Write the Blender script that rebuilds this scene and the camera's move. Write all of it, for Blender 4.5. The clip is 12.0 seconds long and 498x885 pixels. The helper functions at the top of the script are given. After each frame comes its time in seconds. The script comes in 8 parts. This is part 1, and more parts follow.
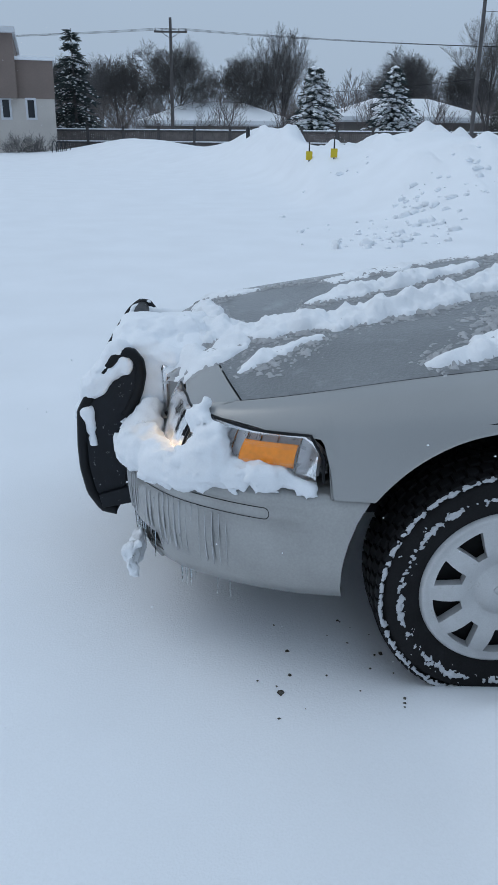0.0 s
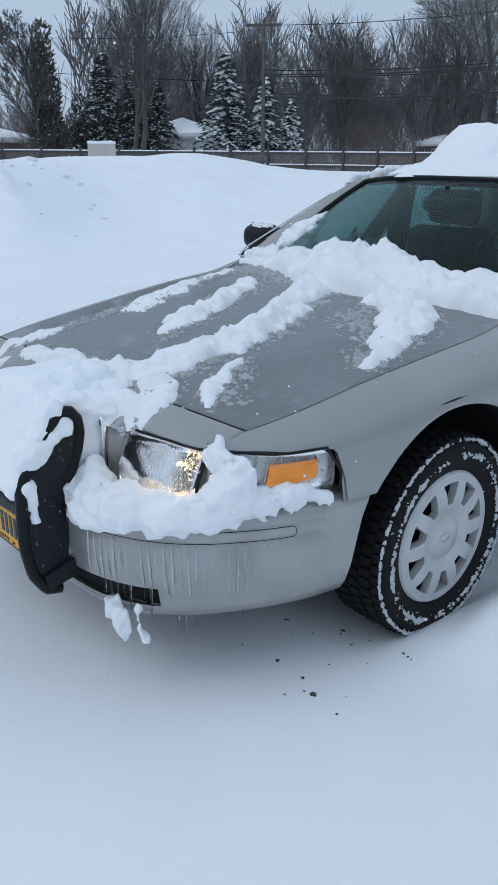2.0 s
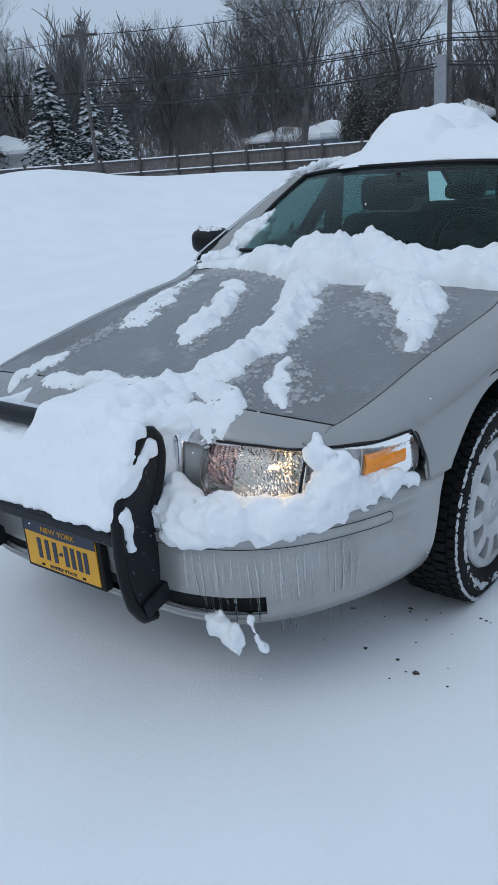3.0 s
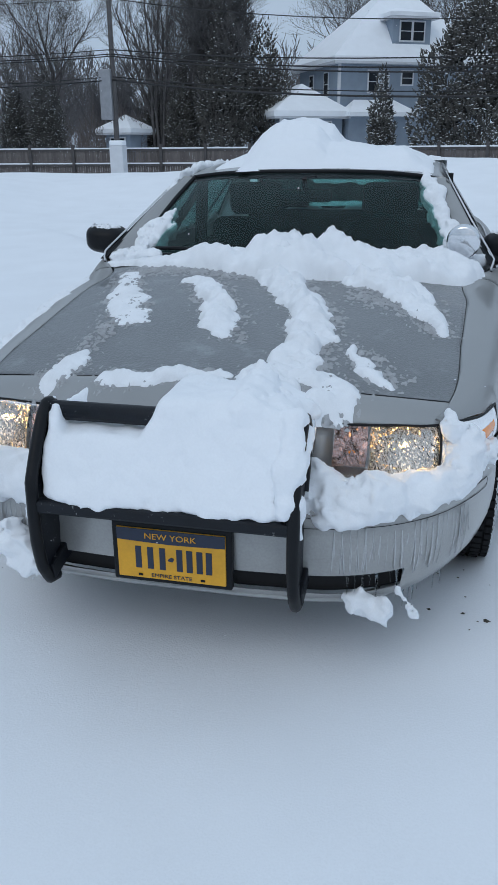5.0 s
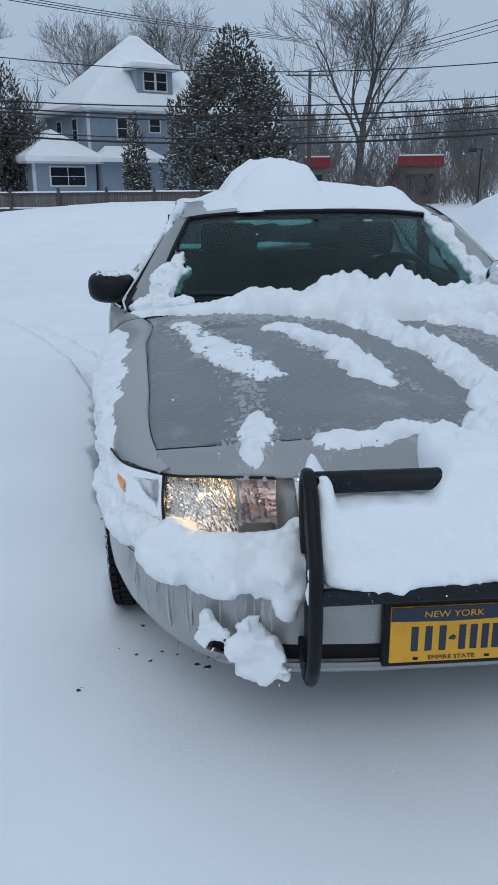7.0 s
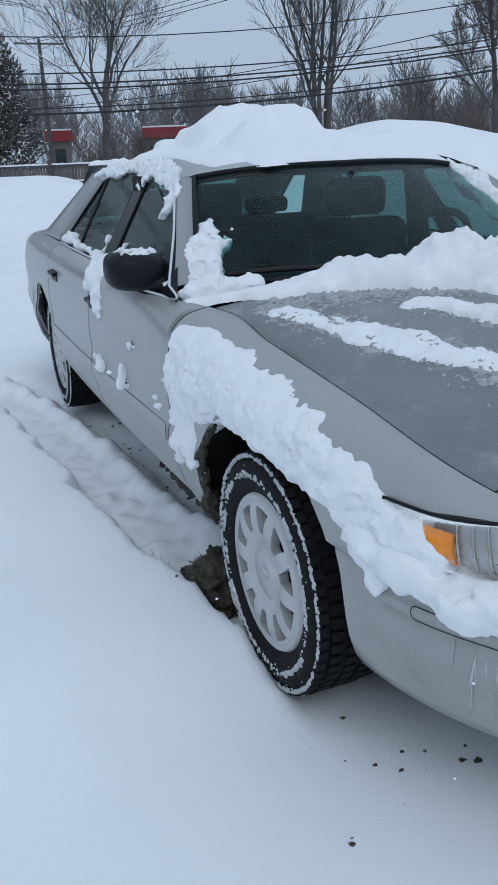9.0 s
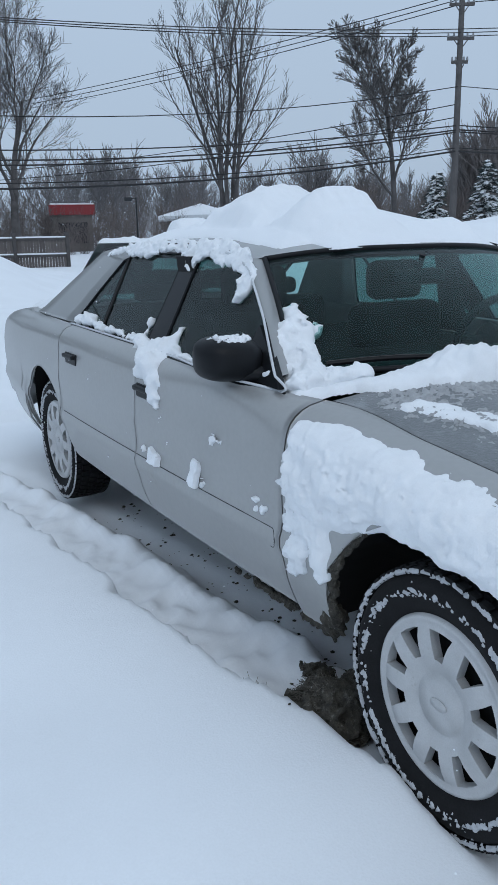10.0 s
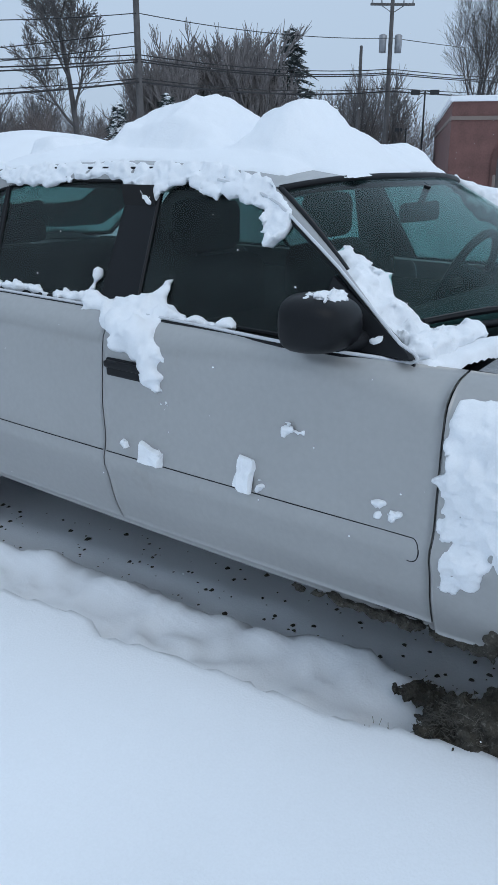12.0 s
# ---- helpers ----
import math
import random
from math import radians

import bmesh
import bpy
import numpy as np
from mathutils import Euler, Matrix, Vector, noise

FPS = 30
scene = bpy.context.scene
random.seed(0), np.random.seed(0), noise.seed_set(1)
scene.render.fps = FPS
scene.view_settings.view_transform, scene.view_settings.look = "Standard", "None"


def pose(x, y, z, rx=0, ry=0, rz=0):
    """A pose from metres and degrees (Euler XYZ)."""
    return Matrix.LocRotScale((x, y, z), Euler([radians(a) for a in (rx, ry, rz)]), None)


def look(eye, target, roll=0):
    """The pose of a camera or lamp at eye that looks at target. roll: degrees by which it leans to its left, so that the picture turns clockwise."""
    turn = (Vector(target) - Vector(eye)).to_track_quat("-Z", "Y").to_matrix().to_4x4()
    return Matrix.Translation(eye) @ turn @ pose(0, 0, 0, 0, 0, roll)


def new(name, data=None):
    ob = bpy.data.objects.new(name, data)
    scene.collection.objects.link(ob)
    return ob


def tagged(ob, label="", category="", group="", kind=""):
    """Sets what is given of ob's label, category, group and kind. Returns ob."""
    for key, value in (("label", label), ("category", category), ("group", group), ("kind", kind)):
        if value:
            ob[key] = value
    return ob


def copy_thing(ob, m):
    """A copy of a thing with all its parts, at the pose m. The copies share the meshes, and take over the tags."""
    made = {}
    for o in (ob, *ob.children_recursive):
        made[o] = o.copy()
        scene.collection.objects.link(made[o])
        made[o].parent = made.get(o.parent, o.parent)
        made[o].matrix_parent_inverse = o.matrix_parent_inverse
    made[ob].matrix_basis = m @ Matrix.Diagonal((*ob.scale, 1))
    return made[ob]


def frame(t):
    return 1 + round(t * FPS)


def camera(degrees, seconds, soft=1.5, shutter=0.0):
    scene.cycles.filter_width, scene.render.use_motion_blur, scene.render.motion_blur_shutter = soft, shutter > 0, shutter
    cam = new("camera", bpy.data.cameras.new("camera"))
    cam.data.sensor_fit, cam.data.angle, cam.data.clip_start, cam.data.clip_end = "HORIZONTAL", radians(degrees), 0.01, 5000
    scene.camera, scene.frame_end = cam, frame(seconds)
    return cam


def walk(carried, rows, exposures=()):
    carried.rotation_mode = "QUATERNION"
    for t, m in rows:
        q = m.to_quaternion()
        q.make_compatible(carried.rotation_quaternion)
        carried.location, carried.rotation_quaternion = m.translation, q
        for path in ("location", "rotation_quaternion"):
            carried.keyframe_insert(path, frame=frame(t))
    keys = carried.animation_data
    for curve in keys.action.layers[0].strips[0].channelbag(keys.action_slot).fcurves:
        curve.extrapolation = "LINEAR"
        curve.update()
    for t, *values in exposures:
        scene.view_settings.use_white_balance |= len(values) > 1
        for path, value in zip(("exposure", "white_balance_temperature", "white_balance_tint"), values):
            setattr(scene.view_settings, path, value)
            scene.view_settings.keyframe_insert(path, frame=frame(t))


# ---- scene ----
cam = camera(35.0, 12.0)
PATH = [
    (0, (2.534, -0.731, 1.366), (0.676, -0.627, 0.632), 0.5),
    (0.5, (2.5, -1.046, 1.417), (0.688, -0.582, 0.707), 1.6),
    (1, (2.342, -1.292, 1.355), (0.607, -0.585, 0.655), 0.7),
    (1.5, (2.197, -1.516, 1.384), (0.622, -0.482, 0.712), 0.9),
    (2, (2.097, -1.876, 1.408), (0.692, -0.632, 0.716), 0.4),
    (2.5, (1.896, -2.062, 1.37), (0.599, -0.724, 0.645), -2.9),
    (3, (1.686, -2.252, 1.414), (0.524, -0.779, 0.722), -4.5),
    (3.2, (1.615, -2.349, 1.401), (0.578, -0.77, 0.741), -3.6),
    (4.8, (0.776, -2.755, 1.39), (0.269, -0.948, 0.697), -0.4),
    (5, (0.635, -2.796, 1.413), (0.207, -0.972, 0.713), -0.4),
    (5.5, (0.407, -2.832, 1.414), (0.162, -0.968, 0.734), -1.1),
    (6, (0.088, -2.711, 1.41), (-0.018, -0.831, 0.736), -1.1),
    (6.5, (-0.258, -2.693, 1.392), (-0.233, -0.782, 0.803), -0.1),
    (7, (-0.609, -2.632, 1.398), (-0.462, -0.732, 0.79), -0.5),
    (7.1, (-0.663, -2.579, 1.383), (-0.494, -0.686, 0.76), -0.6),
    (7.2, (-0.719, -2.542, 1.367), (-0.524, -0.655, 0.733), -1.3),
    (8.8, (-1.547, -1.858, 1.345), (-0.888, -0.095, 0.668), -2.7),
    (9, (-1.591, -1.694, 1.334), (-0.89, 0.052, 0.657), -2.3),
    (9.5, (-1.767, -1.427, 1.344), (-0.985, 0.314, 0.746), -0.6),
    (10, (-2.025, -1.182, 1.359), (-1.08, 0.506, 0.849), -1.1),
    (10.5, (-2.11, -0.876, 1.338), (-0.936, 0.668, 0.851), -1.9),
    (11, (-2.137, -0.589, 1.384), (-0.798, 0.815, 0.897), -2.8),
    (11.5, (-2.272, -0.348, 1.366), (-0.780, 0.88, 0.852), -2.0),
    (12, (-2.419, -0.066, 1.334), (-0.929, 1.092, 0.672), 0.1),
]
walk(cam, [(t, look(eye, target, roll)) for t, eye, target, roll in PATH],
     exposures=[(0, -0.30), (1, -0.25), (2, -0.17), (2.5, -0.22), (3, -0.25), (5, -0.27), (6.5, -0.32), (9, -0.24), (9.5, -0.20), (10.5, -0.14), (11, -0.05), (12, -0.01)])

# ---- world, light, exposure ----
world = bpy.data.worlds.new("overcast_sky")
scene.world = world
world.use_nodes = True
wn, wl = world.node_tree.nodes, world.node_tree.links
wn.clear()
w_out, w_bg = wn.new("ShaderNodeOutputWorld"), wn.new("ShaderNodeBackground")
w_sky = wn.new("ShaderNodeTexSky")
w_sky.sky_type, w_sky.sun_disc, w_sky.sun_elevation, w_sky.sun_rotation = "NISHITA", False, radians(38), radians(160)
w_sky.air_density, w_sky.dust_density = 1.0, 3.0
w_dim = wn.new("ShaderNodeVectorMath")
w_dim.operation = "SCALE"
w_dim.inputs["Scale"].default_value = 0.06
w_geo, w_sep, w_ramp = wn.new("ShaderNodeTexCoord"), wn.new("ShaderNodeSeparateXYZ"), wn.new("ShaderNodeValToRGB")
w_ramp.color_ramp.elements[0].position, w_ramp.color_ramp.elements[0].color = 0.0, (0.495, 0.629, 0.806, 1)
w_ramp.color_ramp.elements[1].position, w_ramp.color_ramp.elements[1].color = 0.9, (0.674, 0.845, 1.058, 1)
w_cloud = wn.new("ShaderNodeTexNoise")
w_cloud.inputs["Scale"].default_value, w_cloud.inputs["Detail"].default_value = 1.6, 4.0
w_tone = wn.new("ShaderNodeMapRange")
w_tone.inputs["To Min"].default_value, w_tone.inputs["To Max"].default_value = 0.94, 1.06
w_mul = wn.new("ShaderNodeVectorMath")
w_mul.operation = "SCALE"
w_mix = wn.new("ShaderNodeMix")
w_mix.data_type = "RGBA"
w_mix.inputs["Factor"].default_value = 0.88
wl.new(w_sky.outputs[0], w_dim.inputs[0])
wl.new(w_geo.outputs["Generated"], w_sep.inputs[0])
wl.new(w_geo.outputs["Generated"], w_cloud.inputs["Vector"])
wl.new(w_sep.outputs["Z"], w_ramp.inputs[0])
wl.new(w_cloud.outputs[0], w_tone.inputs["Value"])
wl.new(w_ramp.outputs[0], w_mul.inputs[0])
wl.new(w_tone.outputs[0], w_mul.inputs["Scale"])
wl.new(w_dim.outputs[0], w_mix.inputs["A"])
wl.new(w_mul.outputs[0], w_mix.inputs["B"])
wl.new(w_mix.outputs["Result"], w_bg.inputs["Color"])
w_bg.inputs["Strength"].default_value = 1.0
wl.new(w_bg.outputs[0], w_out.inputs[0])

sun_data = bpy.data.lights.new("sun", "SUN")
sun_data.energy, sun_data.angle, sun_data.color = 0.5, radians(40), (1.0, 0.98, 0.95)
sun = new("sun", sun_data)
sun.matrix_world = look((0, 0, 30), (9, 24, 0))

# ---- numbers and meshes ----
def hash01(ix, iy, iz, seed):
    n = (ix.astype(np.int64) * 374761393 + iy.astype(np.int64) * 668265263 + iz.astype(np.int64) * 1442695041 + seed * 1274126177) & 0xFFFFFFFF
    n = ((n ^ (n >> 13)) * 1274126177) & 0xFFFFFFFF
    n = ((n ^ (n >> 16)) * 1103515245) & 0xFFFFFFFF
    return ((n ^ (n >> 15)) & 0xFFFFFF) / float(0xFFFFFF)


def vnoise(x, y, z=0.0, seed=0):
    """Smooth value noise, -1 to 1."""
    x, y, z = np.broadcast_arrays(np.asarray(x, float), np.asarray(y, float), np.asarray(z, float))
    ix, iy, iz = np.floor(x), np.floor(y), np.floor(z)
    fx, fy, fz = x - ix, y - iy, z - iz
    fx, fy, fz = (v * v * (3 - 2 * v) for v in (fx, fy, fz))
    out = 0.0
    for a in (0, 1):
        for b in (0, 1):
            for c in (0, 1):
                w = (fx if a else 1 - fx) * (fy if b else 1 - fy) * (fz if c else 1 - fz)
                out = out + w * hash01(ix + a, iy + b, iz + c, seed)
    return out * 2 - 1


def fbm(x, y, z=0.0, octaves=4, seed=0, gain=0.5):
    total, amp = 0.0, 1.0
    for k in range(octaves):
        total = total + amp * vnoise(np.asarray(x) * 2**k + 13.7 * k, np.asarray(y) * 2**k - 7.1 * k, np.asarray(z) * 2**k + 3.3 * k, seed + k)
        amp *= gain
    return total


def sstep(a, b, v):
    t = np.clip((np.asarray(v, float) - a) / (b - a), 0, 1)
    return t * t * (3 - 2 * t)


def curve_at(points, v):
    """Smooth interpolation (monotone-ish Hermite) through (v, value) pairs."""
    px, py = np.array([p[0] for p in points], float), np.array([p[1] for p in points], float)
    m = np.gradient(py, px)
    v = np.clip(np.asarray(v, float), px[0], px[-1])
    i = np.clip(np.searchsorted(px, v) - 1, 0, len(px) - 2)
    h = px[i + 1] - px[i]
    t = (v - px[i]) / h
    return (2 * t**3 - 3 * t**2 + 1) * py[i] + (t**3 - 2 * t**2 + t) * h * m[i] + (-2 * t**3 + 3 * t**2) * py[i + 1] + (t**3 - t**2) * h * m[i + 1]


def mesh_of(name, verts, faces, material, smooth=True):
    me = bpy.data.meshes.new(name)
    verts = np.asarray(verts, float).reshape(-1, 3)
    me.from_pydata(verts.tolist(), [], [list(map(int, f)) for f in faces])
    mats = material if isinstance(material, (list, tuple)) else [material]
    for m in mats:
        me.materials.append(m)
    if smooth:
        me.polygons.foreach_set("use_smooth", [True] * len(me.polygons))
    me.update()
    return me


def bm_mesh(name, bm, material, smooth=False):
    me = bpy.data.meshes.new(name)
    bm.to_mesh(me)
    bm.free()
    me.materials.append(material)
    if smooth:
        me.polygons.foreach_set("use_smooth", [True] * len(me.polygons))
    return me


def part(name, shape, material, parent=None, label="", smooth=False):
    """One mesh object from a bmesh, a mesh or a (verts, faces) pair."""
    if isinstance(shape, bmesh.types.BMesh):
        shape = bm_mesh(name, shape, material, smooth)
    elif isinstance(shape, tuple):
        shape = mesh_of(name, shape[0], shape[1], material, smooth)
    ob = new(name, shape)
    if parent is not None:
        ob.parent = parent
    return tagged(ob, label)


def thing(name, label, category, group="", at=(0, 0, 0), turn=0.0, kind=""):
    ob = tagged(new(name), label, category, group, kind)
    ob.empty_display_size = 0.1
    ob.matrix_basis = pose(*at, 0, 0, turn)
    return ob


def grid_faces(nu, nv, close_u=False):
    i, j = np.meshgrid(np.arange(nu if close_u else nu - 1), np.arange(nv - 1), indexing="ij")
    a, b = i * nv + j, ((i + 1) % nu) * nv + j
    return np.stack([a, b, b + 1, a + 1], -1).reshape(-1, 4)


def sheet(P, thick=0.0, flip=False):
    """A grid of points (nu, nv, 3) as a sheet with thickness, as (verts, faces)."""
    nu, nv, _ = P.shape
    f = grid_faces(nu, nv)
    if flip:
        f = f[:, ::-1]
    if not thick:
        return P.reshape(-1, 3), f
    du, dv = np.gradient(P, axis=0), np.gradient(P, axis=1)
    n = np.cross(du, dv)
    n /= np.linalg.norm(n, axis=-1, keepdims=True) + 1e-12
    if flip:
        n = -n
    Q = P - n * thick
    off = nu * nv
    back = f[:, ::-1] + off
    idx = np.arange(nu * nv).reshape(nu, nv)
    ring = np.concatenate([idx[0, :-1], idx[:-1, -1], idx[-1, :0:-1], idx[:0:-1, 0]])
    nxt = np.roll(ring, -1)
    rim = np.stack([ring, ring + off, nxt + off, nxt], -1)
    if flip:
        rim = rim[:, ::-1]
    return np.concatenate([P.reshape(-1, 3), Q.reshape(-1, 3)]), np.concatenate([f, back, rim])


def join(*shapes):
    verts, faces, off = [], [], 0
    for v, f in shapes:
        v = np.asarray(v, float).reshape(-1, 3)
        verts.append(v)
        faces += [[int(k) + off for k in q] for q in f]
        off += len(v)
    return np.concatenate(verts), faces


def tube(points, radii, sides=8, caps=True):
    """A tapered round bar along points."""
    P = np.asarray(points, float)
    R = np.broadcast_to(np.asarray(radii, float), (len(P),))
    T = np.gradient(P, axis=0)
    T /= np.linalg.norm(T, axis=1, keepdims=True) + 1e-12
    up = np.array([0, 0, 1.0]) if abs(T[0, 2]) < 0.9 else np.array([1.0, 0, 0])
    verts = []
    a = np.arange(sides) * 2 * np.pi / sides
    side = np.cross(T[0], up)
    for p, t, r in zip(P, T, R):
        side = side - t * (side @ t)
        side /= np.linalg.norm(side) + 1e-12
        other = np.cross(t, side)
        verts.append(p + r * (np.cos(a)[:, None] * side + np.sin(a)[:, None] * other))
    n = len(P)
    i, j = np.meshgrid(np.arange(n - 1), np.arange(sides), indexing="ij")
    A, B = i * sides + j, i * sides + (j + 1) % sides
    faces = np.stack([A, B, B + sides, A + sides], -1).reshape(-1, 4).tolist()
    if caps:
        faces += [list(range(sides))[::-1], list(range((n - 1) * sides, n * sides))]
    return np.concatenate(verts), faces


def box(x0, x1, y0, y1, z0, z1, bevel=0.0, segments=2):
    bm = bmesh.new()
    bmesh.ops.create_cube(bm, size=1.0, matrix=Matrix.LocRotScale(((x0 + x1) / 2, (y0 + y1) / 2, (z0 + z1) / 2), None, (x1 - x0, y1 - y0, z1 - z0)))
    if bevel:
        bmesh.ops.bevel(bm, geom=list(bm.edges), offset=bevel, segments=segments, affect="EDGES", profile=0.5)
    return bm


def prism(outline, axis, a, b, bevel=0.0):
    """A flat outline pulled from a to b along x or y. The outline holds the two other coordinates, in order."""
    bm = bmesh.new()
    def at(p, v):
        return (v, p[0], p[1]) if axis == "x" else (p[0], v, p[1]) if axis == "y" else (p[0], p[1], v)
    low, high = [bm.verts.new(at(p, a)) for p in outline], [bm.verts.new(at(p, b)) for p in outline]
    n = len(outline)
    bm.faces.new(low[::-1]), bm.faces.new(high)
    for k in range(n):
        bm.faces.new((low[k], low[(k + 1) % n], high[(k + 1) % n], high[k]))
    bmesh.ops.recalc_face_normals(bm, faces=list(bm.faces))
    if bevel:
        bmesh.ops.bevel(bm, geom=list(bm.edges), offset=bevel, segments=2, affect="EDGES", profile=0.5)
    return bm


def lathe(profile, sides, axis="x"):
    """Rings (offset along the axis, radius), open at both ends unless the radius is 0."""
    a = np.arange(sides) * 2 * np.pi / sides
    rows = []
    for off, r in profile:
        ring = np.stack([np.full(sides, off), r * np.cos(a), r * np.sin(a)], -1)
        rows.append(ring if axis == "x" else ring[:, [1, 0, 2]] if axis == "y" else ring[:, [1, 2, 0]])
    P = np.stack(rows, 1)
    return P.reshape(-1, 3), grid_faces(sides, len(profile), close_u=True).tolist()


def surface_nets(field, lo, hi, step):
    """The surface field = 0 of field(x, y, z), negative inside, as (verts, faces)."""
    ax = [np.arange(a, b + step, step) for a, b in zip(lo, hi)]
    X, Y, Z = np.meshgrid(*ax, indexing="ij")
    V = field(X, Y, Z)
    S = V < 0
    nx, ny, nz = V.shape
    corners = [(i, j, k) for i in (0, 1) for j in (0, 1) for k in (0, 1)]
    count = sum(S[i : nx - 1 + i, j : ny - 1 + j, k : nz - 1 + k].astype(np.int8) for i, j, k in corners)
    mixed = (count > 0) & (count < 8)
    cells = np.argwhere(mixed)
    acc, num = np.zeros((len(cells), 3)), np.zeros(len(cells))
    for i, j, k in corners:
        for d in range(3):
            if (i, j, k)[d]:
                continue
            e = [i, j, k]
            e[d] = 1
            a = V[cells[:, 0] + i, cells[:, 1] + j, cells[:, 2] + k]
            b = V[cells[:, 0] + e[0], cells[:, 1] + e[1], cells[:, 2] + e[2]]
            hit = (a < 0) != (b < 0)
            t = np.where(hit, a / np.where(hit, a - b, 1), 0)
            p = np.tile(np.array([i, j, k], float), (len(cells), 1))
            p[:, d] += t
            acc += p * hit[:, None]
            num += hit
    verts = np.array(lo) + step * (cells + acc / np.maximum(num, 1)[:, None])
    index = -np.ones(mixed.shape, int)
    index[mixed] = np.arange(len(cells))
    faces = []
    for d in range(3):
        e = [0, 0, 0]
        e[d] = 1
        A, B = S[: nx - e[0], : ny - e[1], : nz - e[2]], S[e[0] :, e[1] :, e[2] :]
        at = np.argwhere(A != B)
        o1, o2 = [(1, 2), (2, 0), (0, 1)][d]
        at = at[(at[:, o1] > 0) & (at[:, o2] > 0) & (at[:, 0] < nx - 1) & (at[:, 1] < ny - 1) & (at[:, 2] < nz - 1)]
        inside = A[tuple(at.T)]
        def cell(s1, s2):
            q = at.copy()
            q[:, o1] -= s1
            q[:, o2] -= s2
            return index[tuple(q.T)]
        quad = np.stack([cell(1, 1), cell(0, 1), cell(0, 0), cell(1, 0)], -1)
        quad[~inside] = quad[~inside][:, ::-1]
        faces.append(quad[(quad >= 0).all(1)])
    return verts, np.concatenate(faces)


def capsule_field(segments):
    """Distance to rounded bars (a, b, ra, rb), softly joined."""
    def field(X, Y, Z, soft=0.03):
        P = np.stack([X, Y, Z], -1)
        total = 0.0
        for a, b, ra, rb in segments:
            a, b = np.array(a, float), np.array(b, float)
            ab = b - a
            t = np.clip(((P - a) @ ab) / (ab @ ab + 1e-9), 0, 1)
            d = np.linalg.norm(P - a - t[..., None] * ab, axis=-1) - (ra + (rb - ra) * t)
            total = total + np.exp(-np.clip(d, -0.5, 1.0) / soft)
        return -soft * np.log(total + 1e-30)
    return field

# ---- materials ----
def surface(name, color, rough=0.6, metal=0.0, vary=0.15, scale=8.0, fine=90.0, bump=0.15, dist=0.004, second=None, amount=0.5, spec=0.5, coat=0.0, piece=0.0):
    """A node material with variation at two scales, relief, and an optional second colour in blotches."""
    m = bpy.data.materials.new(name)
    m.use_nodes = True
    n, l = m.node_tree.nodes, m.node_tree.links
    b = n["Principled BSDF"]
    co = n.new("ShaderNodeTexCoord")
    big, small = n.new("ShaderNodeTexNoise"), n.new("ShaderNodeTexNoise")
    big.inputs["Scale"].default_value, big.inputs["Detail"].default_value = scale, 6.0
    small.inputs["Scale"].default_value, small.inputs["Detail"].default_value = fine, 4.0
    for t in (big, small):
        l.new(co.outputs["Object"], t.inputs["Vector"])
    tone = n.new("ShaderNodeMapRange")
    tone.inputs["From Min"].default_value, tone.inputs["From Max"].default_value = 0.3, 0.7
    tone.inputs["To Min"].default_value, tone.inputs["To Max"].default_value = 1 - vary, 1 + vary
    l.new(big.outputs[0], tone.inputs["Value"])
    grain = n.new("ShaderNodeMapRange")
    grain.inputs["From Min"].default_value, grain.inputs["From Max"].default_value = 0.3, 0.7
    grain.inputs["To Min"].default_value, grain.inputs["To Max"].default_value = 1 - vary * 0.6, 1 + vary * 0.6
    l.new(small.outputs[0], grain.inputs["Value"])
    mul = n.new("ShaderNodeMath")
    mul.operation = "MULTIPLY"
    l.new(tone.outputs[0], mul.inputs[0]), l.new(grain.outputs[0], mul.inputs[1])
    last = mul.outputs[0]
    if piece:
        info, pr, pm = n.new("ShaderNodeObjectInfo"), n.new("ShaderNodeMapRange"), n.new("ShaderNodeMath")
        pr.inputs["To Min"].default_value, pr.inputs["To Max"].default_value = 1 - piece, 1 + piece
        pm.operation = "MULTIPLY"
        l.new(info.outputs["Random"], pr.inputs["Value"]), l.new(pr.outputs[0], pm.inputs[0]), l.new(last, pm.inputs[1])
        last = pm.outputs[0]
    vec = n.new("ShaderNodeVectorMath")
    vec.operation = "SCALE"
    if second:
        mix, pick = n.new("ShaderNodeMix"), n.new("ShaderNodeMapRange")
        mix.data_type = "RGBA"
        mix.inputs["A"].default_value, mix.inputs["B"].default_value = (*color, 1), (*second, 1)
        blot = n.new("ShaderNodeTexNoise")
        blot.inputs["Scale"].default_value, blot.inputs["Detail"].default_value, blot.inputs["Roughness"].default_value = scale * 2.3, 9.0, 0.65
        l.new(co.outputs["Object"], blot.inputs["Vector"])
        pick.inputs["From Min"].default_value, pick.inputs["From Max"].default_value = 0.78 - 0.5 * amount, 0.92 - 0.5 * amount
        l.new(blot.outputs[0], pick.inputs["Value"])
        l.new(pick.outputs[0], mix.inputs["Factor"])
        l.new(mix.outputs["Result"], vec.inputs[0])
    else:
        vec.inputs[0].default_value = color
    l.new(last, vec.inputs["Scale"])
    l.new(vec.outputs[0], b.inputs["Base Color"])
    rr = n.new("ShaderNodeMapRange")
    rr.inputs["To Min"].default_value, rr.inputs["To Max"].default_value = max(0.02, rough - 0.12), min(1, rough + 0.12)
    l.new(big.outputs[0], rr.inputs["Value"])
    l.new(rr.outputs[0], b.inputs["Roughness"])
    b.inputs["Metallic"].default_value, b.inputs["Specular IOR Level"].default_value = metal, spec
    b.inputs["Coat Weight"].default_value = coat
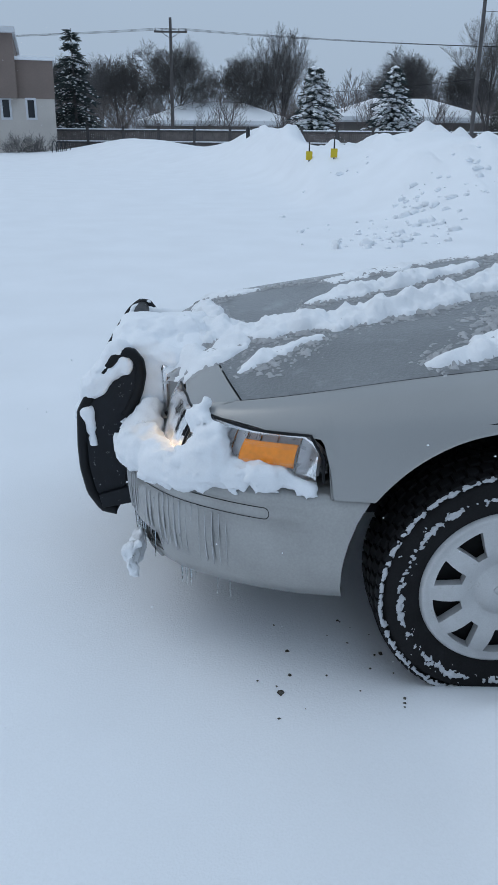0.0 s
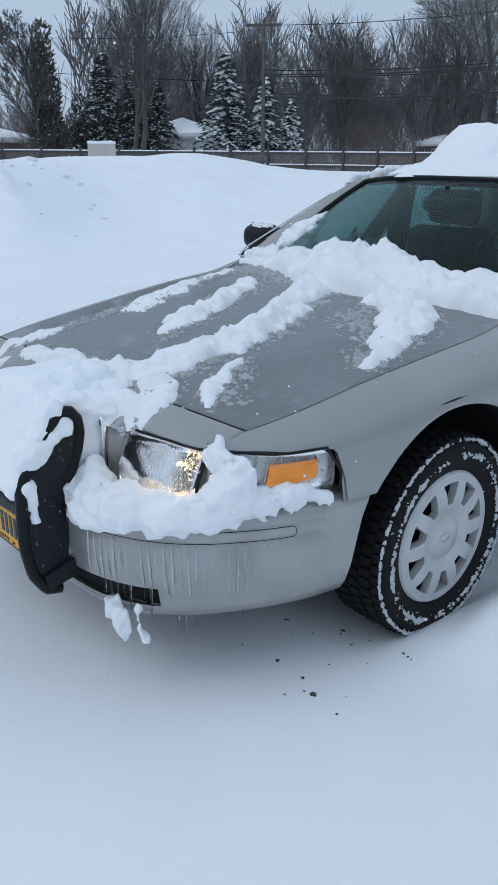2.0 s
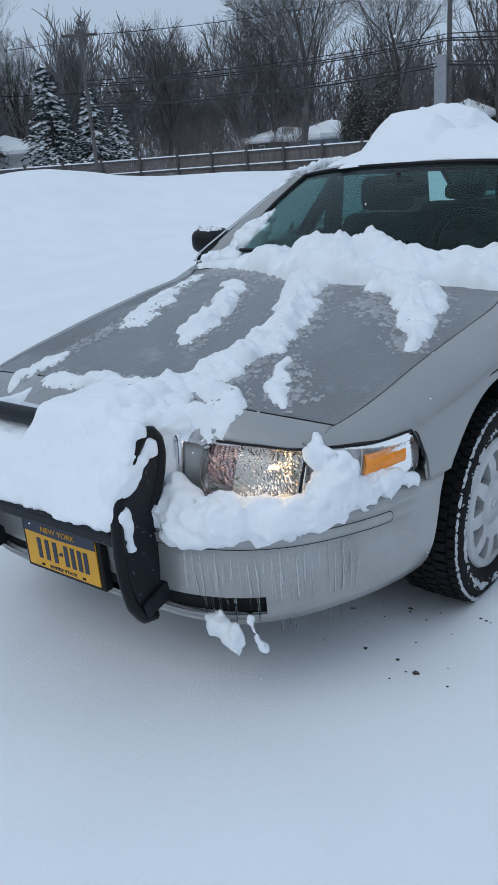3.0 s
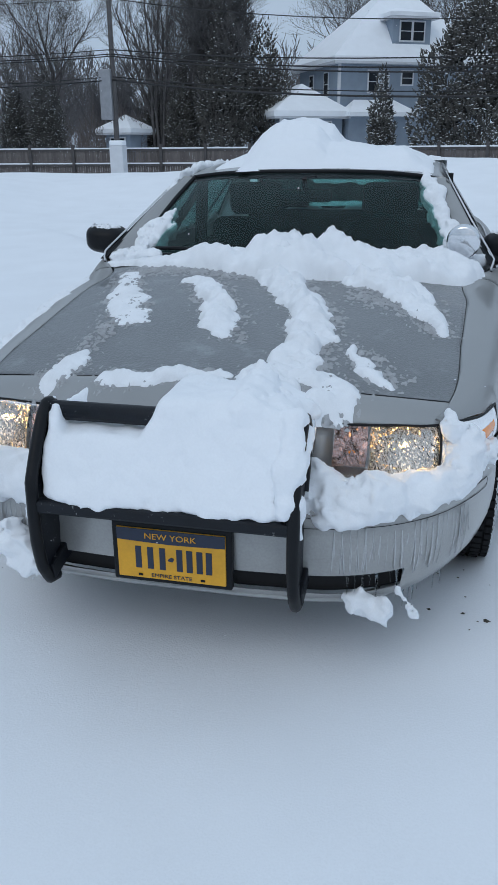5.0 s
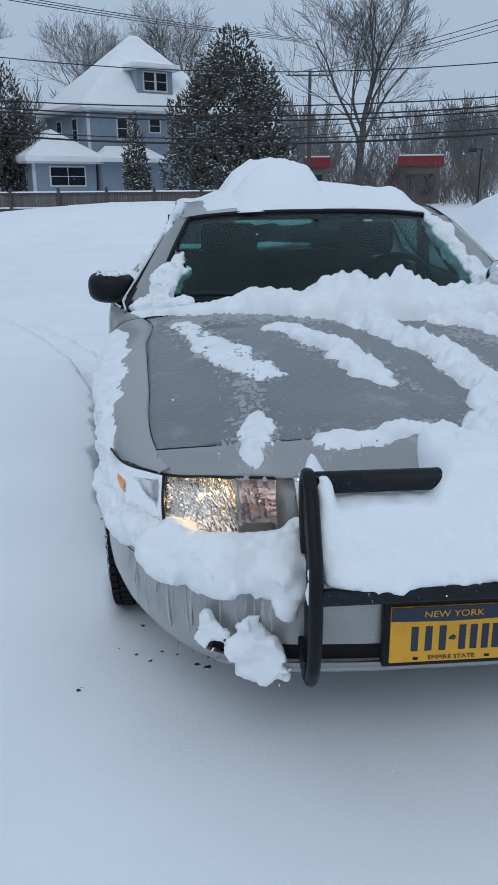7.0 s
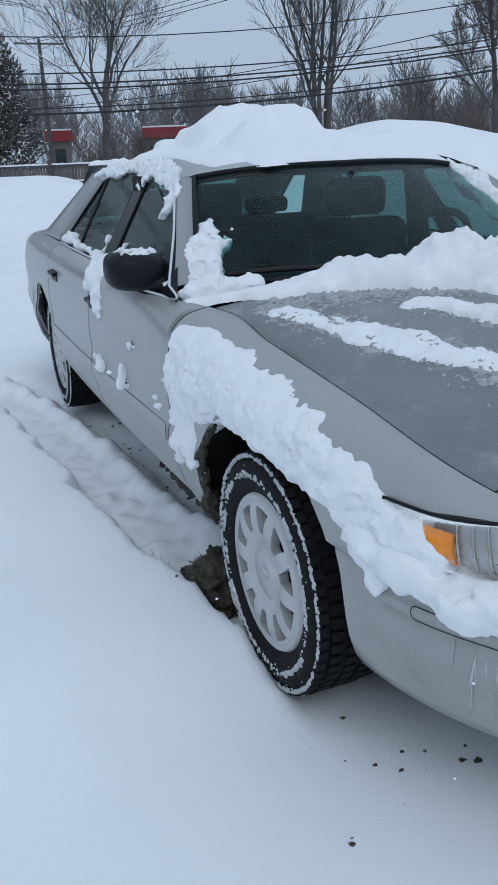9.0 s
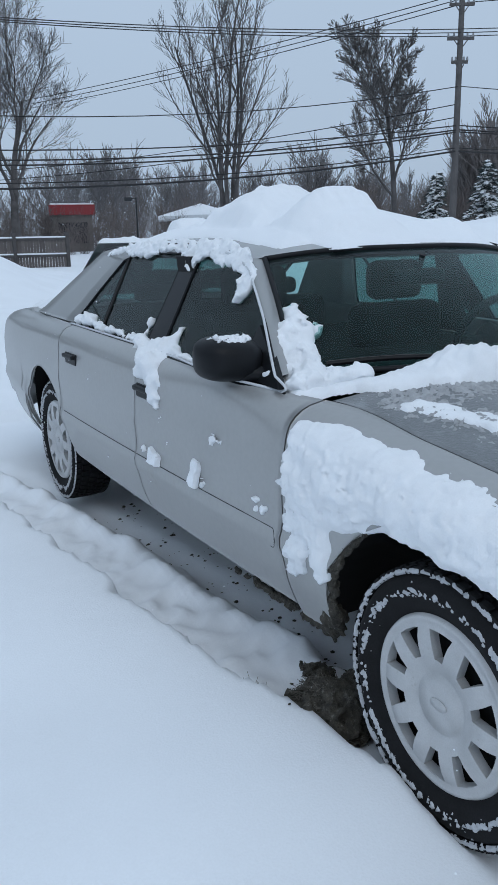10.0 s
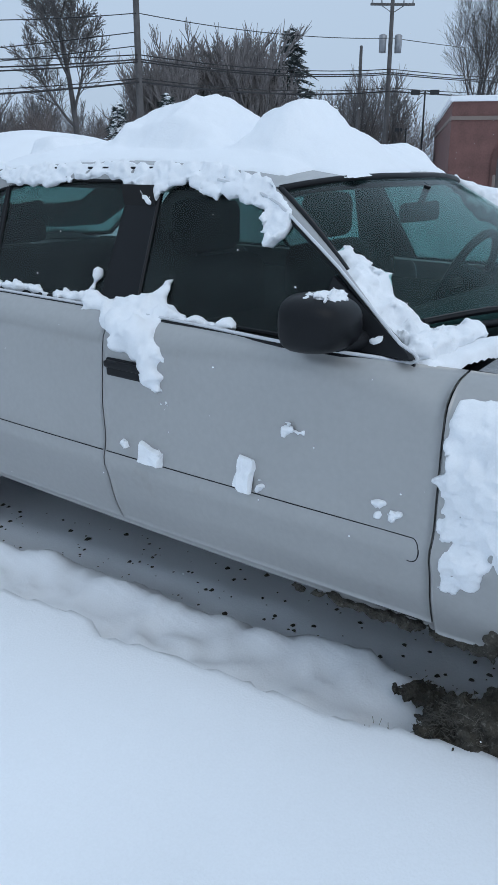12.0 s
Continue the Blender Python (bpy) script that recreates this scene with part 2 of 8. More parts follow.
    if bump:
        add, bp = n.new("ShaderNodeMath"), n.new("ShaderNodeBump")
        add.operation = "ADD"
        l.new(big.outputs[0], add.inputs[0]), l.new(small.outputs[0], add.inputs[1])
        l.new(add.outputs[0], bp.inputs["Height"])
        bp.inputs["Strength"].default_value, bp.inputs["Distance"].default_value = bump, dist
        l.new(bp.outputs[0], b.inputs["Normal"])
    return m


def clear(name, color, rough=0.0, ior=1.45, ripple=0.0):
    m = bpy.data.materials.new(name)
    m.use_nodes = True
    n, l = m.node_tree.nodes, m.node_tree.links
    b = n["Principled BSDF"]
    b.inputs["Base Color"].default_value = (*color, 1)
    b.inputs["Transmission Weight"].default_value, b.inputs["IOR"].default_value, b.inputs["Roughness"].default_value = 1.0, ior, rough
    co, t, bp = n.new("ShaderNodeTexCoord"), n.new("ShaderNodeTexNoise"), n.new("ShaderNodeMapRange")
    t.inputs["Scale"].default_value, t.inputs["Detail"].default_value = 14.0, 8.0
    bp.inputs["From Min"].default_value, bp.inputs["From Max"].default_value = 0.45, 0.75
    bp.inputs["To Min"].default_value, bp.inputs["To Max"].default_value = rough, rough + (0.08 if ripple else 0.004)
    l.new(co.outputs["Object"], t.inputs["Vector"]), l.new(t.outputs[0], bp.inputs["Value"])
    if rough:
        l.new(bp.outputs[0], b.inputs["Roughness"])
    if ripple:
        rt, rb_ = n.new("ShaderNodeTexNoise"), n.new("ShaderNodeBump")
        rt.inputs["Scale"].default_value, rt.inputs["Detail"].default_value = 150.0, 3.0
        rb_.inputs["Strength"].default_value, rb_.inputs["Distance"].default_value = ripple, 0.004
        l.new(co.outputs["Object"], rt.inputs["Vector"]), l.new(rt.outputs[0], rb_.inputs["Height"]), l.new(rb_.outputs[0], b.inputs["Normal"])
    return m


def window_glass(name, tint, dirt=0.05):
    """Thin tinted glass: clear through, glossy more so at a flat angle, a little dust."""
    m = bpy.data.materials.new(name)
    m.use_nodes = True
    n, l = m.node_tree.nodes, m.node_tree.links
    n.remove(n["Principled BSDF"])
    see, shine, film_, fres = n.new("ShaderNodeBsdfTransparent"), n.new("ShaderNodeBsdfGlossy"), n.new("ShaderNodeBsdfDiffuse"), n.new("ShaderNodeLayerWeight")
    co, spots, pick = n.new("ShaderNodeTexCoord"), n.new("ShaderNodeTexNoise"), n.new("ShaderNodeMapRange")
    dust, gloss = n.new("ShaderNodeMixShader"), n.new("ShaderNodeMixShader")
    see.inputs["Color"].default_value = (*tint, 1)
    shine.inputs["Roughness"].default_value = 0.02
    film_.inputs["Color"].default_value = (0.40, 0.52, 0.51, 1)
    fres.inputs["Blend"].default_value = 0.5
    steep, share = n.new("ShaderNodeMath"), n.new("ShaderNodeMapRange")
    steep.operation = "POWER"
    steep.inputs[1].default_value = 4.0
    share.inputs["To Min"].default_value, share.inputs["To Max"].default_value = 0.018, 0.45
    l.new(fres.outputs["Facing"], steep.inputs[0]), l.new(steep.outputs[0], share.inputs["Value"])
    spots.inputs["Scale"].default_value, spots.inputs["Detail"].default_value, spots.inputs["Roughness"].default_value = 9.0, 8.0, 0.7
    pick.inputs["From Min"].default_value, pick.inputs["From Max"].default_value = 0.42, 0.80
    pick.inputs["To Min"].default_value, pick.inputs["To Max"].default_value = 0.0, dirt
    l.new(co.outputs["Object"], spots.inputs["Vector"]), l.new(spots.outputs[0], pick.inputs["Value"])
    l.new(pick.outputs[0], dust.inputs[0]), l.new(see.outputs[0], dust.inputs[1]), l.new(film_.outputs[0], dust.inputs[2])
    l.new(share.outputs[0], gloss.inputs[0]), l.new(dust.outputs[0], gloss.inputs[1]), l.new(shine.outputs[0], gloss.inputs[2])
    l.new(gloss.outputs[0], n["Material Output"].inputs["Surface"])
    return m


def glow(name, color, strength):
    m = bpy.data.materials.new(name)
    m.use_nodes = True
    b = m.node_tree.nodes["Principled BSDF"]
    b.inputs["Base Color"].default_value = (*color, 1)
    b.inputs["Emission Color"].default_value, b.inputs["Emission Strength"].default_value = (*color, 1), strength
    return m


SNOW = surface("fresh_snow", (0.87, 0.90, 0.935), 0.75, vary=0.025, scale=1.5, fine=160, bump=0.22, dist=0.006, spec=0.25)
CRUST = surface("clinging_snow", (0.86, 0.885, 0.915), 0.7, vary=0.04, scale=14, fine=260, bump=0.35, dist=0.004, spec=0.3)
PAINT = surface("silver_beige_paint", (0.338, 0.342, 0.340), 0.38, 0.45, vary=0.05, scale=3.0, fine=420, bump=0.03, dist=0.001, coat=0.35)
# darker than the body paint: the hood's dull sky reflection is in the colour
DIMHOOD = surface("frosted_dim_hood", (0.198, 0.208, 0.215), 0.36, 0.4, vary=0.10, scale=5.0, fine=110, bump=0.9, dist=0.005, second=(0.28, 0.296, 0.310), amount=0.45, coat=0.35)
ICED = surface("ice_streaked_paint", (0.36, 0.36, 0.352), 0.33, 0.4, vary=0.10, scale=9.0, fine=160, bump=0.15, dist=0.003, coat=0.5)
DIRTY = surface("salt_splashed_paint", (0.385, 0.388, 0.386), 0.42, 0.35, vary=0.05, scale=2.2, fine=60, bump=0.02, dist=0.002, second=(0.35, 0.34, 0.325), amount=0.3, coat=0.3)
BLACK = surface("black_plastic", (0.010, 0.011, 0.013), 0.42, vary=0.2, scale=12, fine=300, bump=0.08, dist=0.001, spec=0.18)
GLOSSBLACK = surface("gloss_black_trim", (0.006, 0.007, 0.009), 0.3, vary=0.1, bump=0.0, spec=0.15)
# near-black of liners, also painted in for the shade inside gaps and recesses
DARK = surface("liner_and_cavity_shade", (0.008, 0.008, 0.009), 0.9, vary=0.2)
RUBBER = surface("tyre_rubber", (0.011, 0.011, 0.012), 0.8, vary=0.3, scale=20, fine=200, bump=0.2, dist=0.002, spec=0.2)
GUARD = surface("rubber_faced_steel", (0.007, 0.009, 0.013), 0.5, vary=0.3, scale=25, fine=260, bump=0.15, dist=0.002, second=(0.55, 0.57, 0.60), amount=0.30, spec=0.3)
COVER = surface("painted_wheel_cover", (0.52, 0.525, 0.53), 0.42, 0.25, vary=0.08, scale=18, fine=260, bump=0.05, dist=0.001, second=(0.36, 0.35, 0.33), amount=0.3)
CHROME = surface("chrome", (0.75, 0.76, 0.78), 0.10, 1.0, vary=0.08, scale=9, fine=120, bump=0.0)
# warm-toned metal: some of the lit bulb's glow is put into its colour
SILVER = surface("lamp_reflector", (0.60, 0.56, 0.50), 0.06, 1.0, vary=0.05, scale=60, fine=300, bump=0.0)
GLASS = window_glass("tinted_glass", (0.55, 0.735, 0.72), 0.03)
SIDEGLASS = window_glass("dark_side_glass", (0.43, 0.535, 0.53), 0.03)
LENS = clear("clear_lamp_lens", (0.95, 0.95, 0.96), 0.0, ripple=0.12)
AMBER = surface("amber_lens", (0.90, 0.27, 0.012), 0.18, vary=0.12, scale=30, fine=90, bump=0.3, dist=0.004, coat=0.5)
# painted reflection of the amber bulb, for the plain turn reflector
AMBERDIM = surface("amber_bulb_reflection", (0.50, 0.33, 0.29), 0.12, 0.9, vary=0.2, scale=40, fine=120, bump=0.3, dist=0.004)
BULB = glow("lit_headlamp_bulb", (1.0, 0.62, 0.24), 160.0)
ICE = clear("icicle_ice", (0.9, 0.94, 0.96), 0.08, 1.31)
PLATE = surface("yellow_plate", (0.72, 0.36, 0.02), 0.45, vary=0.06, scale=20, fine=150, bump=0.05)
NAVY = surface("navy_print", (0.015, 0.025, 0.055), 0.45, vary=0.1, bump=0.0)
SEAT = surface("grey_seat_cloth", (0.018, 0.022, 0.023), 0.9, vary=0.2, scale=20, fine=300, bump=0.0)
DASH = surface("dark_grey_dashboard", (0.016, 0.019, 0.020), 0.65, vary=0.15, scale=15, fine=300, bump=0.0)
DIRT = surface("torn_turf", (0.062, 0.056, 0.045), 0.95, vary=0.5, scale=30, fine=200, bump=0.9, dist=0.012, second=(0.17, 0.165, 0.145), amount=0.45)
BARK = surface("bark", (0.085, 0.080, 0.080), 0.9, vary=0.35, scale=1.5, fine=20, bump=0.5, dist=0.02)
TWIG = surface("bare_twigs", (0.10, 0.096, 0.096), 0.9, vary=0.3, scale=0.7, fine=8, bump=0.0)
NEEDLE = surface("dark_needles", (0.035, 0.05, 0.05), 0.8, vary=0.45, scale=1.2, fine=14, bump=0.0)
CEDAR = surface("cedar_foliage", (0.080, 0.078, 0.071), 0.85, vary=0.5, scale=1.0, fine=10, bump=0.0)
FENCE = surface("weathered_fence_boards", (0.125, 0.11, 0.105), 0.85, vary=0.25, scale=3, fine=30, bump=0.3, dist=0.01, piece=0.2)
POLEWOOD = surface("pole_wood", (0.095, 0.09, 0.09), 0.85, vary=0.25, scale=2, fine=25, bump=0.3, dist=0.01)
WIRE = surface("black_cable", (0.015, 0.015, 0.017), 0.6, vary=0.1, bump=0.0)
SIDING = surface("blue_grey_siding", (0.25, 0.305, 0.37), 0.7, vary=0.08, scale=1.2, fine=20, bump=0.1)
TRIM = surface("white_trim", (0.62, 0.64, 0.67), 0.6, vary=0.06, scale=3, fine=30, bump=0.05)
PANE = surface("dark_window_pane", (0.02, 0.024, 0.03), 0.08, vary=0.2, scale=1, bump=0.0)
BROWN = surface("brown_wall_panel", (0.21, 0.165, 0.145), 0.8, vary=0.08, scale=0.8, fine=15, bump=0.1)
CREAM = surface("cream_block_wall", (0.54, 0.505, 0.47), 0.8, vary=0.08, scale=0.8, fine=15, bump=0.1)
BRICK = surface("red_brick", (0.13, 0.065, 0.058), 0.85, vary=0.2, scale=1.2, fine=12, bump=0.3, dist=0.01, piece=0.2)
RED = surface("red_fascia", (0.26, 0.03, 0.035), 0.5, vary=0.08, scale=1, bump=0.0)
TAN = surface("tan_wall", (0.16, 0.15, 0.14), 0.8, vary=0.12, scale=0.8, fine=10, bump=0.1)
METAL = surface("galvanised_metal", (0.30, 0.31, 0.33), 0.5, 0.6, vary=0.12, scale=4, fine=60, bump=0.05)
DARKMETAL = surface("dark_painted_metal", (0.03, 0.032, 0.036), 0.5, 0.3, vary=0.12, scale=4, bump=0.0)
YELLOW = surface("yellow_plastic", (0.62, 0.47, 0.02), 0.5, vary=0.08, scale=6, bump=0.0)
# paler than the near twigs, with the haze of distance mixed into the colour
HAZY = surface("distant_hazed_twigs", (0.165, 0.16, 0.165), 0.95, vary=0.25, scale=0.15, fine=3, bump=0.0)
BRUSH = surface("brown_grey_brush", (0.145, 0.125, 0.12), 0.95, vary=0.3, scale=0.2, fine=3, bump=0.0)
POSTWOOD = surface("grey_post_wood", (0.075, 0.07, 0.07), 0.85, vary=0.25, scale=3, fine=30, bump=0.2, dist=0.01)
FROST = surface("thin_frozen_dusting", (0.50, 0.515, 0.54), 0.6, vary=0.12, scale=20, fine=240, bump=0.4, dist=0.003, spec=0.4)
DUSTING = surface("wind_blown_dusting", (0.40, 0.41, 0.425), 0.55, vary=0.16, scale=26, fine=260, bump=0.3, dist=0.002, spec=0.4)
# lightened for snow haze, which only this colour carries
THICKET = surface("hazed_brown_thicket_twigs", (0.215, 0.20, 0.20), 0.95, vary=0.25, scale=0.2, fine=3, bump=0.0)
STRAW = surface("dry_straw", (0.135, 0.125, 0.108), 0.9, vary=0.4, scale=30, fine=200, bump=0.0)
REFL = surface("satin_lamp_shell", (0.55, 0.55, 0.56), 0.3, 0.7, vary=0.06, scale=40, fine=200, bump=0.1, dist=0.002)
RUNS = surface("frozen_melt_runs", (0.46, 0.47, 0.48), 0.2, 0.0, vary=0.1, scale=40, fine=200, bump=0.0, coat=0.6)

# ---- snow-covered lot: one sheet out to the horizon ----
BANKS = [  # azimuth from +y towards +x, crest height, crest distance
    (-180, 0.3, 30), (-112, 0.2, 40), (-101, 0.3, 45), (-96, 1.0, 42), (-91, 0.8, 33), (-87, 1.5, 28), (-84, 1.1, 20), (-81, 1.05, 18),
    (-77, 1.42, 16), (-70, 1.36, 14), (-60, 1.22, 17), (-50, 1.25, 19), (-45, 1.05, 20), (-35, 0.8, 22), (-30, 0.65, 24), (-20, 0.7, 24),
    (-8, 1.05, 23), (2, 1.1, 22), (7, 1.0, 22), (11, 0.4, 24), (18, 0.3, 26), (22, 1.2, 16), (27, 1.9, 15), (33, 1.95, 15),
    (40, 1.6, 15), (54, 1.5, 17), (60, 1.15, 18), (70, 0.7, 20), (90, 0.6, 22), (120, 0.4, 25), (180, 0.3, 30)]
RUT = [(-0.6, -0.77), (-0.3, -0.84), (0, -0.9), (0.37, -0.94), (0.7, -1.01), (1.2, -1.09), (1.8, -1.15), (2.5, -1.23), (3.2, -1.38), (5, -2.02), (8, -3.82), (12, -7.42)]


def lot(x, y):
    """Height of the snow."""
    x, y = np.asarray(x, float), np.asarray(y, float)
    r, az = np.hypot(x, y), np.degrees(np.arctan2(x, y))
    high, far = curve_at([b[:2] for b in BANKS], az), curve_at([(b[0], b[2]) for b in BANKS], az)
    lump = fbm(x * 0.22, y * 0.22, octaves=4, seed=3)
    width = np.where(r < far, 0.24 * far, 6.0)
    bank = high * (1 + 0.10 * lump) * np.exp(-(((r - far) / width) ** 2) ** 1.2)
    z = bank + 0.035 * fbm(x * 0.35, y * 0.35, octaves=3, seed=9) * sstep(1.5, 5, r) + 0.008 * fbm(x * 1.3, y * 1.3, octaves=3, seed=5)
    # broken lumps on the ploughed pile
    clods = np.clip(fbm(x * 1.6, y * 1.6, octaves=3, seed=21) - 0.45, 0, 1)
    z = z + 0.5 * clods * np.clip(bank - 0.2, 0, 1) * sstep(-92, -84, az) * sstep(-62, -72, az)
    # ruts along the car's right side
    e = curve_at(RUT, np.clip(y, -0.6, 12))
    ragged = 0.026 * fbm(x * 7, y * 7, octaves=4, seed=31)
    d = x - e + ragged
    along = sstep(-0.35, 0.25, y) * sstep(13, 9, y)
    lift = 0.085 * sstep(0.012, -0.022, d) * np.exp(-np.clip(-d - 0.1, 0, 9) / 1.6)
    shelf = -0.032 * sstep(0.0, 0.030, d) * sstep(0.58, 0.46, d) + 0.020 * fbm(x * 13, y * 13, octaves=3, seed=33) * sstep(0, 0.06, d) * sstep(0.44, 0.34, d)
    ridge = (0.045 * np.exp(-(((d - 0.31) / 0.05) ** 2))) * sstep(0.3, 0.8, y)
    floor_ = -0.06 * sstep(0.36, 0.42, d) * sstep(0.95, 0.80, x)
    z = z + along * (lift + shelf + ridge * (y < 6) + np.where(y < 5.2, floor_, 0))
    # snow heaped along the left side
    dl = x - 0.93 + ragged * 0.6
    z = z + 0.085 * sstep(0.0, 0.12, dl) * sstep(-0.22, 0.15, y) * np.exp(-np.clip(dl - 0.2, 0, 9) / 2.2) * sstep(8, 5, y)
    # snow pushed up round the left front tyre
    z = z + 0.045 * np.exp(-(((x - 0.98) / 0.17) ** 2) - ((y / 0.42) ** 2))
    return z


def axis_steps(fine, near, far, ratio):
    out, v, s = [], near, fine
    while v < far:
        s *= ratio
        v += s
        out.append(v)
    core = np.arange(-near, near + fine / 2, fine)
    return np.concatenate([-np.array(out[::-1]), core, out])


gx, gy = axis_steps(0.022, 2.6, 900, 1.04), axis_steps(0.024, 3.6, 900, 1.04)
GX, GY = np.meshgrid(gx, gy, indexing="ij")
ground = part("ground", sheet(np.stack([GX, GY, lot(GX, GY)], -1)), SNOW, None, "smooth fresh snow with ploughed banks and wheel ruts", smooth=True)
tagged(ground, category="snow", kind="structure")

# ---- the car: front axle over the origin, nose towards -y, its left side at +x ----
AXLE_Z, REAR_Y = 0.31, 2.913
PLAN = [(-0.76, 0.715), (-0.70, 0.768), (-0.60, 0.815), (-0.45, 0.858), (-0.2, 0.895), (0.1, 0.92), (0.6, 0.945), (1.5, 0.975), (2.5, 0.98), (3.2, 0.965), (3.8, 0.925), (4.15, 0.87), (4.3, 0.80)]
SEAM_X = [(-0.76, 0.66), (-0.70, 0.686), (-0.648, 0.700), (-0.2, 0.735), (0.2, 0.757), (0.574, 0.775), (0.62, 0.80), (0.72, 0.862), (1.5, 0.882), (2.6, 0.878), (3.3, 0.84), (4.0, 0.76), (4.3, 0.70)]
SEAM_Z = [(-0.76, 0.734), (-0.70, 0.744), (-0.648, 0.752), (-0.2, 0.818), (0.2, 0.868), (0.574, 0.908), (0.72, 0.925), (1.5, 0.945), (2.6, 0.955), (3.3, 0.95), (4.0, 0.925), (4.3, 0.88)]


def side_section(y, n=70):
    """Points from the top seam down the flank, for the left side."""
    P, xs, zs = (float(curve_at(c, y)) for c in (PLAN, SEAM_X, SEAM_Z))
    w = P - xs
    pts = np.array([(xs, zs), (xs + 0.45 * w, zs - 0.016), (xs + 0.76 * w, zs - 0.052), (P - 0.012, zs - 0.125), (P - 0.002, max(zs - 0.24, 0.60)),
                    (P - 0.002, 0.565), (P + 0.007, 0.530), (P - 0.008, 0.475), (P - 0.026, 0.40), (P - 0.050, 0.34), (P - 0.075, 0.29), (P - 0.12, 0.21)])
    s = np.r_[0, np.cumsum(np.linalg.norm(np.diff(pts, axis=0), axis=1))]
    q = np.linspace(0, s[-1], n)
    return np.stack([curve_at(list(zip(s, pts[:, 0])), q), curve_at(list(zip(s, pts[:, 1])), q)], -1)


def seam_lean(y, z):
    """The front door's forward seam bows a little along its height."""
    return float(sstep(0.43, 0.604, y) * (1 - sstep(0.61, 0.95, y))) * curve_at([(0.2, -0.024), (0.5, -0.032), (0.75, -0.034), (0.95, -0.018)], z)


def flank(y0, y1, low, high=None, ny=40, nz=28):
    """A patch of the left flank between y0 and y1, from the top seam (or high(y)) down to low(y)."""
    t = np.linspace(0, 1, ny)
    ys = y0 + (y1 - y0) * t
    rows = []
    for y in ys:
        sec = side_section(y, 120)
        z = sec[:, 1]
        bottom = low(y)
        top = z[0] if high is None else min(high(y), z[0])
        keep = np.linspace(0, 1, nz)
        s = np.r_[0, np.cumsum(np.linalg.norm(np.diff(sec, axis=0), axis=1))]
        s0, s1 = np.interp(-top, -z, s), np.interp(-bottom, -z, s)
        q = s0 + (s1 - s0) * keep
        zq = np.interp(q, s, z)
        rows.append(np.stack([np.interp(q, s, sec[:, 0]), y + seam_lean(y, zq), zq], -1))
    return np.array(rows)


def mirrored(P, side):
    Q = P.copy()
    if side < 0:
        Q[..., 0] *= -1
    return Q


def panel(name, P, side, material, parent, label="", thick=0.012):
    """A body panel from left-side points, mirrored for side -1."""
    return part(name, sheet(mirrored(P, side), -thick, flip=side < 0), material, parent, label, smooth=True)


def arch(y, centre, radius, base):
    d = abs(y - centre)
    return max(base, AXLE_Z + 0.02 + math.sqrt(max(radius**2 - d * d, 0.0))) if d < radius else base


car = thing("car", "silver-beige sedan with grille guard, snow-caked, parked in deep snow", "car")
GAP = 0.004


def hood_z(x, y):
    xs, zs = curve_at(SEAM_X, y), curve_at(SEAM_Z, y)
    u = np.abs(x) / xs
    rib = 0.006 * np.exp(-(((u - 0.62) / 0.10) ** 2))
    return zs + 0.056 * (1 - np.clip(u, 0, 1) ** 2.2) + rib * sstep(-0.7, -0.4, y)


def hood_front(x):
    return -0.648 - 0.084 * (1 - np.clip(np.abs(x) / 0.70, 0, 1) ** 2.2)


def hood_rear(x):
    return 0.574 - 0.03 * (1 - (np.abs(x) / 0.775) ** 2)


LAMP = [(0.0, -0.868), (0.20, -0.862), (0.36, -0.842), (0.41, -0.806), (0.55, -0.784), (0.68, -0.750), (0.76, -0.665), (0.81, -0.56), (0.84, -0.46)]


def hood_top(x, y):
    return hood_z(x, np.clip(y, -0.70, 0.60))


def nose_z(x, y):
    """Height of the panel between the hood's front seam and the lamps."""
    y0, y1 = hood_front(x) - 0.0015, curve_at(LAMP, np.abs(x))
    z0, z1 = hood_top(x, y0) - 0.0015, 0.722 + 0.012 * sstep(0.40, 0.34, np.abs(x))
    return z0 + (z1 - z0) * np.clip((y0 - y) / (y0 - y1), 0, 1) ** 1.7


u = np.linspace(-1, 1, 61)
v = np.linspace(0, 1, 61)
U, V = np.meshgrid(u, v, indexing="ij")
yy = hood_front(U * 0.70) + 0.0015 + (hood_rear(U * 0.77) - hood_front(U * 0.70) - 0.0015) * V
xx = U * (curve_at(SEAM_X, np.clip(yy, -0.66, 0.574)) - 0.0025)
hood = part("hood", sheet(np.stack([xx, yy, hood_top(xx, yy)], -1), 0.014), DIMHOOD, car, "frosted grey hood with streaks of ice", smooth=True)


def lamp_top(y):
    return 0.700 - 0.085 * sstep(-0.475, -0.44, y) ** 2 if y > -0.5 else 0.700 + 0.02 * sstep(-0.5, -0.7, y)


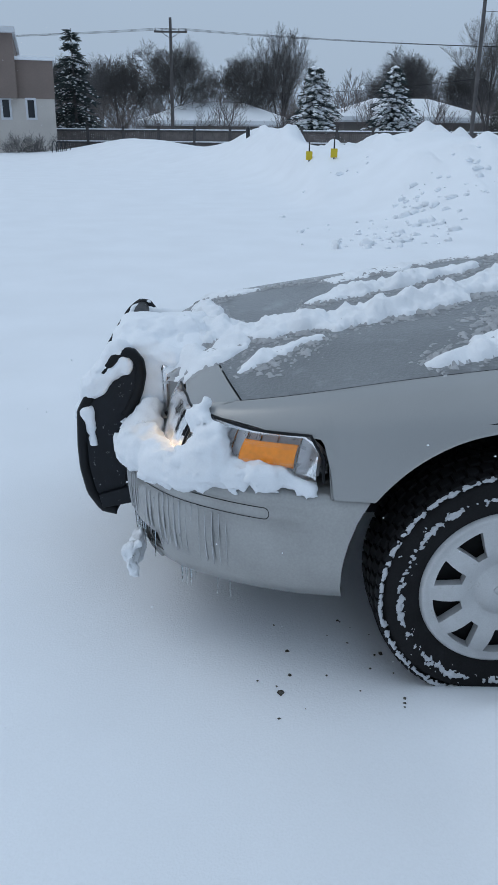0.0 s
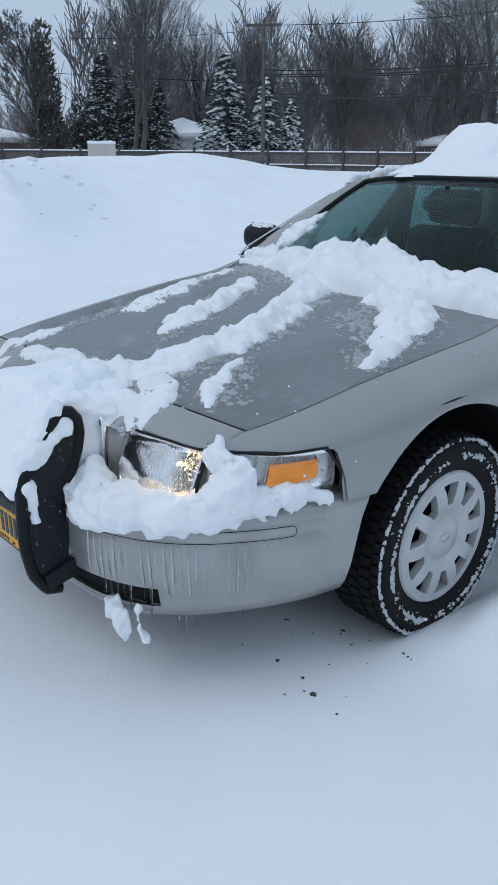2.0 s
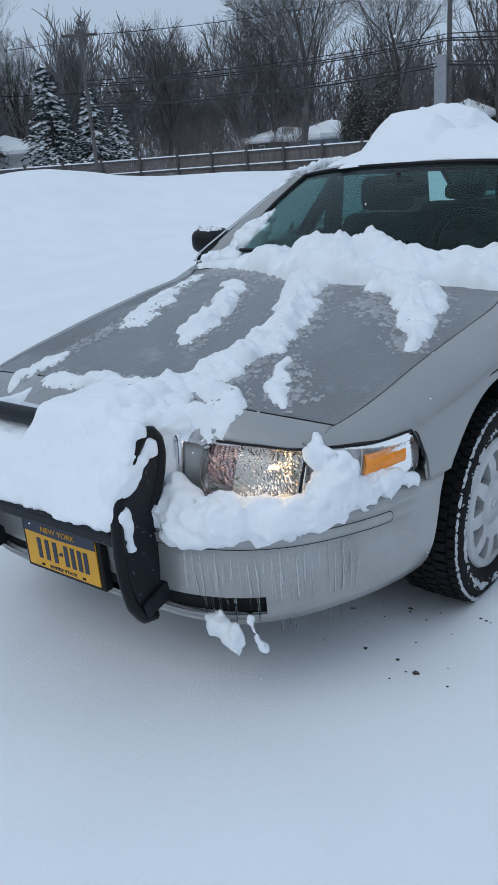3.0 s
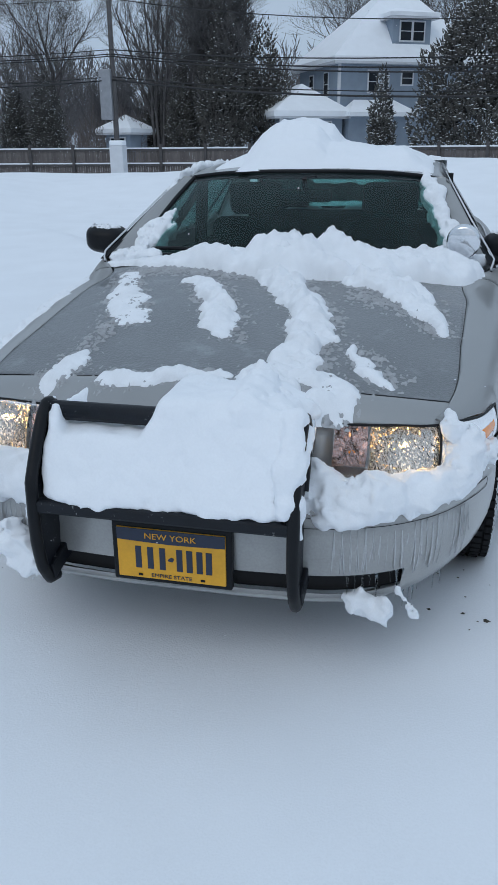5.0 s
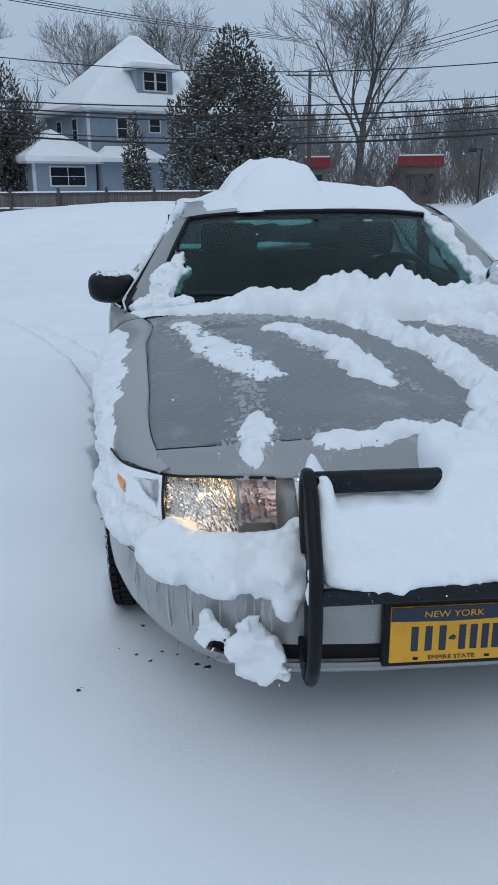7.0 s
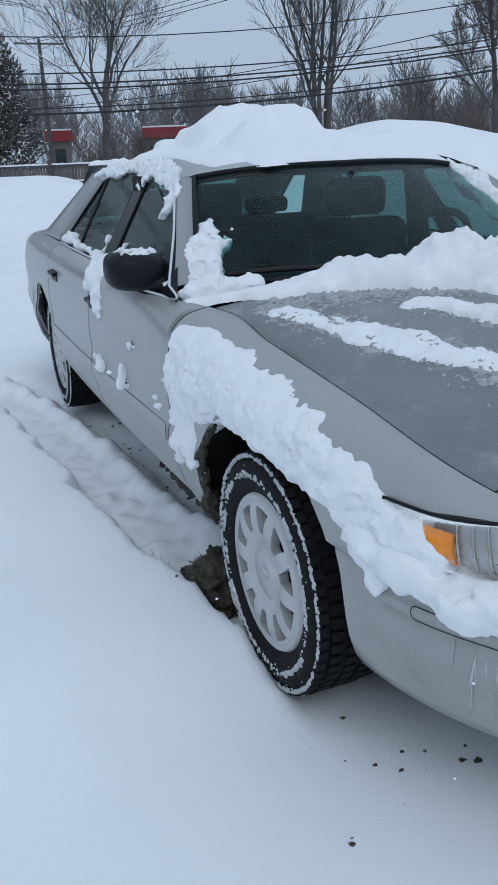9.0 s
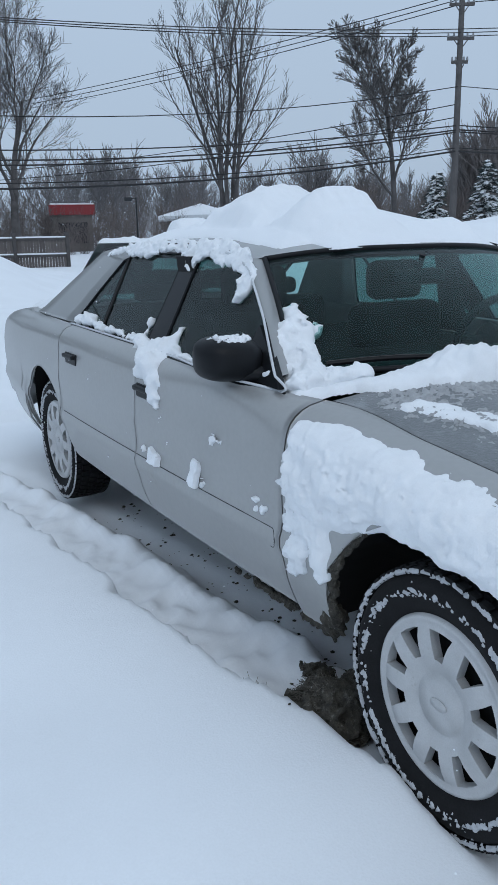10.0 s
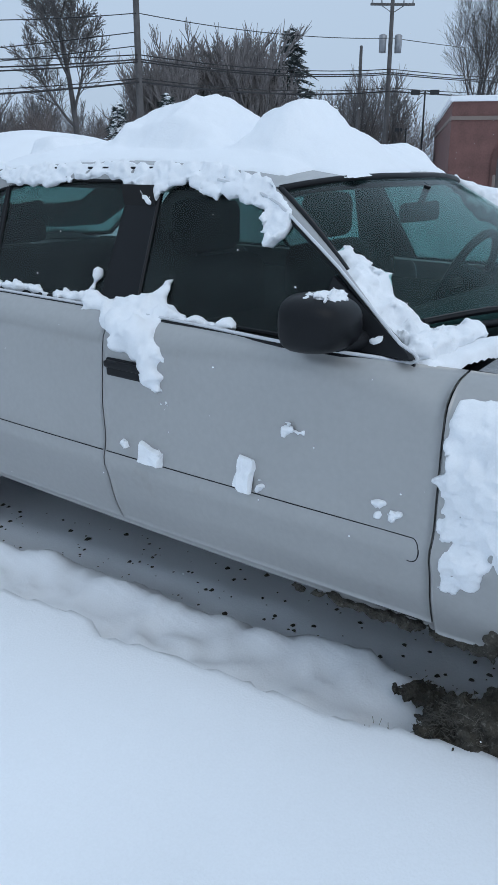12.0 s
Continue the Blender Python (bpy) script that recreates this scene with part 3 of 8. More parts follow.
for side, word in ((1, "left"), (-1, "right")):
    panel("front_fender", flank(-0.748, 0.604, lambda y: lamp_top(y) if y < -0.44 else arch(y, 0, 0.405, 0.555 if y < 0 else 0.285 + 0.03 * (1 - sstep(0.405, 0.47, y))), ny=170), side, PAINT if side > 0 else DIRTY, car)
    door_f = panel("front_door", flank(0.609, 1.581, lambda y: 0.322, ny=40), side, DIRTY, car)
    door_r = panel("rear_door", flank(1.5845, 2.560, lambda y: arch(y, REAR_Y, 0.385, 0.322), ny=60), side, DIRTY, car)
    panel("rear_quarter", flank(2.566, 4.16, lambda y: arch(y, REAR_Y, 0.385, 0.30 if y < 3.4 else 0.42), ny=80), side, DIRTY, car)
    sill = flank(0.49, 2.55, lambda y: 0.270, lambda y: 0.326, ny=30, nz=6)
    panel("sill", sill - (0.030, 0, 0), side, DIRTY, car)
    # thin black line along both doors that draws the shade of the pressed crease
    for door, y0, y1 in ((door_f, 0.618, 1.575), (door_r, 1.592, 2.50)):
        ys = np.linspace(y0, y1, 24)
        line = [(y, 0.556) for y in ys]
        if y0 < 1:
            line = [(0.622 - 0.022 * math.sin(a), 0.526 - 0.030 * math.cos(a)) for a in np.linspace(-0.3, math.pi * 0.93, 12)] + [(0.645, 0.5555)] + [p for p in line if p[0] > 0.66]
        P = np.array([(float(np.interp(-z, -side_section(y)[:, 1], side_section(y)[:, 0])) + 0.0006, y, z) for y, z in line])
        part("crease_shade", tube(mirrored(P, side), 0.0015, 6), BLACK, door)
    # door handles
    for door, y0, zc in ((door_f, 1.415, 0.806), (door_r, 2.285, 0.822)):
        x = float(np.interp(-zc, -side_section(y0 + 0.07)[:, 1], side_section(y0 + 0.07)[:, 0]))
        bezel = part("handle_bezel", box(*(sorted((side * (x - 0.006), side * (x + 0.006)))), y0 - 0.008, y0 + 0.152, zc - 0.026, zc + 0.026, 0.006), BLACK, door)
        part("handle", box(*(sorted((side * (x + 0.002), side * (x + 0.024)))), y0, y0 + 0.144, zc + 0.002, zc + 0.022, 0.007), BLACK, bezel, "black pull handle")
    # wheel-house liners
    for cy, rad in ((0.0, 0.43), (REAR_Y, 0.41)):
        a = np.linspace(0.02, math.pi - 0.02, 30)
        P = np.array([[(0.42 + (float(curve_at(PLAN, cy + rad * math.cos(k))) - 0.05 * (1 - math.sin(k)) - 0.022 - 0.42) * v, cy + rad * math.cos(k), AXLE_Z + 0.02 + rad * math.sin(k)) for v in (0, 0.5, 1)] for k in a])
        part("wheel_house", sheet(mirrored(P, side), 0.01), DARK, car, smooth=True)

# nose between the hood's front seam and the lamps
X, T = np.meshgrid(np.linspace(-0.698, 0.698, 81), np.linspace(0, 1, 14), indexing="ij")
Y = hood_front(X) - 0.0015 + (curve_at(LAMP, np.abs(X)) - hood_front(X) + 0.0015) * T
part("nose_panel", sheet(np.stack([X, Y, nose_z(X, Y)], -1), 0.012, flip=True), PAINT, car, smooth=True)

# grille with a chrome surround and thin bars
grille = part("grille_back", box(-0.352, 0.352, -0.815, -0.80, 0.565, 0.735), DARK, car)
ring = [(-0.352, 0.735), (0.352, 0.735), (0.335, 0.60), (0.30, 0.565), (-0.30, 0.565), (-0.335, 0.60)]
P = np.array([(x, -0.848 + 0.01 * (0.735 - z), z) for x, z in ring + ring[:1]])
dense = np.concatenate([np.linspace(P[k], P[k + 1], 12)[:-1] for k in range(len(P) - 1)] + [P[-1:]])
part("grille_surround", tube(dense, 0.013, 8), CHROME, grille, "chrome grille surround", smooth=True)
for z in (0.600, 0.628, 0.656, 0.684, 0.710):
    part("grille_bar", box(-0.335, 0.335, -0.846, -0.818, z - 0.005, z + 0.005, 0.003), CHROME, grille)

# bumper cover
BUMP = [(0, -0.985), (0.25, -0.98), (0.45, -0.955), (0.58, -0.90), (0.68, -0.82), (0.76, -0.71), (0.815, -0.60), (0.845, -0.50), (0.856, -0.43), (0.864, -0.375)]
pts = np.array([(x, y) for x, y in BUMP])
s = np.r_[0, np.cumsum(np.linalg.norm(np.diff(pts, axis=0), axis=1))]
half = np.linspace(0, s[-1], 60)
bx, by = curve_at(list(zip(s, pts[:, 0])), half), curve_at(list(zip(s, pts[:, 1])), half)
bx, by = np.r_[-bx[:0:-1], bx], np.r_[by[:0:-1], by]
tx, ty = np.gradient(bx), np.gradient(by)
nn = np.hypot(tx, ty)
onx, ony = ty / nn, -tx / nn
COVERS = [(-0.16, 0.578), (-0.05, 0.572), (-0.016, 0.560), (-0.002, 0.545), (0.0, 0.530), (0.0, 0.522), (0.0055, 0.518), (0.0055, 0.490), (0.0, 0.486), (0.002, 0.44), (0.0, 0.39), (-0.006, 0.345), (-0.024, 0.28), (-0.048, 0.240), (-0.12, 0.222)]
rows = []
for k in range(len(bx)):
    a = abs(bx[k]) / 0.864
    lift = 0.022 * float(sstep(0.55, 1.0, a))
    stop = 1 - float(sstep(0.972, 0.978, a))
    rows.append([(bx[k] + onx[k] * (o if z > 0.535 or z < 0.48 or stop else 0) * (1 if z < 0.57 else 1), by[k] + ony[k] * o, z + lift * float(sstep(0.40, 0.25, z))) for o, z in COVERS])
Bm = np.array(rows)
# the ends follow the wheel arch
back = sstep(-0.56, -0.375, Bm[..., 1])
rim_y = -np.sqrt(np.clip(0.409**2 - (Bm[..., 2] - AXLE_Z - 0.02) ** 2, 0.1, 1))
Bm[..., 1] += back * (np.clip(rim_y, -0.409, -0.345) + 0.375)
v0, f0 = sheet(Bm, 0.0, flip=False)
nv = len(COVERS)
slot = []
for q in f0:
    c = v0[q].mean(0)
    slot.append(not (abs(c[0]) < 0.60 and 0.30 < c[2] < 0.345))
bumper = part("bumper_cover", (v0, f0[np.array(slot)]), ICED, car, "silver bumper cover streaked with ice", smooth=True)
rows = [[(bx[k] + onx[k] * o, by[k] + ony[k] * o, z) for o, z in ((-0.05, 0.36), (-0.055, 0.28))] for k in range(len(bx)) if abs(bx[k]) < 0.64]
part("air_intake", sheet(np.array(rows), 0.01), DARK, bumper)
part("bumper_lip", tube(np.array([(bx[k] + onx[k] * -0.045, by[k] + ony[k] * -0.045, 0.252) for k in range(30, len(bx) - 30)]), 0.009, 8), PAINT, bumper, smooth=True)
# thin dark lines painted on for the shade in the bumper's soft grooves
for z, k0 in ((0.519, 11), (0.489, 11)):
    P = np.array([(bx[k] + onx[k] * 0.005, by[k] + ony[k] * 0.005, z) for k in range(k0, len(bx) - k0)])
    part("groove_shade", tube(P, 0.0011, 6), DARK, bumper)
for k in (11, len(bx) - 12):
    t_ = np.linspace(-0.5, 0.5, 9) * math.pi
    way = -1 if k < len(bx) / 2 else 1
    P = np.array([(bx[k] + onx[k] * 0.005 + way * tx[k] / nn[k] * 0.012 * math.cos(a), by[k] + ony[k] * 0.005 + way * ty[k] / nn[k] * 0.012 * math.cos(a), 0.504 + 0.015 * math.sin(a)) for a in t_])
    part("groove_shade", tube(P, 0.0011, 6), DARK, bumper)
for s_ in (1, -1):
    # runs of frozen melt down the corners
    rng = random.Random(17 + s_)
    runs = []
    zs_, os_ = [c[1] for c in COVERS[::-1]], [c[0] for c in COVERS[::-1]]
    for k in range(70):
        i = int(np.argmin(np.abs(bx - s_ * (0.42 + 0.36 * rng.random() ** 1.3))))
        z0, z1 = rng.uniform(0.44, 0.49), rng.uniform(0.285, 0.42)
        z1 = max(z1, 0.352 if abs(bx[i]) < 0.62 else 0.325)
        wob = rng.uniform(-0.010, 0.010)
        zz = np.linspace(z0, z1, 7)
        oo = np.interp(zz, zs_, os_)
        P = np.stack([bx[i] + onx[i] * oo + wob * np.linspace(0, 1, 7), by[i] + ony[i] * oo, zz], -1)
        r = 0.0008 + 0.0030 * rng.random() ** 2
        runs.append(tube(P, [r * 0.5, r * 0.8, r, r, r, r * 1.1, r * 0.6], 5))
    tagged(part("ice_streak", join(*runs), RUNS, bumper, "frozen streaks of melt water", smooth=True), kind="stuff")

# headlamps: housing, reflector, lens, corner lamp with amber reflector
LOW = [(0.395, -0.852), (0.55, -0.842), (0.676, -0.806), (0.76, -0.70), (0.81, -0.59), (0.842, -0.462)]


def lamp_patch(x0, x1, inset, n=16, zt=None, zb=None, rows_=7):
    """A patch of the lamp's face between two x stations, pushed in by inset."""
    rows = []
    for x in np.linspace(x0, x1, n):
        yt, yb = float(curve_at(LAMP[3:], x)), float(curve_at(LOW, x))
        top = 0.716 if x < 0.72 else 0.716 - 0.012 * float(sstep(0.72, 0.80, x)) - 0.055 * float(sstep(0.832, 0.842, x)) ** 2
        bot = 0.585 + 0.010 * float(sstep(0.6, 0.84, x)) + 0.03 * float(sstep(0.43, 0.395, x))
        top, bot = top if zt is None else min(top, zt), bot if zb is None else max(bot, zb)
        out = np.array([0.25, -1.0]) if x < 0.66 else np.array([0.25 + 2.2 * (x - 0.66) / 0.18, -1.0])
        out /= np.linalg.norm(out)
        t = np.linspace(0, 1, rows_)
        bulge = 0.010 * np.sin(np.pi * t) - inset
        zz = top + (bot - top) * t
        f = (0.716 - zz) / 0.131
        rows.append(np.stack([x + out[0] * bulge, yt + (yb - yt) * f + out[1] * bulge, zz], -1))
    return np.array(rows)


for side in (1, -1):
    lamp = panel("headlamp_housing", lamp_patch(0.40, 0.842, 0.050, 24), side, REFL, car, thick=0.006)
    # faceted reflector, a bowl of small tilted mirrors
    rng = random.Random(40 + side)
    F = lamp_patch(0.500, 0.674, 0.010, 44, zt=0.712, zb=0.590, rows_=26)
    bowl = np.clip(1 - ((F[..., 0] - 0.590) / 0.095) ** 2, 0, 1) * np.clip(1 - ((F[..., 2] - 0.652) / 0.075) ** 2, 0, 1)
    F[..., 1] += 0.030 * bowl
    F[1:-1, 1:-1, 1] += np.array([[rng.uniform(-0.0011, 0.0011) for _ in range(F.shape[1] - 2)] for _ in range(F.shape[0] - 2)])
    part("reflector", sheet(mirrored(F, side), 0.0, flip=side < 0), SILVER, lamp, "faceted silver reflector")
    for nm, x0, x1, word_ in (("headlamp_lens", 0.402, 0.676, "clear headlamp lens"), ("corner_lens", 0.682, 0.838, "clear corner lamp lens")):
        panel(nm, lamp_patch(x0, x1, 0.0), side, LENS, lamp, word_, thick=0.003).visible_shadow = False
    F = lamp_patch(0.410, 0.496, 0.026, 14, zt=0.706, zb=0.606, rows_=13)
    F[1:-1, 1:-1, 1] += np.array([[rng.uniform(-0.003, 0.003) for _ in range(11)] for _ in range(12)])
    part("turn_reflector", sheet(mirrored(F, side), 0.0, flip=side < 0), AMBERDIM, lamp, "turn reflector with the amber bulb's reflection in its colour")
    b = lathe([(-0.010, 0.0), (-0.008, 0.011), (0.006, 0.013), (0.014, 0.0)], 10, "y")
    part("turn_bulb", (np.array(b[0]) + (side * 0.452, -0.802, 0.640), b[1]), AMBER, lamp, "amber turn bulb", smooth=True)
    panel("corner_reflector", lamp_patch(0.690, 0.8385, 0.020, zt=0.706, zb=0.600), side, REFL, lamp, thick=0.003)
    panel("amber_reflector", lamp_patch(0.778, 0.8245, -0.002, zt=0.684, zb=0.622), side, AMBER, lamp, "amber side marker", thick=0.008)
    for x in (0.679,):
        P = lamp_patch(x, x + 0.001, -0.001, 2)[0]
        part("lens_divider", tube(mirrored(P, side), 0.004, 6), BLACK, lamp)
    # ribbed cells of the reflectors
    for x in np.linspace(0.70, 0.825, 9):
        P = lamp_patch(x, x + 0.001, 0.016, 2)[0]
        part("lens_rib", tube(mirrored(P, side), 0.0022, 5), SILVER, lamp)
    b = lathe([(-0.008, 0.0), (-0.007, 0.003), (0.007, 0.0035), (0.009, 0.0)], 12, "y")
    part("bulb", (np.array(b[0]) + (side * 0.590, -0.784, 0.668), b[1]), BULB, lamp, "lit headlamp bulb", smooth=True)
    top = np.array([lamp_patch(x, x + 0.001, -0.001, 2)[0][0] + (0, 0, 0.004) for x in np.linspace(0.402, 0.8425, 40)])
    end = lamp_patch(0.842, 0.8425, -0.002, 2)[1]
    part("lamp_seal", tube(mirrored(np.concatenate([top, end[1:] + (0.002, 0.004, 0)]), side), 0.0038, 6), BLACK, lamp)

    # body colour between grille and lamp
    P = np.array([[(x, y + 0.006, z) for z in np.linspace(0.722, 0.560, 6)] for x, y in ((0.350, -0.845), (0.372, -0.838), (0.390, -0.822), (0.404, -0.806))])
    panel("lamp_bezel", P, side, PAINT, lamp, thick=0.008)

# added near-black blocks behind the panels, to stop light so the seams look dark
part("engine_bay_blocker", prism([(-0.60, 0.30), (-0.60, 0.70), (0.55, 0.84), (0.55, 0.30)], "x", -0.42, 0.42), DARK, car)
part("underbody_blocker", box(-0.60, 0.60, 0.45, 4.0, 0.22, 0.34), DARK, car)
part("front_blocker", box(-0.55, 0.55, -0.86, -0.48, 0.27, 0.55), DARK, car)
part("fender_blocker", prism([(-0.60, 0.60), (-0.60, 0.70), (0.55, 0.83), (0.55, 0.76), (0.0, 0.76)], "x", -0.70, 0.70), DARK, car)
part("door_blocker", box(-0.86, 0.86, 0.62, 2.54, 0.30, 0.86), DARK, car)
part("trunk_blocker", box(-0.70, 0.70, 3.0, 4.1, 0.35, 0.88), DARK, car)

# ---- roof and windows ----
ROOF_Z = [(1.14, 1.308), (1.36, 1.338), (1.55, 1.357), (1.9, 1.375), (2.3, 1.368), (2.6, 1.345), (2.78, 1.315)]


def roof_z(x, y):
    return curve_at(ROOF_Z, y) - 0.048 * np.clip(np.abs(x) / 0.615, 0, 1.1) ** 3


def belt_x(z):
    return 0.868 - 0.655 * (z - 0.945)


U, V = np.meshgrid(np.linspace(-1, 1, 41), np.linspace(0, 1, 41), indexing="ij")
front, rear = 1.262 - 0.09 * (1 - U**2), 2.72 + 0.06 * (1 - U**2)
ry = front + (rear - front) * V
rx_ = U * (0.618 + 0.020 * sstep(1.50, 1.27, ry))
roof = part("roof", sheet(np.stack([rx_, ry, roof_z(rx_, ry)], -1), 0.02), PAINT, car, smooth=True)


def glasshouse(bottom, top, nu=49, nv=29, bow=0.02):
    """A bowed pane between two edges, each a function of -1..1."""
    rows = []
    for k in np.linspace(-1, 1, nu):
        a, b = np.array(bottom(k)), np.array(top(k))
        t = np.linspace(0, 1, nv)[:, None]
        rows.append(a + (b - a) * t + np.array([0, 0, 1]) * bow * np.sin(np.pi * t))
    return np.array(rows)


def ws_low(k):
    return (0.748 * k, 0.815 - 0.235 * (1 - k * k), 0.948 + 0.010 * (1 - k * k))


def ws_top(k):
    return (0.585 * k, 1.256 - 0.09 * (1 - k * k), 1.272 + 0.030 * (1 - abs(k) ** 3))


WS = glasshouse(ws_low, ws_top)
windscreen = part("windscreen", sheet(WS, 0.005), GLASS, car, "tinted windscreen beaded with drops", smooth=True)
windscreen.visible_shadow = False
for name, line in (("seal", WS[:, -1]), ("seal", WS[0]), ("seal", WS[-1]), ("seal", WS[:, 0])):
    part(name, tube(line + (0, -0.002, 0.002), 0.011, 6), BLACK, windscreen, smooth=True)
frit = np.concatenate([WS[:, -1:] * (0.985, 1, 1) + (0, -0.004, -0.003), WS[:, -3:-2] * (0.985, 1, 1) + (0, 0.002, -0.006)], 1)
part("tint_band", sheet(frit, 0.002), GLOSSBLACK, windscreen, smooth=True)


def rg_low(k):
    return (0.66 * k, 3.30 + 0.10 * (1 - k * k), 0.985)


def rg_top(k):
    return (0.585 * k, 2.735 + 0.06 * (1 - k * k), 1.300 + 0.012 * (1 - k * k))


RG = glasshouse(rg_low, rg_top)
rear_glass = part("rear_window", sheet(RG, 0.005, flip=True), GLASS, car, smooth=True)
rear_glass.visible_shadow = False
for line in (RG[:, -1], RG[0], RG[-1], RG[:, 0]):
    part("seal", tube(line, 0.012, 6), BLACK, rear_glass, smooth=True)


def on_side(y, z, out=0.0):
    return (belt_x(z) + out, y, z)


def strip(edge_a, edge_b, n=24, out=0.0, m=5):
    """Panel points between two polylines on the window plane, each a list of (y, z)."""
    def spread(line):
        line = np.array(line, float)
        s = np.r_[0, np.cumsum(np.linalg.norm(np.diff(line, axis=0), axis=1))]
        q = np.linspace(0, s[-1], n)
        return np.stack([np.interp(q, s, line[:, 0]), np.interp(q, s, line[:, 1])], -1)
    A, B = spread(edge_a), spread(edge_b)
    t = np.linspace(0, 1, m)[None, :, None]
    Q = A[:, None] * (1 - t) + B[:, None] * t
    return np.stack([belt_x(Q[..., 1]) + out + 0.006 * np.sin(np.pi * t[..., 0]), Q[..., 0], Q[..., 1]], -1)


TOPLINE = [(1.205, 1.240), (1.30, 1.268), (1.42, 1.286), (1.70, 1.292), (2.10, 1.290), (2.30, 1.278), (2.40, 1.255)]
RAIL = [(1.262, 1.266), (1.36, 1.296), (1.46, 1.314), (1.70, 1.326), (2.20, 1.324), (2.60, 1.308), (2.735, 1.292)]
C_IN = [(2.40, 1.255), (2.50, 1.13), (2.60, 0.985), (2.612, 0.958)]
C_OUT = [(2.735, 1.292), (2.95, 1.16), (3.20, 1.00), (3.29, 0.965)]
FRONT = [(0.70, 0.940), (0.73, 0.958), (0.95, 1.098), (1.187, 1.230), (1.30, 1.266), (1.42, 1.284), (1.64, 1.290), (1.545, 0.948)]
REARW = [(1.695, 0.952), (1.765, 1.290), (2.10, 1.289), (2.352, 1.266), (2.228, 0.958)]
QUART = [(2.242, 0.958), (2.362, 1.262), (2.40, 1.252), (2.50, 1.128), (2.60, 0.985), (2.606, 0.960)]
BPIL = [(1.545, 0.946), (1.695, 0.950), (1.765, 1.290), (1.64, 1.290)]


def pane_from(outline, out, thick):
    n = len(outline)
    front_ = [on_side(y, z, out) for y, z in outline]
    back = [on_side(y, z, out - thick) for y, z in outline]
    faces = [list(range(n)), list(range(2 * n - 1, n - 1, -1))] + [[k, k + n, (k + 1) % n + n, (k + 1) % n] for k in range(n)]
    return np.array(front_ + back), faces


def side_pane(name, outline, side, material, parent, out=0.0, thick=0.005, label=""):
    v_, f_ = pane_from(outline, out, thick)
    v_ = mirrored(v_, side)
    bm = bmesh.new()
    vs = [bm.verts.new(p) for p in v_]
    for q in f_:
        bm.faces.new([vs[k] for k in q])
    bmesh.ops.recalc_face_normals(bm, faces=list(bm.faces))
    ob = part(name, bm, material, parent, label)
    return ob


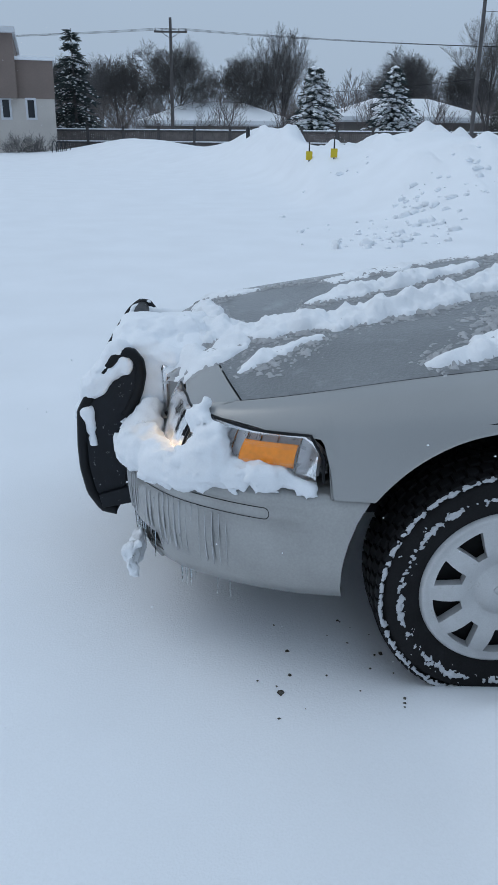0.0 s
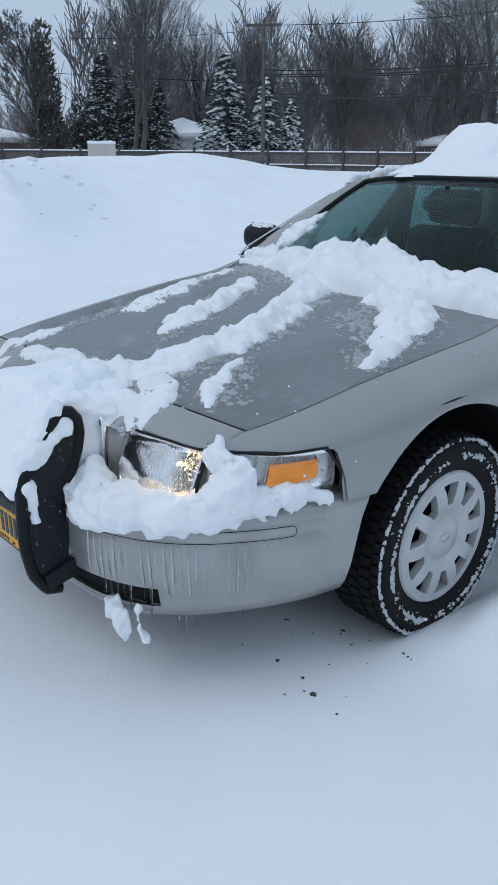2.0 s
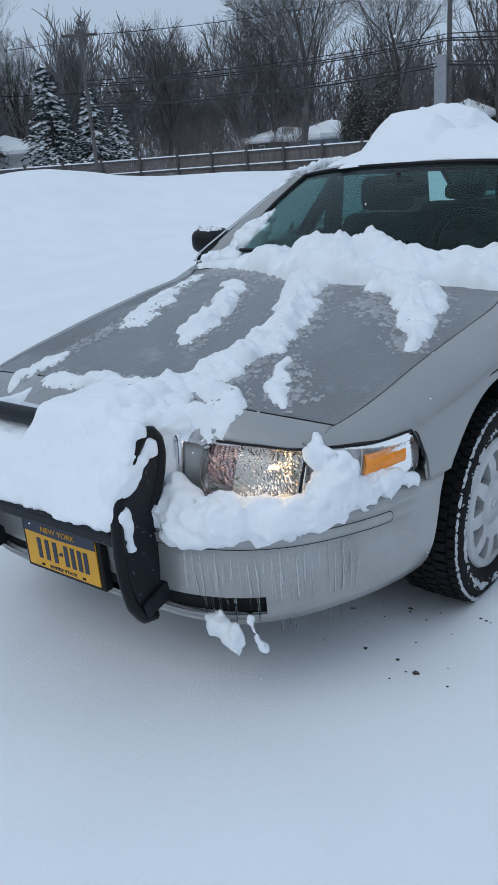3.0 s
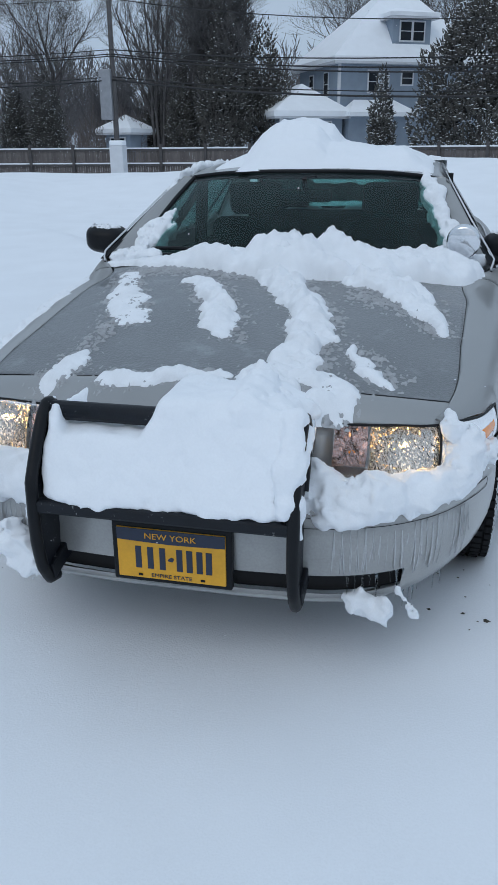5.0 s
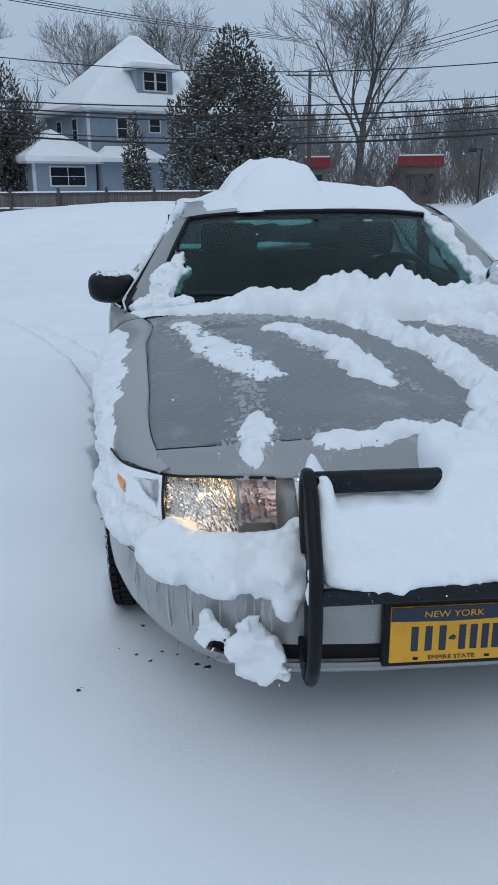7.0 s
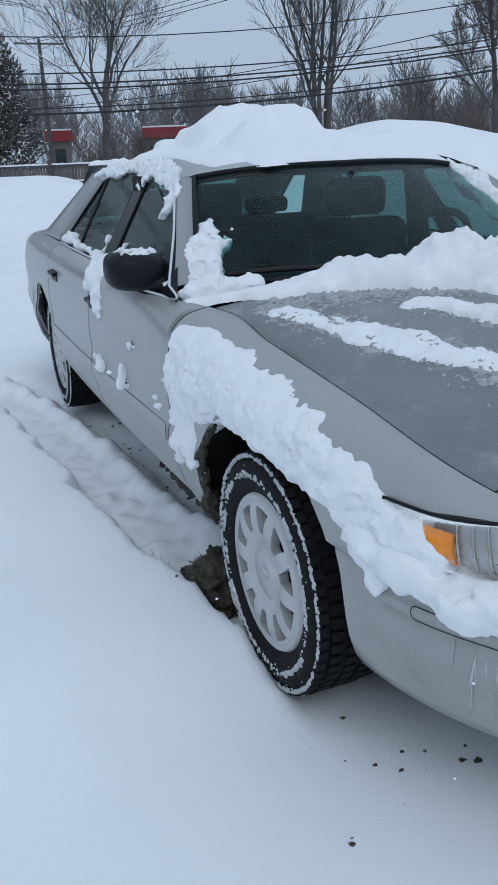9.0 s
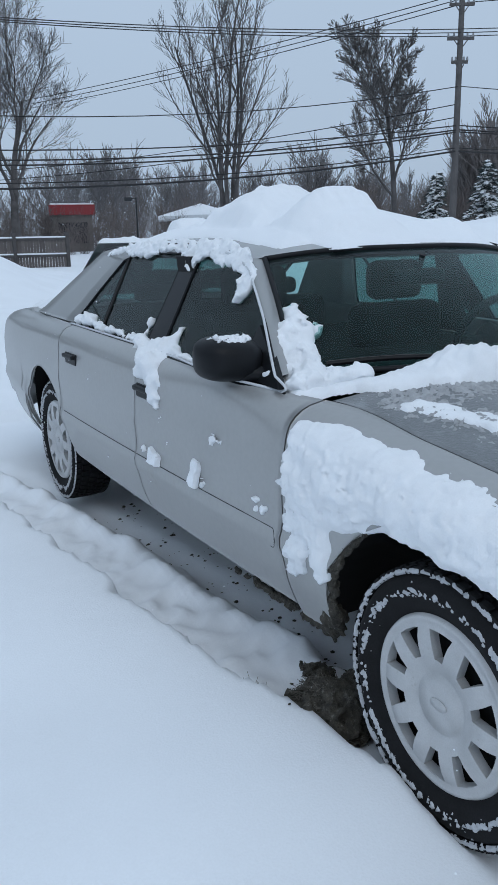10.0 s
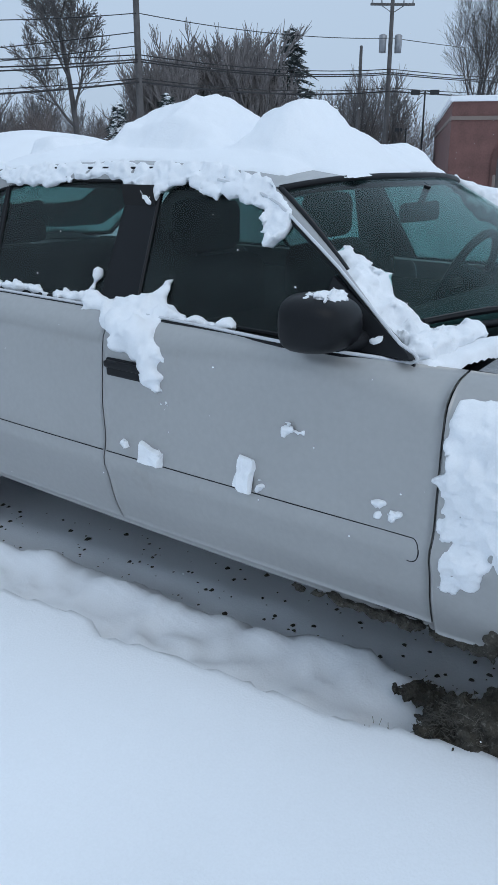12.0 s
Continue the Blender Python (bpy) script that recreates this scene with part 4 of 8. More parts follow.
for side in (1, -1):
    edge = WS[-1]
    q = np.linspace(0, 1, len(edge))
    ao = np.array([on_side(y, z, 0.004) for y, z in [(0.72, 0.952), (0.95, 1.100), (1.187, 1.232), (1.262, 1.264)]])
    sa = np.r_[0, np.cumsum(np.linalg.norm(np.diff(ao, axis=0), axis=1))]
    outer = np.stack([np.interp(q * sa[-1], sa, ao[:, c]) for c in range(3)], -1)
    w4 = np.linspace(0, 1, 7)[None, :, None]
    face = edge[:, None] * (1 - w4) + outer[:, None] * w4 + np.array([0.014, -0.016, 0.010]) * np.sin(np.pi * w4)
    panel("windscreen_pillar", face, side, PAINT, car, thick=0.006)
    panel("roof_rail", strip(RAIL, TOPLINE, 30, 0.004), side, PAINT, car, thick=0.03)
    panel("rear_pillar", strip(C_OUT, C_IN, 24, 0.004), side, PAINT, car, thick=0.03)
    P = np.array([on_side(y, z, 0.006) for y, z in RAIL])
    part("drip_rail", tube(mirrored(P, side), 0.005, 6), GLOSSBLACK, car)
    for nm, outline in (("front_door_glass", FRONT), ("rear_door_glass", REARW), ("quarter_glass", QUART)):
        pane = side_pane(nm, outline, side, SIDEGLASS, car, -0.004)
        pane.visible_shadow = False
        ringed = np.array([on_side(y, z, 0.002) for y, z in outline + outline[:1]])
        dense = np.concatenate([np.linspace(ringed[k], ringed[k + 1], 6)[:-1] for k in range(len(ringed) - 1)] + [ringed[-1:]])
        part("glass_seal", tube(mirrored(dense - (0.004, 0, 0), side), 0.006, 6), BLACK, pane)
    side_pane("centre_pillar", BPIL, side, GLOSSBLACK, car, 0.003, 0.02)
    # bright strip along the window line and round the mirror's corner
    belt = [(float(curve_at(SEAM_X, y)) + 0.006, y, float(curve_at(SEAM_Z, y)) + 0.004) for y in (2.60, 2.2, 1.9, 1.6, 1.3, 1.0, 0.85, 0.76)]
    P = np.array(belt + [(0.866, 0.715, 0.924), (0.862, 0.690, 0.926), (0.860, 0.678, 0.934), (0.864, 0.684, 0.946), (0.872, 0.72, 0.968)] + [on_side(y, z, 0.012) for y, z in [(0.95, 1.110), (1.187, 1.243), (1.30, 1.279), (1.42, 1.297)]])
    dense = np.stack([np.interp(np.linspace(0, len(P) - 1, 80), np.arange(len(P)), P[:, c]) for c in range(3)], -1)
    strip_ob = part("bright_strip", tube(mirrored(dense, side), 0.0042, 6), TRIM, car, "bright window moulding")
    part("strip_seal", tube(mirrored(dense[:48] + (0.0, 0, -0.009), side), 0.005, 6), BLACK, strip_ob)
    # door mirrors
    sail = side_pane("mirror_sail", [(0.685, 0.934), (0.95, 0.944), (0.95, 1.085), (0.80, 1.005), (0.70, 0.948)], side, BLACK, car, 0.009, 0.024)
    bm = bmesh.new()
    bmesh.ops.create_uvsphere(bm, u_segments=28, v_segments=18, radius=1.0)
    for w_ in bm.verts:
        c = w_.co
        flat = np.sign(c.y) * abs(c.y) ** (0.5 if c.y > 0 else 0.9)
        c.x = np.sign(c.x) * abs(c.x) ** 0.62 * 0.102
        c.z = np.sign(c.z) * abs(c.z) ** 0.68 * 0.067 + 0.006 * (c.x / 0.102)
        c.y = flat * (0.050 if c.y > 0 else 0.100)
        c.x, c.y, c.z = side * (c.x + 0.930), c.y + 0.905, c.z + 1.000
    if side < 0:
        bmesh.ops.reverse_faces(bm, faces=list(bm.faces))
    shell = part("mirror_shell", bm, BLACK, sail, "black door mirror", smooth=True)
    part("mirror_arm", tube(mirrored(np.array([(0.80, 0.80, 0.945), (0.87, 0.83, 0.955), (0.93, 0.86, 0.97)]), side), [0.03, 0.028, 0.03], 10), BLACK, sail, smooth=True)

# trunk lid, rear bumper, cowl
U, V = np.meshgrid(np.linspace(-1, 1, 31), np.linspace(0, 1, 25), indexing="ij")
ty_ = 3.31 + 0.06 * (1 - U**2) + (0.86 - 0.02 * (1 - U**2)) * V
tx_ = U * (curve_at(SEAM_X, np.clip(ty_, 3.2, 4.2)) - GAP)
tz_ = curve_at(SEAM_Z, np.clip(ty_, 3.2, 4.2)) + 0.035 * (1 - U**2) - 0.06 * sstep(0.9, 1.0, V)
part("trunk_lid", sheet(np.stack([tx_, ty_, tz_], -1), 0.012), PAINT, car, smooth=True)
part("tail_panel", box(-0.72, 0.72, 4.06, 4.16, 0.40, 0.90, 0.03), PAINT, car)
rb = [(0, 4.36), (0.45, 4.34), (0.70, 4.25), (0.82, 4.08), (0.875, 3.85), (0.915, 3.55), (0.93, 3.33)]
rows = [[(s_ * (x - o), y - o * 0.5, z) for o, z in ((0.06, 0.60), (-0.012, 0.585), (-0.02, 0.55), (-0.02, 0.45), (0.0, 0.36), (0.05, 0.27))] for s_, x, y in [(-1, a, b) for a, b in rb[::-1]] + [(1, a, b) for a, b in rb[1:]]]
part("rear_bumper", sheet(np.array(rows), 0.01, flip=True), PAINT, car, smooth=True)
U, V = np.meshgrid(np.linspace(-1, 1, 31), np.linspace(0, 1, 5), indexing="ij")
cy = hood_rear(U * 0.77) + 0.004 + (np.vectorize(lambda k: ws_low(k)[1])(U) - hood_rear(U * 0.77)) * V
cz = hood_z(U * 0.77, 0.574) - 0.025 - 0.0 * V
part("cowl", sheet(np.stack([U * 0.78, cy, cz], -1), 0.01), BLACK, car, smooth=True)

# wipers
for x0, x1 in ((0.30, 0.02), (-0.25, -0.62)):
    def on_glass(x, t):
        k = x / 0.70
        return np.array(ws_low(k)) * (1 - t) + np.array(ws_top(k)) * t + (0, -0.012, 0.014)
    arm = part("wiper_arm", tube(np.array([on_glass(x0 + 0.1, -0.03), on_glass(x0, 0.03), on_glass((x0 + x1) / 2, 0.06)]), 0.008, 6), BLACK, car)
    part("wiper_blade", tube(np.array([on_glass(x0 - 0.02 + (x1 - x0 + 0.02) * t, 0.035 + 0.02 * math.sin(3.1 * t)) for t in np.linspace(0, 1, 10)]), 0.009, 6), BLACK, arm)

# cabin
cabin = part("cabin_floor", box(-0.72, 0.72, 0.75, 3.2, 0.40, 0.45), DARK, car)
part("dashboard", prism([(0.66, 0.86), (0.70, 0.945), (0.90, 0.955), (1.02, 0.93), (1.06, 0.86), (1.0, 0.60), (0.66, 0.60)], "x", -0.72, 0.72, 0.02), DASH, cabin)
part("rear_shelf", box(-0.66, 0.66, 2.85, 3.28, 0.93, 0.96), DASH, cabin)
wheel_ = []
for k in range(33):
    a = k * 2 * math.pi / 32
    wheel_.append((0.37 + 0.185 * math.cos(a), 1.10 - 0.07 * math.sin(a), 0.945 + 0.165 * math.sin(a)))
steer = part("steering_wheel", tube(wheel_, 0.016, 8, caps=False), BLACK, cabin, smooth=True)
part("wheel_hub", tube([(0.37, 1.13, 0.945), (0.37, 1.02, 0.92)], [0.06, 0.05], 12), BLACK, steer)
part("wheel_spoke", tube([(0.20, 1.10, 0.945), (0.37, 1.105, 0.935), (0.54, 1.10, 0.945)], 0.018, 8), BLACK, steer)
part("rear_view_mirror", box(-0.13, 0.13, 1.105, 1.135, 1.165, 1.225, 0.02), BLACK, cabin)
part("mirror_stem", tube([(0, 1.12, 1.22), (0, 1.10, 1.275)], 0.012, 6), BLACK, cabin)
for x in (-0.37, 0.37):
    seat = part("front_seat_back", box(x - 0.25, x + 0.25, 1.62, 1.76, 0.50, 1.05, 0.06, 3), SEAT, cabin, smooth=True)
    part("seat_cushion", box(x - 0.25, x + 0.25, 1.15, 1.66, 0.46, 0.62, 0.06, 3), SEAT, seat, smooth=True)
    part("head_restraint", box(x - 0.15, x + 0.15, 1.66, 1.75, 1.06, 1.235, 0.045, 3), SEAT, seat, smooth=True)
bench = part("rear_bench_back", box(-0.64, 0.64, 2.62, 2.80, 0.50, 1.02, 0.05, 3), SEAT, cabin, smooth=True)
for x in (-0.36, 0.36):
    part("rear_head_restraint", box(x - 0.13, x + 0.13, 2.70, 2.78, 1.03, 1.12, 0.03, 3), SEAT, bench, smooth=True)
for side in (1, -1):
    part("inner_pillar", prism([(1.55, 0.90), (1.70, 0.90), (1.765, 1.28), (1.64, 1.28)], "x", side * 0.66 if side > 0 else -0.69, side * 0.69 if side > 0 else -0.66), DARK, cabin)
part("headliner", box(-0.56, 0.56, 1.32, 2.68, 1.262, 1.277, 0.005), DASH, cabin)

# spotlamp at the left windscreen pillar
spot = part("spotlamp", lathe([(-0.055, 0.0), (-0.054, 0.058), (-0.046, 0.068), (-0.02, 0.070), (0.02, 0.062), (0.05, 0.040), (0.066, 0.0)], 28, "y"), CHROME, car, "chrome pillar spotlamp dusted with snow", smooth=True)
spot.matrix_basis = pose(0.742, 0.72, 1.045, 8, 0, -4)
part("spot_stem", tube([(0.755, 0.76, 1.03), (0.785, 0.83, 1.00)], 0.016, 8), CHROME, car)

# ---- wheels ----
def wheel_at(name, side, y, x_face, steer_=0.0):
    """A tyre with tread blocks and a ten-slot cover; x_face is the cover's plane."""
    hub = tagged(new(name), "")
    hub.parent = car
    hub.matrix_basis = pose(side * x_face, y, AXLE_Z, 0, 0, steer_ + (0 if side > 0 else 180))
    prof = [(-0.17, 0.205), (-0.185, 0.24), (-0.188, 0.275), (-0.178, 0.298), (-0.155, 0.312), (-0.11, 0.318), (-0.05, 0.318), (-0.005, 0.312), (0.016, 0.298), (0.024, 0.28), (0.022, 0.25), (0.010, 0.225), (0.004, 0.212)]
    tyre = part("tyre", lathe(prof, 64), RUBBER, hub, "black winter tyre crusted with snow", smooth=True)
    # tread blocks
    rows = []
    for k in range(58):
        a = 2 * math.pi * k / 58
        for row, (o, w_) in enumerate(((-0.16, 0.03), (-0.118, 0.032), (-0.074, 0.032), (-0.03, 0.032), (0.004, 0.022))):
            da = 0.055 * (row % 2)
            c, s_ = math.cos(a + da), math.sin(a + da)
            r0, r1 = (0.306, 0.3215) if row in (0, 4) else (0.310, 0.3255)
            h = 0.0125
            block = []
            for rr in (r0, r1):
                for dx in (-w_ / 2, w_ / 2):
                    for dt in (-h, h):
                        block.append((o + dx, rr * c - dt * s_, rr * s_ + dt * c))
            rows.append((np.array(block), [[0, 1, 3, 2], [4, 6, 7, 5], [0, 4, 5, 1], [2, 3, 7, 6], [0, 2, 6, 4], [1, 5, 7, 3]]))
    part("tread", join(*rows), RUBBER, tyre)
    # cover
    n_a, slots = 160, 10
    rings = [(0.012, 0.0), (0.012, 0.030), (0.0125, 0.066), (0.006, 0.070), (0.005, 0.076), (0.011, 0.086), (0.015, 0.102), (0.019, 0.113), (0.021, 0.138), (0.020, 0.160), (0.016, 0.181), (0.010, 0.193), (0.016, 0.200), (0.014, 0.208), (0.000, 0.214)]
    flare = {6: -0.3, 7: -0.50, 8: -0.15, 9: 0.15, 10: 0.45, 11: 0.2}
    P = np.zeros((n_a, len(rings), 3))
    for i in range(n_a):
        for j, (o, r) in enumerate(rings):
            p_ = ((i % 16) - 8) / 8
            a = 2 * math.pi / n_a * (i - (i % 16) + 8 + 8 * (p_ + flare.get(j, 0.0) * math.sin(math.pi * p_) / math.pi))
            P[i, j] = (o, r * math.cos(a), r * math.sin(a))
    f = grid_faces(n_a, len(rings), close_u=True)
    keep, hole = [], []
    for q in f:
        i, j = q[0] // len(rings), q[0] % len(rings)
        (hole if 7 <= j <= 9 and 4 <= i % 16 <= 11 else keep).append(q)
    bm = bmesh.new()
    flat_ = P.reshape(-1, 3)
    used = {int(k) for q in keep for k in q}
    vs = {k: bm.verts.new(flat_[k]) for k in sorted(used)}
    for q in keep:
        bm.faces.new([vs[int(k)] for k in q[::-1]])
    walls = {}
    for q in hole:
        for a_, b_ in zip(q, np.roll(q, -1)):
            key = (min(a_, b_), max(a_, b_))
            walls[key] = walls.get(key, 0) + 1
    rims = [([], []) for _ in range(slots)]
    for (a_, b_), c in walls.items():
        if c == 1:
            rim_v, rim_f = rims[(a_ // len(rings)) // 16 % slots]
            k = len(rim_v)
            rim_v += [flat_[a_], flat_[b_], flat_[b_] * (1, 0.985, 0.985) - (0.026, 0, 0), flat_[a_] * (1, 0.985, 0.985) - (0.026, 0, 0)]
            rim_f.append([k, k + 1, k + 2, k + 3])
    bmesh.ops.remove_doubles(bm, verts=list(bm.verts), dist=1e-5)
    cover = part("wheel_cover", bm, COVER, hub, "silver ten-slot wheel cover", smooth=True)
    for rim_v, rim_f in rims:
        part("slot_rim", (np.array(rim_v), rim_f), COVER, cover)
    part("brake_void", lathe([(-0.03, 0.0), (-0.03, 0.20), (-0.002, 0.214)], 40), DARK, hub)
    oval = lathe([(0.0, 0.0), (0.0, 1.0), (0.003, 0.96), (0.0035, 0.0)], 24)
    part("centre_badge", (np.array(oval[0]) * (1, 0.027, 0.014) + (0.012, 0, 0), [q[::-1] for q in oval[1]]), COVER, cover, smooth=True)
    return hub


wheels = [wheel_at("wheel", s_, y_, x_) for s_, y_, x_ in ((1, 0.0, 0.868), (-1, 0.0, 0.868), (1, REAR_Y, 0.895), (-1, REAR_Y, 0.895))]

# ---- grille guard and number plate ----
guard = part("grille_guard", box(-0.345, 0.345, -1.104, -1.074, 0.520, 0.556, 0.008), GUARD, None, smooth=False)
tagged(guard, "black rubber-faced steel grille guard packed with snow", "grille guard")
EDGE = [(-0.968, 0.590), (-0.948, 0.625), (-0.930, 0.668), (-0.920, 0.715), (-0.924, 0.752), (-0.943, 0.777), (-0.970, 0.780), (-1.005, 0.750), (-1.052, 0.680), (-1.094, 0.605), (-1.099, 0.50), (-1.097, 0.43), (-1.082, 0.352), (-1.048, 0.298), (-1.008, 0.288)]
PLATE_OUT = EDGE + [(-0.985, 0.33), (-0.972, 0.45)]
for x in (-0.345, 0.345):
    upright = part("upright", prism(PLATE_OUT, "x", x - 0.007, x + 0.007, 0.002), GUARD, guard)
    q = np.linspace(0, len(EDGE) - 1, 60)
    line = np.stack([np.full(60, x), np.interp(q, range(len(EDGE)), [e[0] for e in EDGE]), np.interp(q, range(len(EDGE)), [e[1] for e in EDGE])], -1)
    part("rubber_facing", tube(line, 0.0165, 10), BLACK, upright, "black rubber facing strip", smooth=True)
    part("lower_arm", prism([(-1.06, 0.345), (-0.90, 0.39), (-0.90, 0.33), (-1.05, 0.30)], "x", x - 0.02, x + 0.02, 0.004), GUARD, guard)
part("top_bar", tube([(-0.345, -0.962, 0.762), (0.345, -0.962, 0.762)], 0.026, 14), GUARD, guard, smooth=True)
part("middle_plate", box(-0.34, 0.34, -0.985, -0.975, 0.53, 0.72), GUARD, guard)

number_plate = part("plate_holder", box(-0.168, 0.168, -1.012, -0.984, 0.298, 0.478, 0.006), BLACK, None)
number_plate.name = "number_plate"
tagged(number_plate, "yellow and navy licence plate in a black holder", "licence plate")
part("plate_face", box(-0.152, 0.152, -1.0165, -1.011, 0.312, 0.462, 0.002), PLATE, number_plate)
part("plate_band", prism([(-0.151, 0.426), (-0.08, 0.4235), (0, 0.4215), (0.08, 0.4235), (0.151, 0.426), (0.151, 0.461), (-0.151, 0.461)], "y", -1.0185, -1.0166), NAVY, number_plate, "navy upper band")


def lettering(name, text, size, at, material, parent, depth=0.0006, wide=1.0):
    cu = bpy.data.curves.new(name, "FONT")
    cu.body, cu.size, cu.align_x, cu.align_y, cu.extrude = text, size, "CENTER", "CENTER", depth
    ob = new(name, cu)
    bpy.context.view_layer.update()
    me = bpy.data.meshes.new_from_object(ob.evaluated_get(bpy.context.evaluated_depsgraph_get()))
    bpy.data.objects.remove(ob)
    me.materials.clear()
    me.materials.append(material)
    out = new(name, me)
    out.parent = parent
    out.matrix_basis = pose(*at, 90, 0, 0) @ Matrix.Diagonal((wide, 1, 1, 1))
    return out


lettering("state_name", "NEW YORK", 0.024, (0, -1.0195, 0.4415), PLATE, number_plate, wide=1.15)
lettering("motto", "EMPIRE STATE", 0.0155, (0, -1.0175, 0.3235), NAVY, number_plate, wide=1.2)
for x, h in ((-0.092, 0.066), (-0.058, 0.066), (-0.024, 0.066), (0.024, 0.066), (0.052, 0.066), (0.080, 0.066), (0.106, 0.066)):
    part("character_bar", box(x - 0.0085, x + 0.0085, -1.0182, -1.0164, 0.376 - h / 2, 0.376 + h / 2, 0.0008), NAVY, number_plate)
part("state_mark", prism([(-0.009, 0.372), (0.004, 0.370), (0.009, 0.378), (0.003, 0.384), (-0.006, 0.379)], "y", -1.0182, -1.0164), NAVY, number_plate)
for x in (-0.088, 0.088):
    part("plate_bolt", box(x - 0.006, x + 0.006, -1.0195, -1.016, 0.320, 0.326, 0.001), BLACK, number_plate)

# ---- snow and ice on the car ----
def snow_sheet(name, blobs, base, x0, x1, y0, y1, step, label, seed, warp=0.02, rough=0.25, material=None, power=0.5, fine=22.0, blur=0):
    """Snow lying on a surface: base(x, y) plus a thickness from rounded bars (x, y, radius, height)."""
    xs, ys = np.arange(x0, x1, step), np.arange(y0, y1, step)
    X, Y = np.meshgrid(xs, ys, indexing="ij")
    WX, WY = X + warp * fbm(X * fine * 0.5, Y * fine * 0.5, 1.3, 4, seed), Y + warp * fbm(X * fine * 0.5, Y * fine * 0.5, 7.7, 4, seed + 40)
    T = np.zeros_like(X)
    for line in blobs:
        for (ax, ay, ar, ah), (bx_, by_, br, bh) in zip(line[:-1], line[1:]) if len(line) > 1 else [(line[0], line[0])]:
            dx, dy = bx_ - ax, by_ - ay
            k = np.clip(((WX - ax) * dx + (WY - ay) * dy) / (dx * dx + dy * dy + 1e-9), 0, 1)
            r, h = ar + (br - ar) * k, ah + (bh - ah) * k
            d = np.hypot(WX - ax - k * dx, WY - ay - k * dy) / r
            T = np.maximum(T, h * np.clip(1 - d**2, 0, 1) ** power)
    for _ in range(blur):
        Q = np.pad(T, 1, mode="edge")
        T = (4 * T + Q[:-2, 1:-1] + Q[2:, 1:-1] + Q[1:-1, :-2] + Q[1:-1, 2:]) / 8
    T = T * (1 + rough * fbm(X * fine, Y * fine, 3.1, 4, seed + 7)) + 0.25 * rough * np.minimum(T, 0.03) * fbm(X * 70, Y * 70, 0.4, 2, seed + 9)
    edge = np.minimum(np.minimum(X - x0, xs[-1] - X), np.minimum(Y - y0, ys[-1] - Y))
    T = T * np.clip(edge / 0.05, 0, 1) ** 0.6
    on = T > 0.0018
    Z = base(X, Y) + np.where(on, T, -0.004)
    f = grid_faces(len(xs), len(ys))
    keep = on.ravel()[f].any(1)
    f = f[keep]
    used = np.unique(f)
    index = -np.ones(X.size, int)
    index[used] = np.arange(len(used))
    ob = part(name, (np.stack([X, Y, Z], -1).reshape(-1, 3)[used], index[f]), material or CRUST, None, label, smooth=True)
    return tagged(ob, category="snow", kind="stuff")


def snow_lump(name, bars, lo, hi, step, label, seed, rough=0.016, soft=0.02, cut=None, fine=16.0, material=None):
    """Clumped snow from softly joined rounded bars, with a noisy surface; cut(x, y, z) > 0 trims it."""
    base = capsule_field(bars)
    def field(X, Y, Z):
        d = base(X, Y, Z, soft)
        m = d < 2.5 * rough
        x, y, z = X[m], Y[m], Z[m]
        d[m] += rough * fbm(x * fine, y * fine, z * fine, 4, seed, 0.55)
        if cut is not None:
            d[m] = np.maximum(d[m], cut(x, y, z))
        return d
    ob = part(name, surface_nets(field, lo, hi, step), material or CRUST, None, label, smooth=True)
    return tagged(ob, category="snow", kind="stuff")


def deck(x, y):
    """Hood, then cowl and windscreen."""
    k = np.clip(np.abs(x) / 0.748, 0, 1.05)
    low = 0.815 - 0.235 * (1 - k * k)
    glass = 0.950 + (y - low) * 0.64
    xc = np.clip(x, -0.82, 0.82)
    return np.where(y > low, glass, np.where(y < hood_front(xc) - 0.0015, nose_z(xc, y), hood_top(xc, y)))


HOOD_SNOW = [
    [(-0.64, 0.42, 0.035, 0.008), (-0.57, 0.20, 0.045, 0.010), (-0.50, 0.02, 0.070, 0.017), (-0.42, -0.16, 0.060, 0.014), (-0.38, -0.26, 0.04, 0.008)],
    [(-0.43, -0.58, 0.03, 0.012), (-0.44, -0.67, 0.050, 0.024), (-0.45, -0.73, 0.045, 0.016)],
    [(-0.30, 0.22, 0.04, 0.016), (-0.19, 0.08, 0.062, 0.030), (-0.11, -0.12, 0.058, 0.032), (-0.05, -0.30, 0.048, 0.022), (0.01, -0.40, 0.03, 0.010)],
    [(0.00, 0.42, 0.12, 0.055), (0.12, 0.08, 0.072, 0.038), (0.23, -0.18, 0.075, 0.040), (0.26, -0.42, 0.070, 0.034), (0.24, -0.58, 0.065, 0.030), (0.18, -0.70, 0.085, 0.035), (0.20, -0.82, 0.09, 0.04)],
    [(0.36, 0.30, 0.10, 0.045), (0.52, 0.22, 0.09, 0.038), (0.60, 0.04, 0.058, 0.028), (0.66, -0.15, 0.040, 0.020)],
    [(0.42, -0.42, 0.022, 0.012), (0.46, -0.55, 0.032, 0.018), (0.52, -0.63, 0.018, 0.008)],
    [(0.30, -0.66, 0.055, 0.018), (0.40, -0.70, 0.05, 0.016), (0.36, -0.80, 0.06, 0.02)],
    [(-0.28, -0.74, 0.035, 0.012), (-0.15, -0.73, 0.042, 0.022), (-0.04, -0.70, 0.042, 0.026), (0.06, -0.69, 0.03, 0.014)],
]
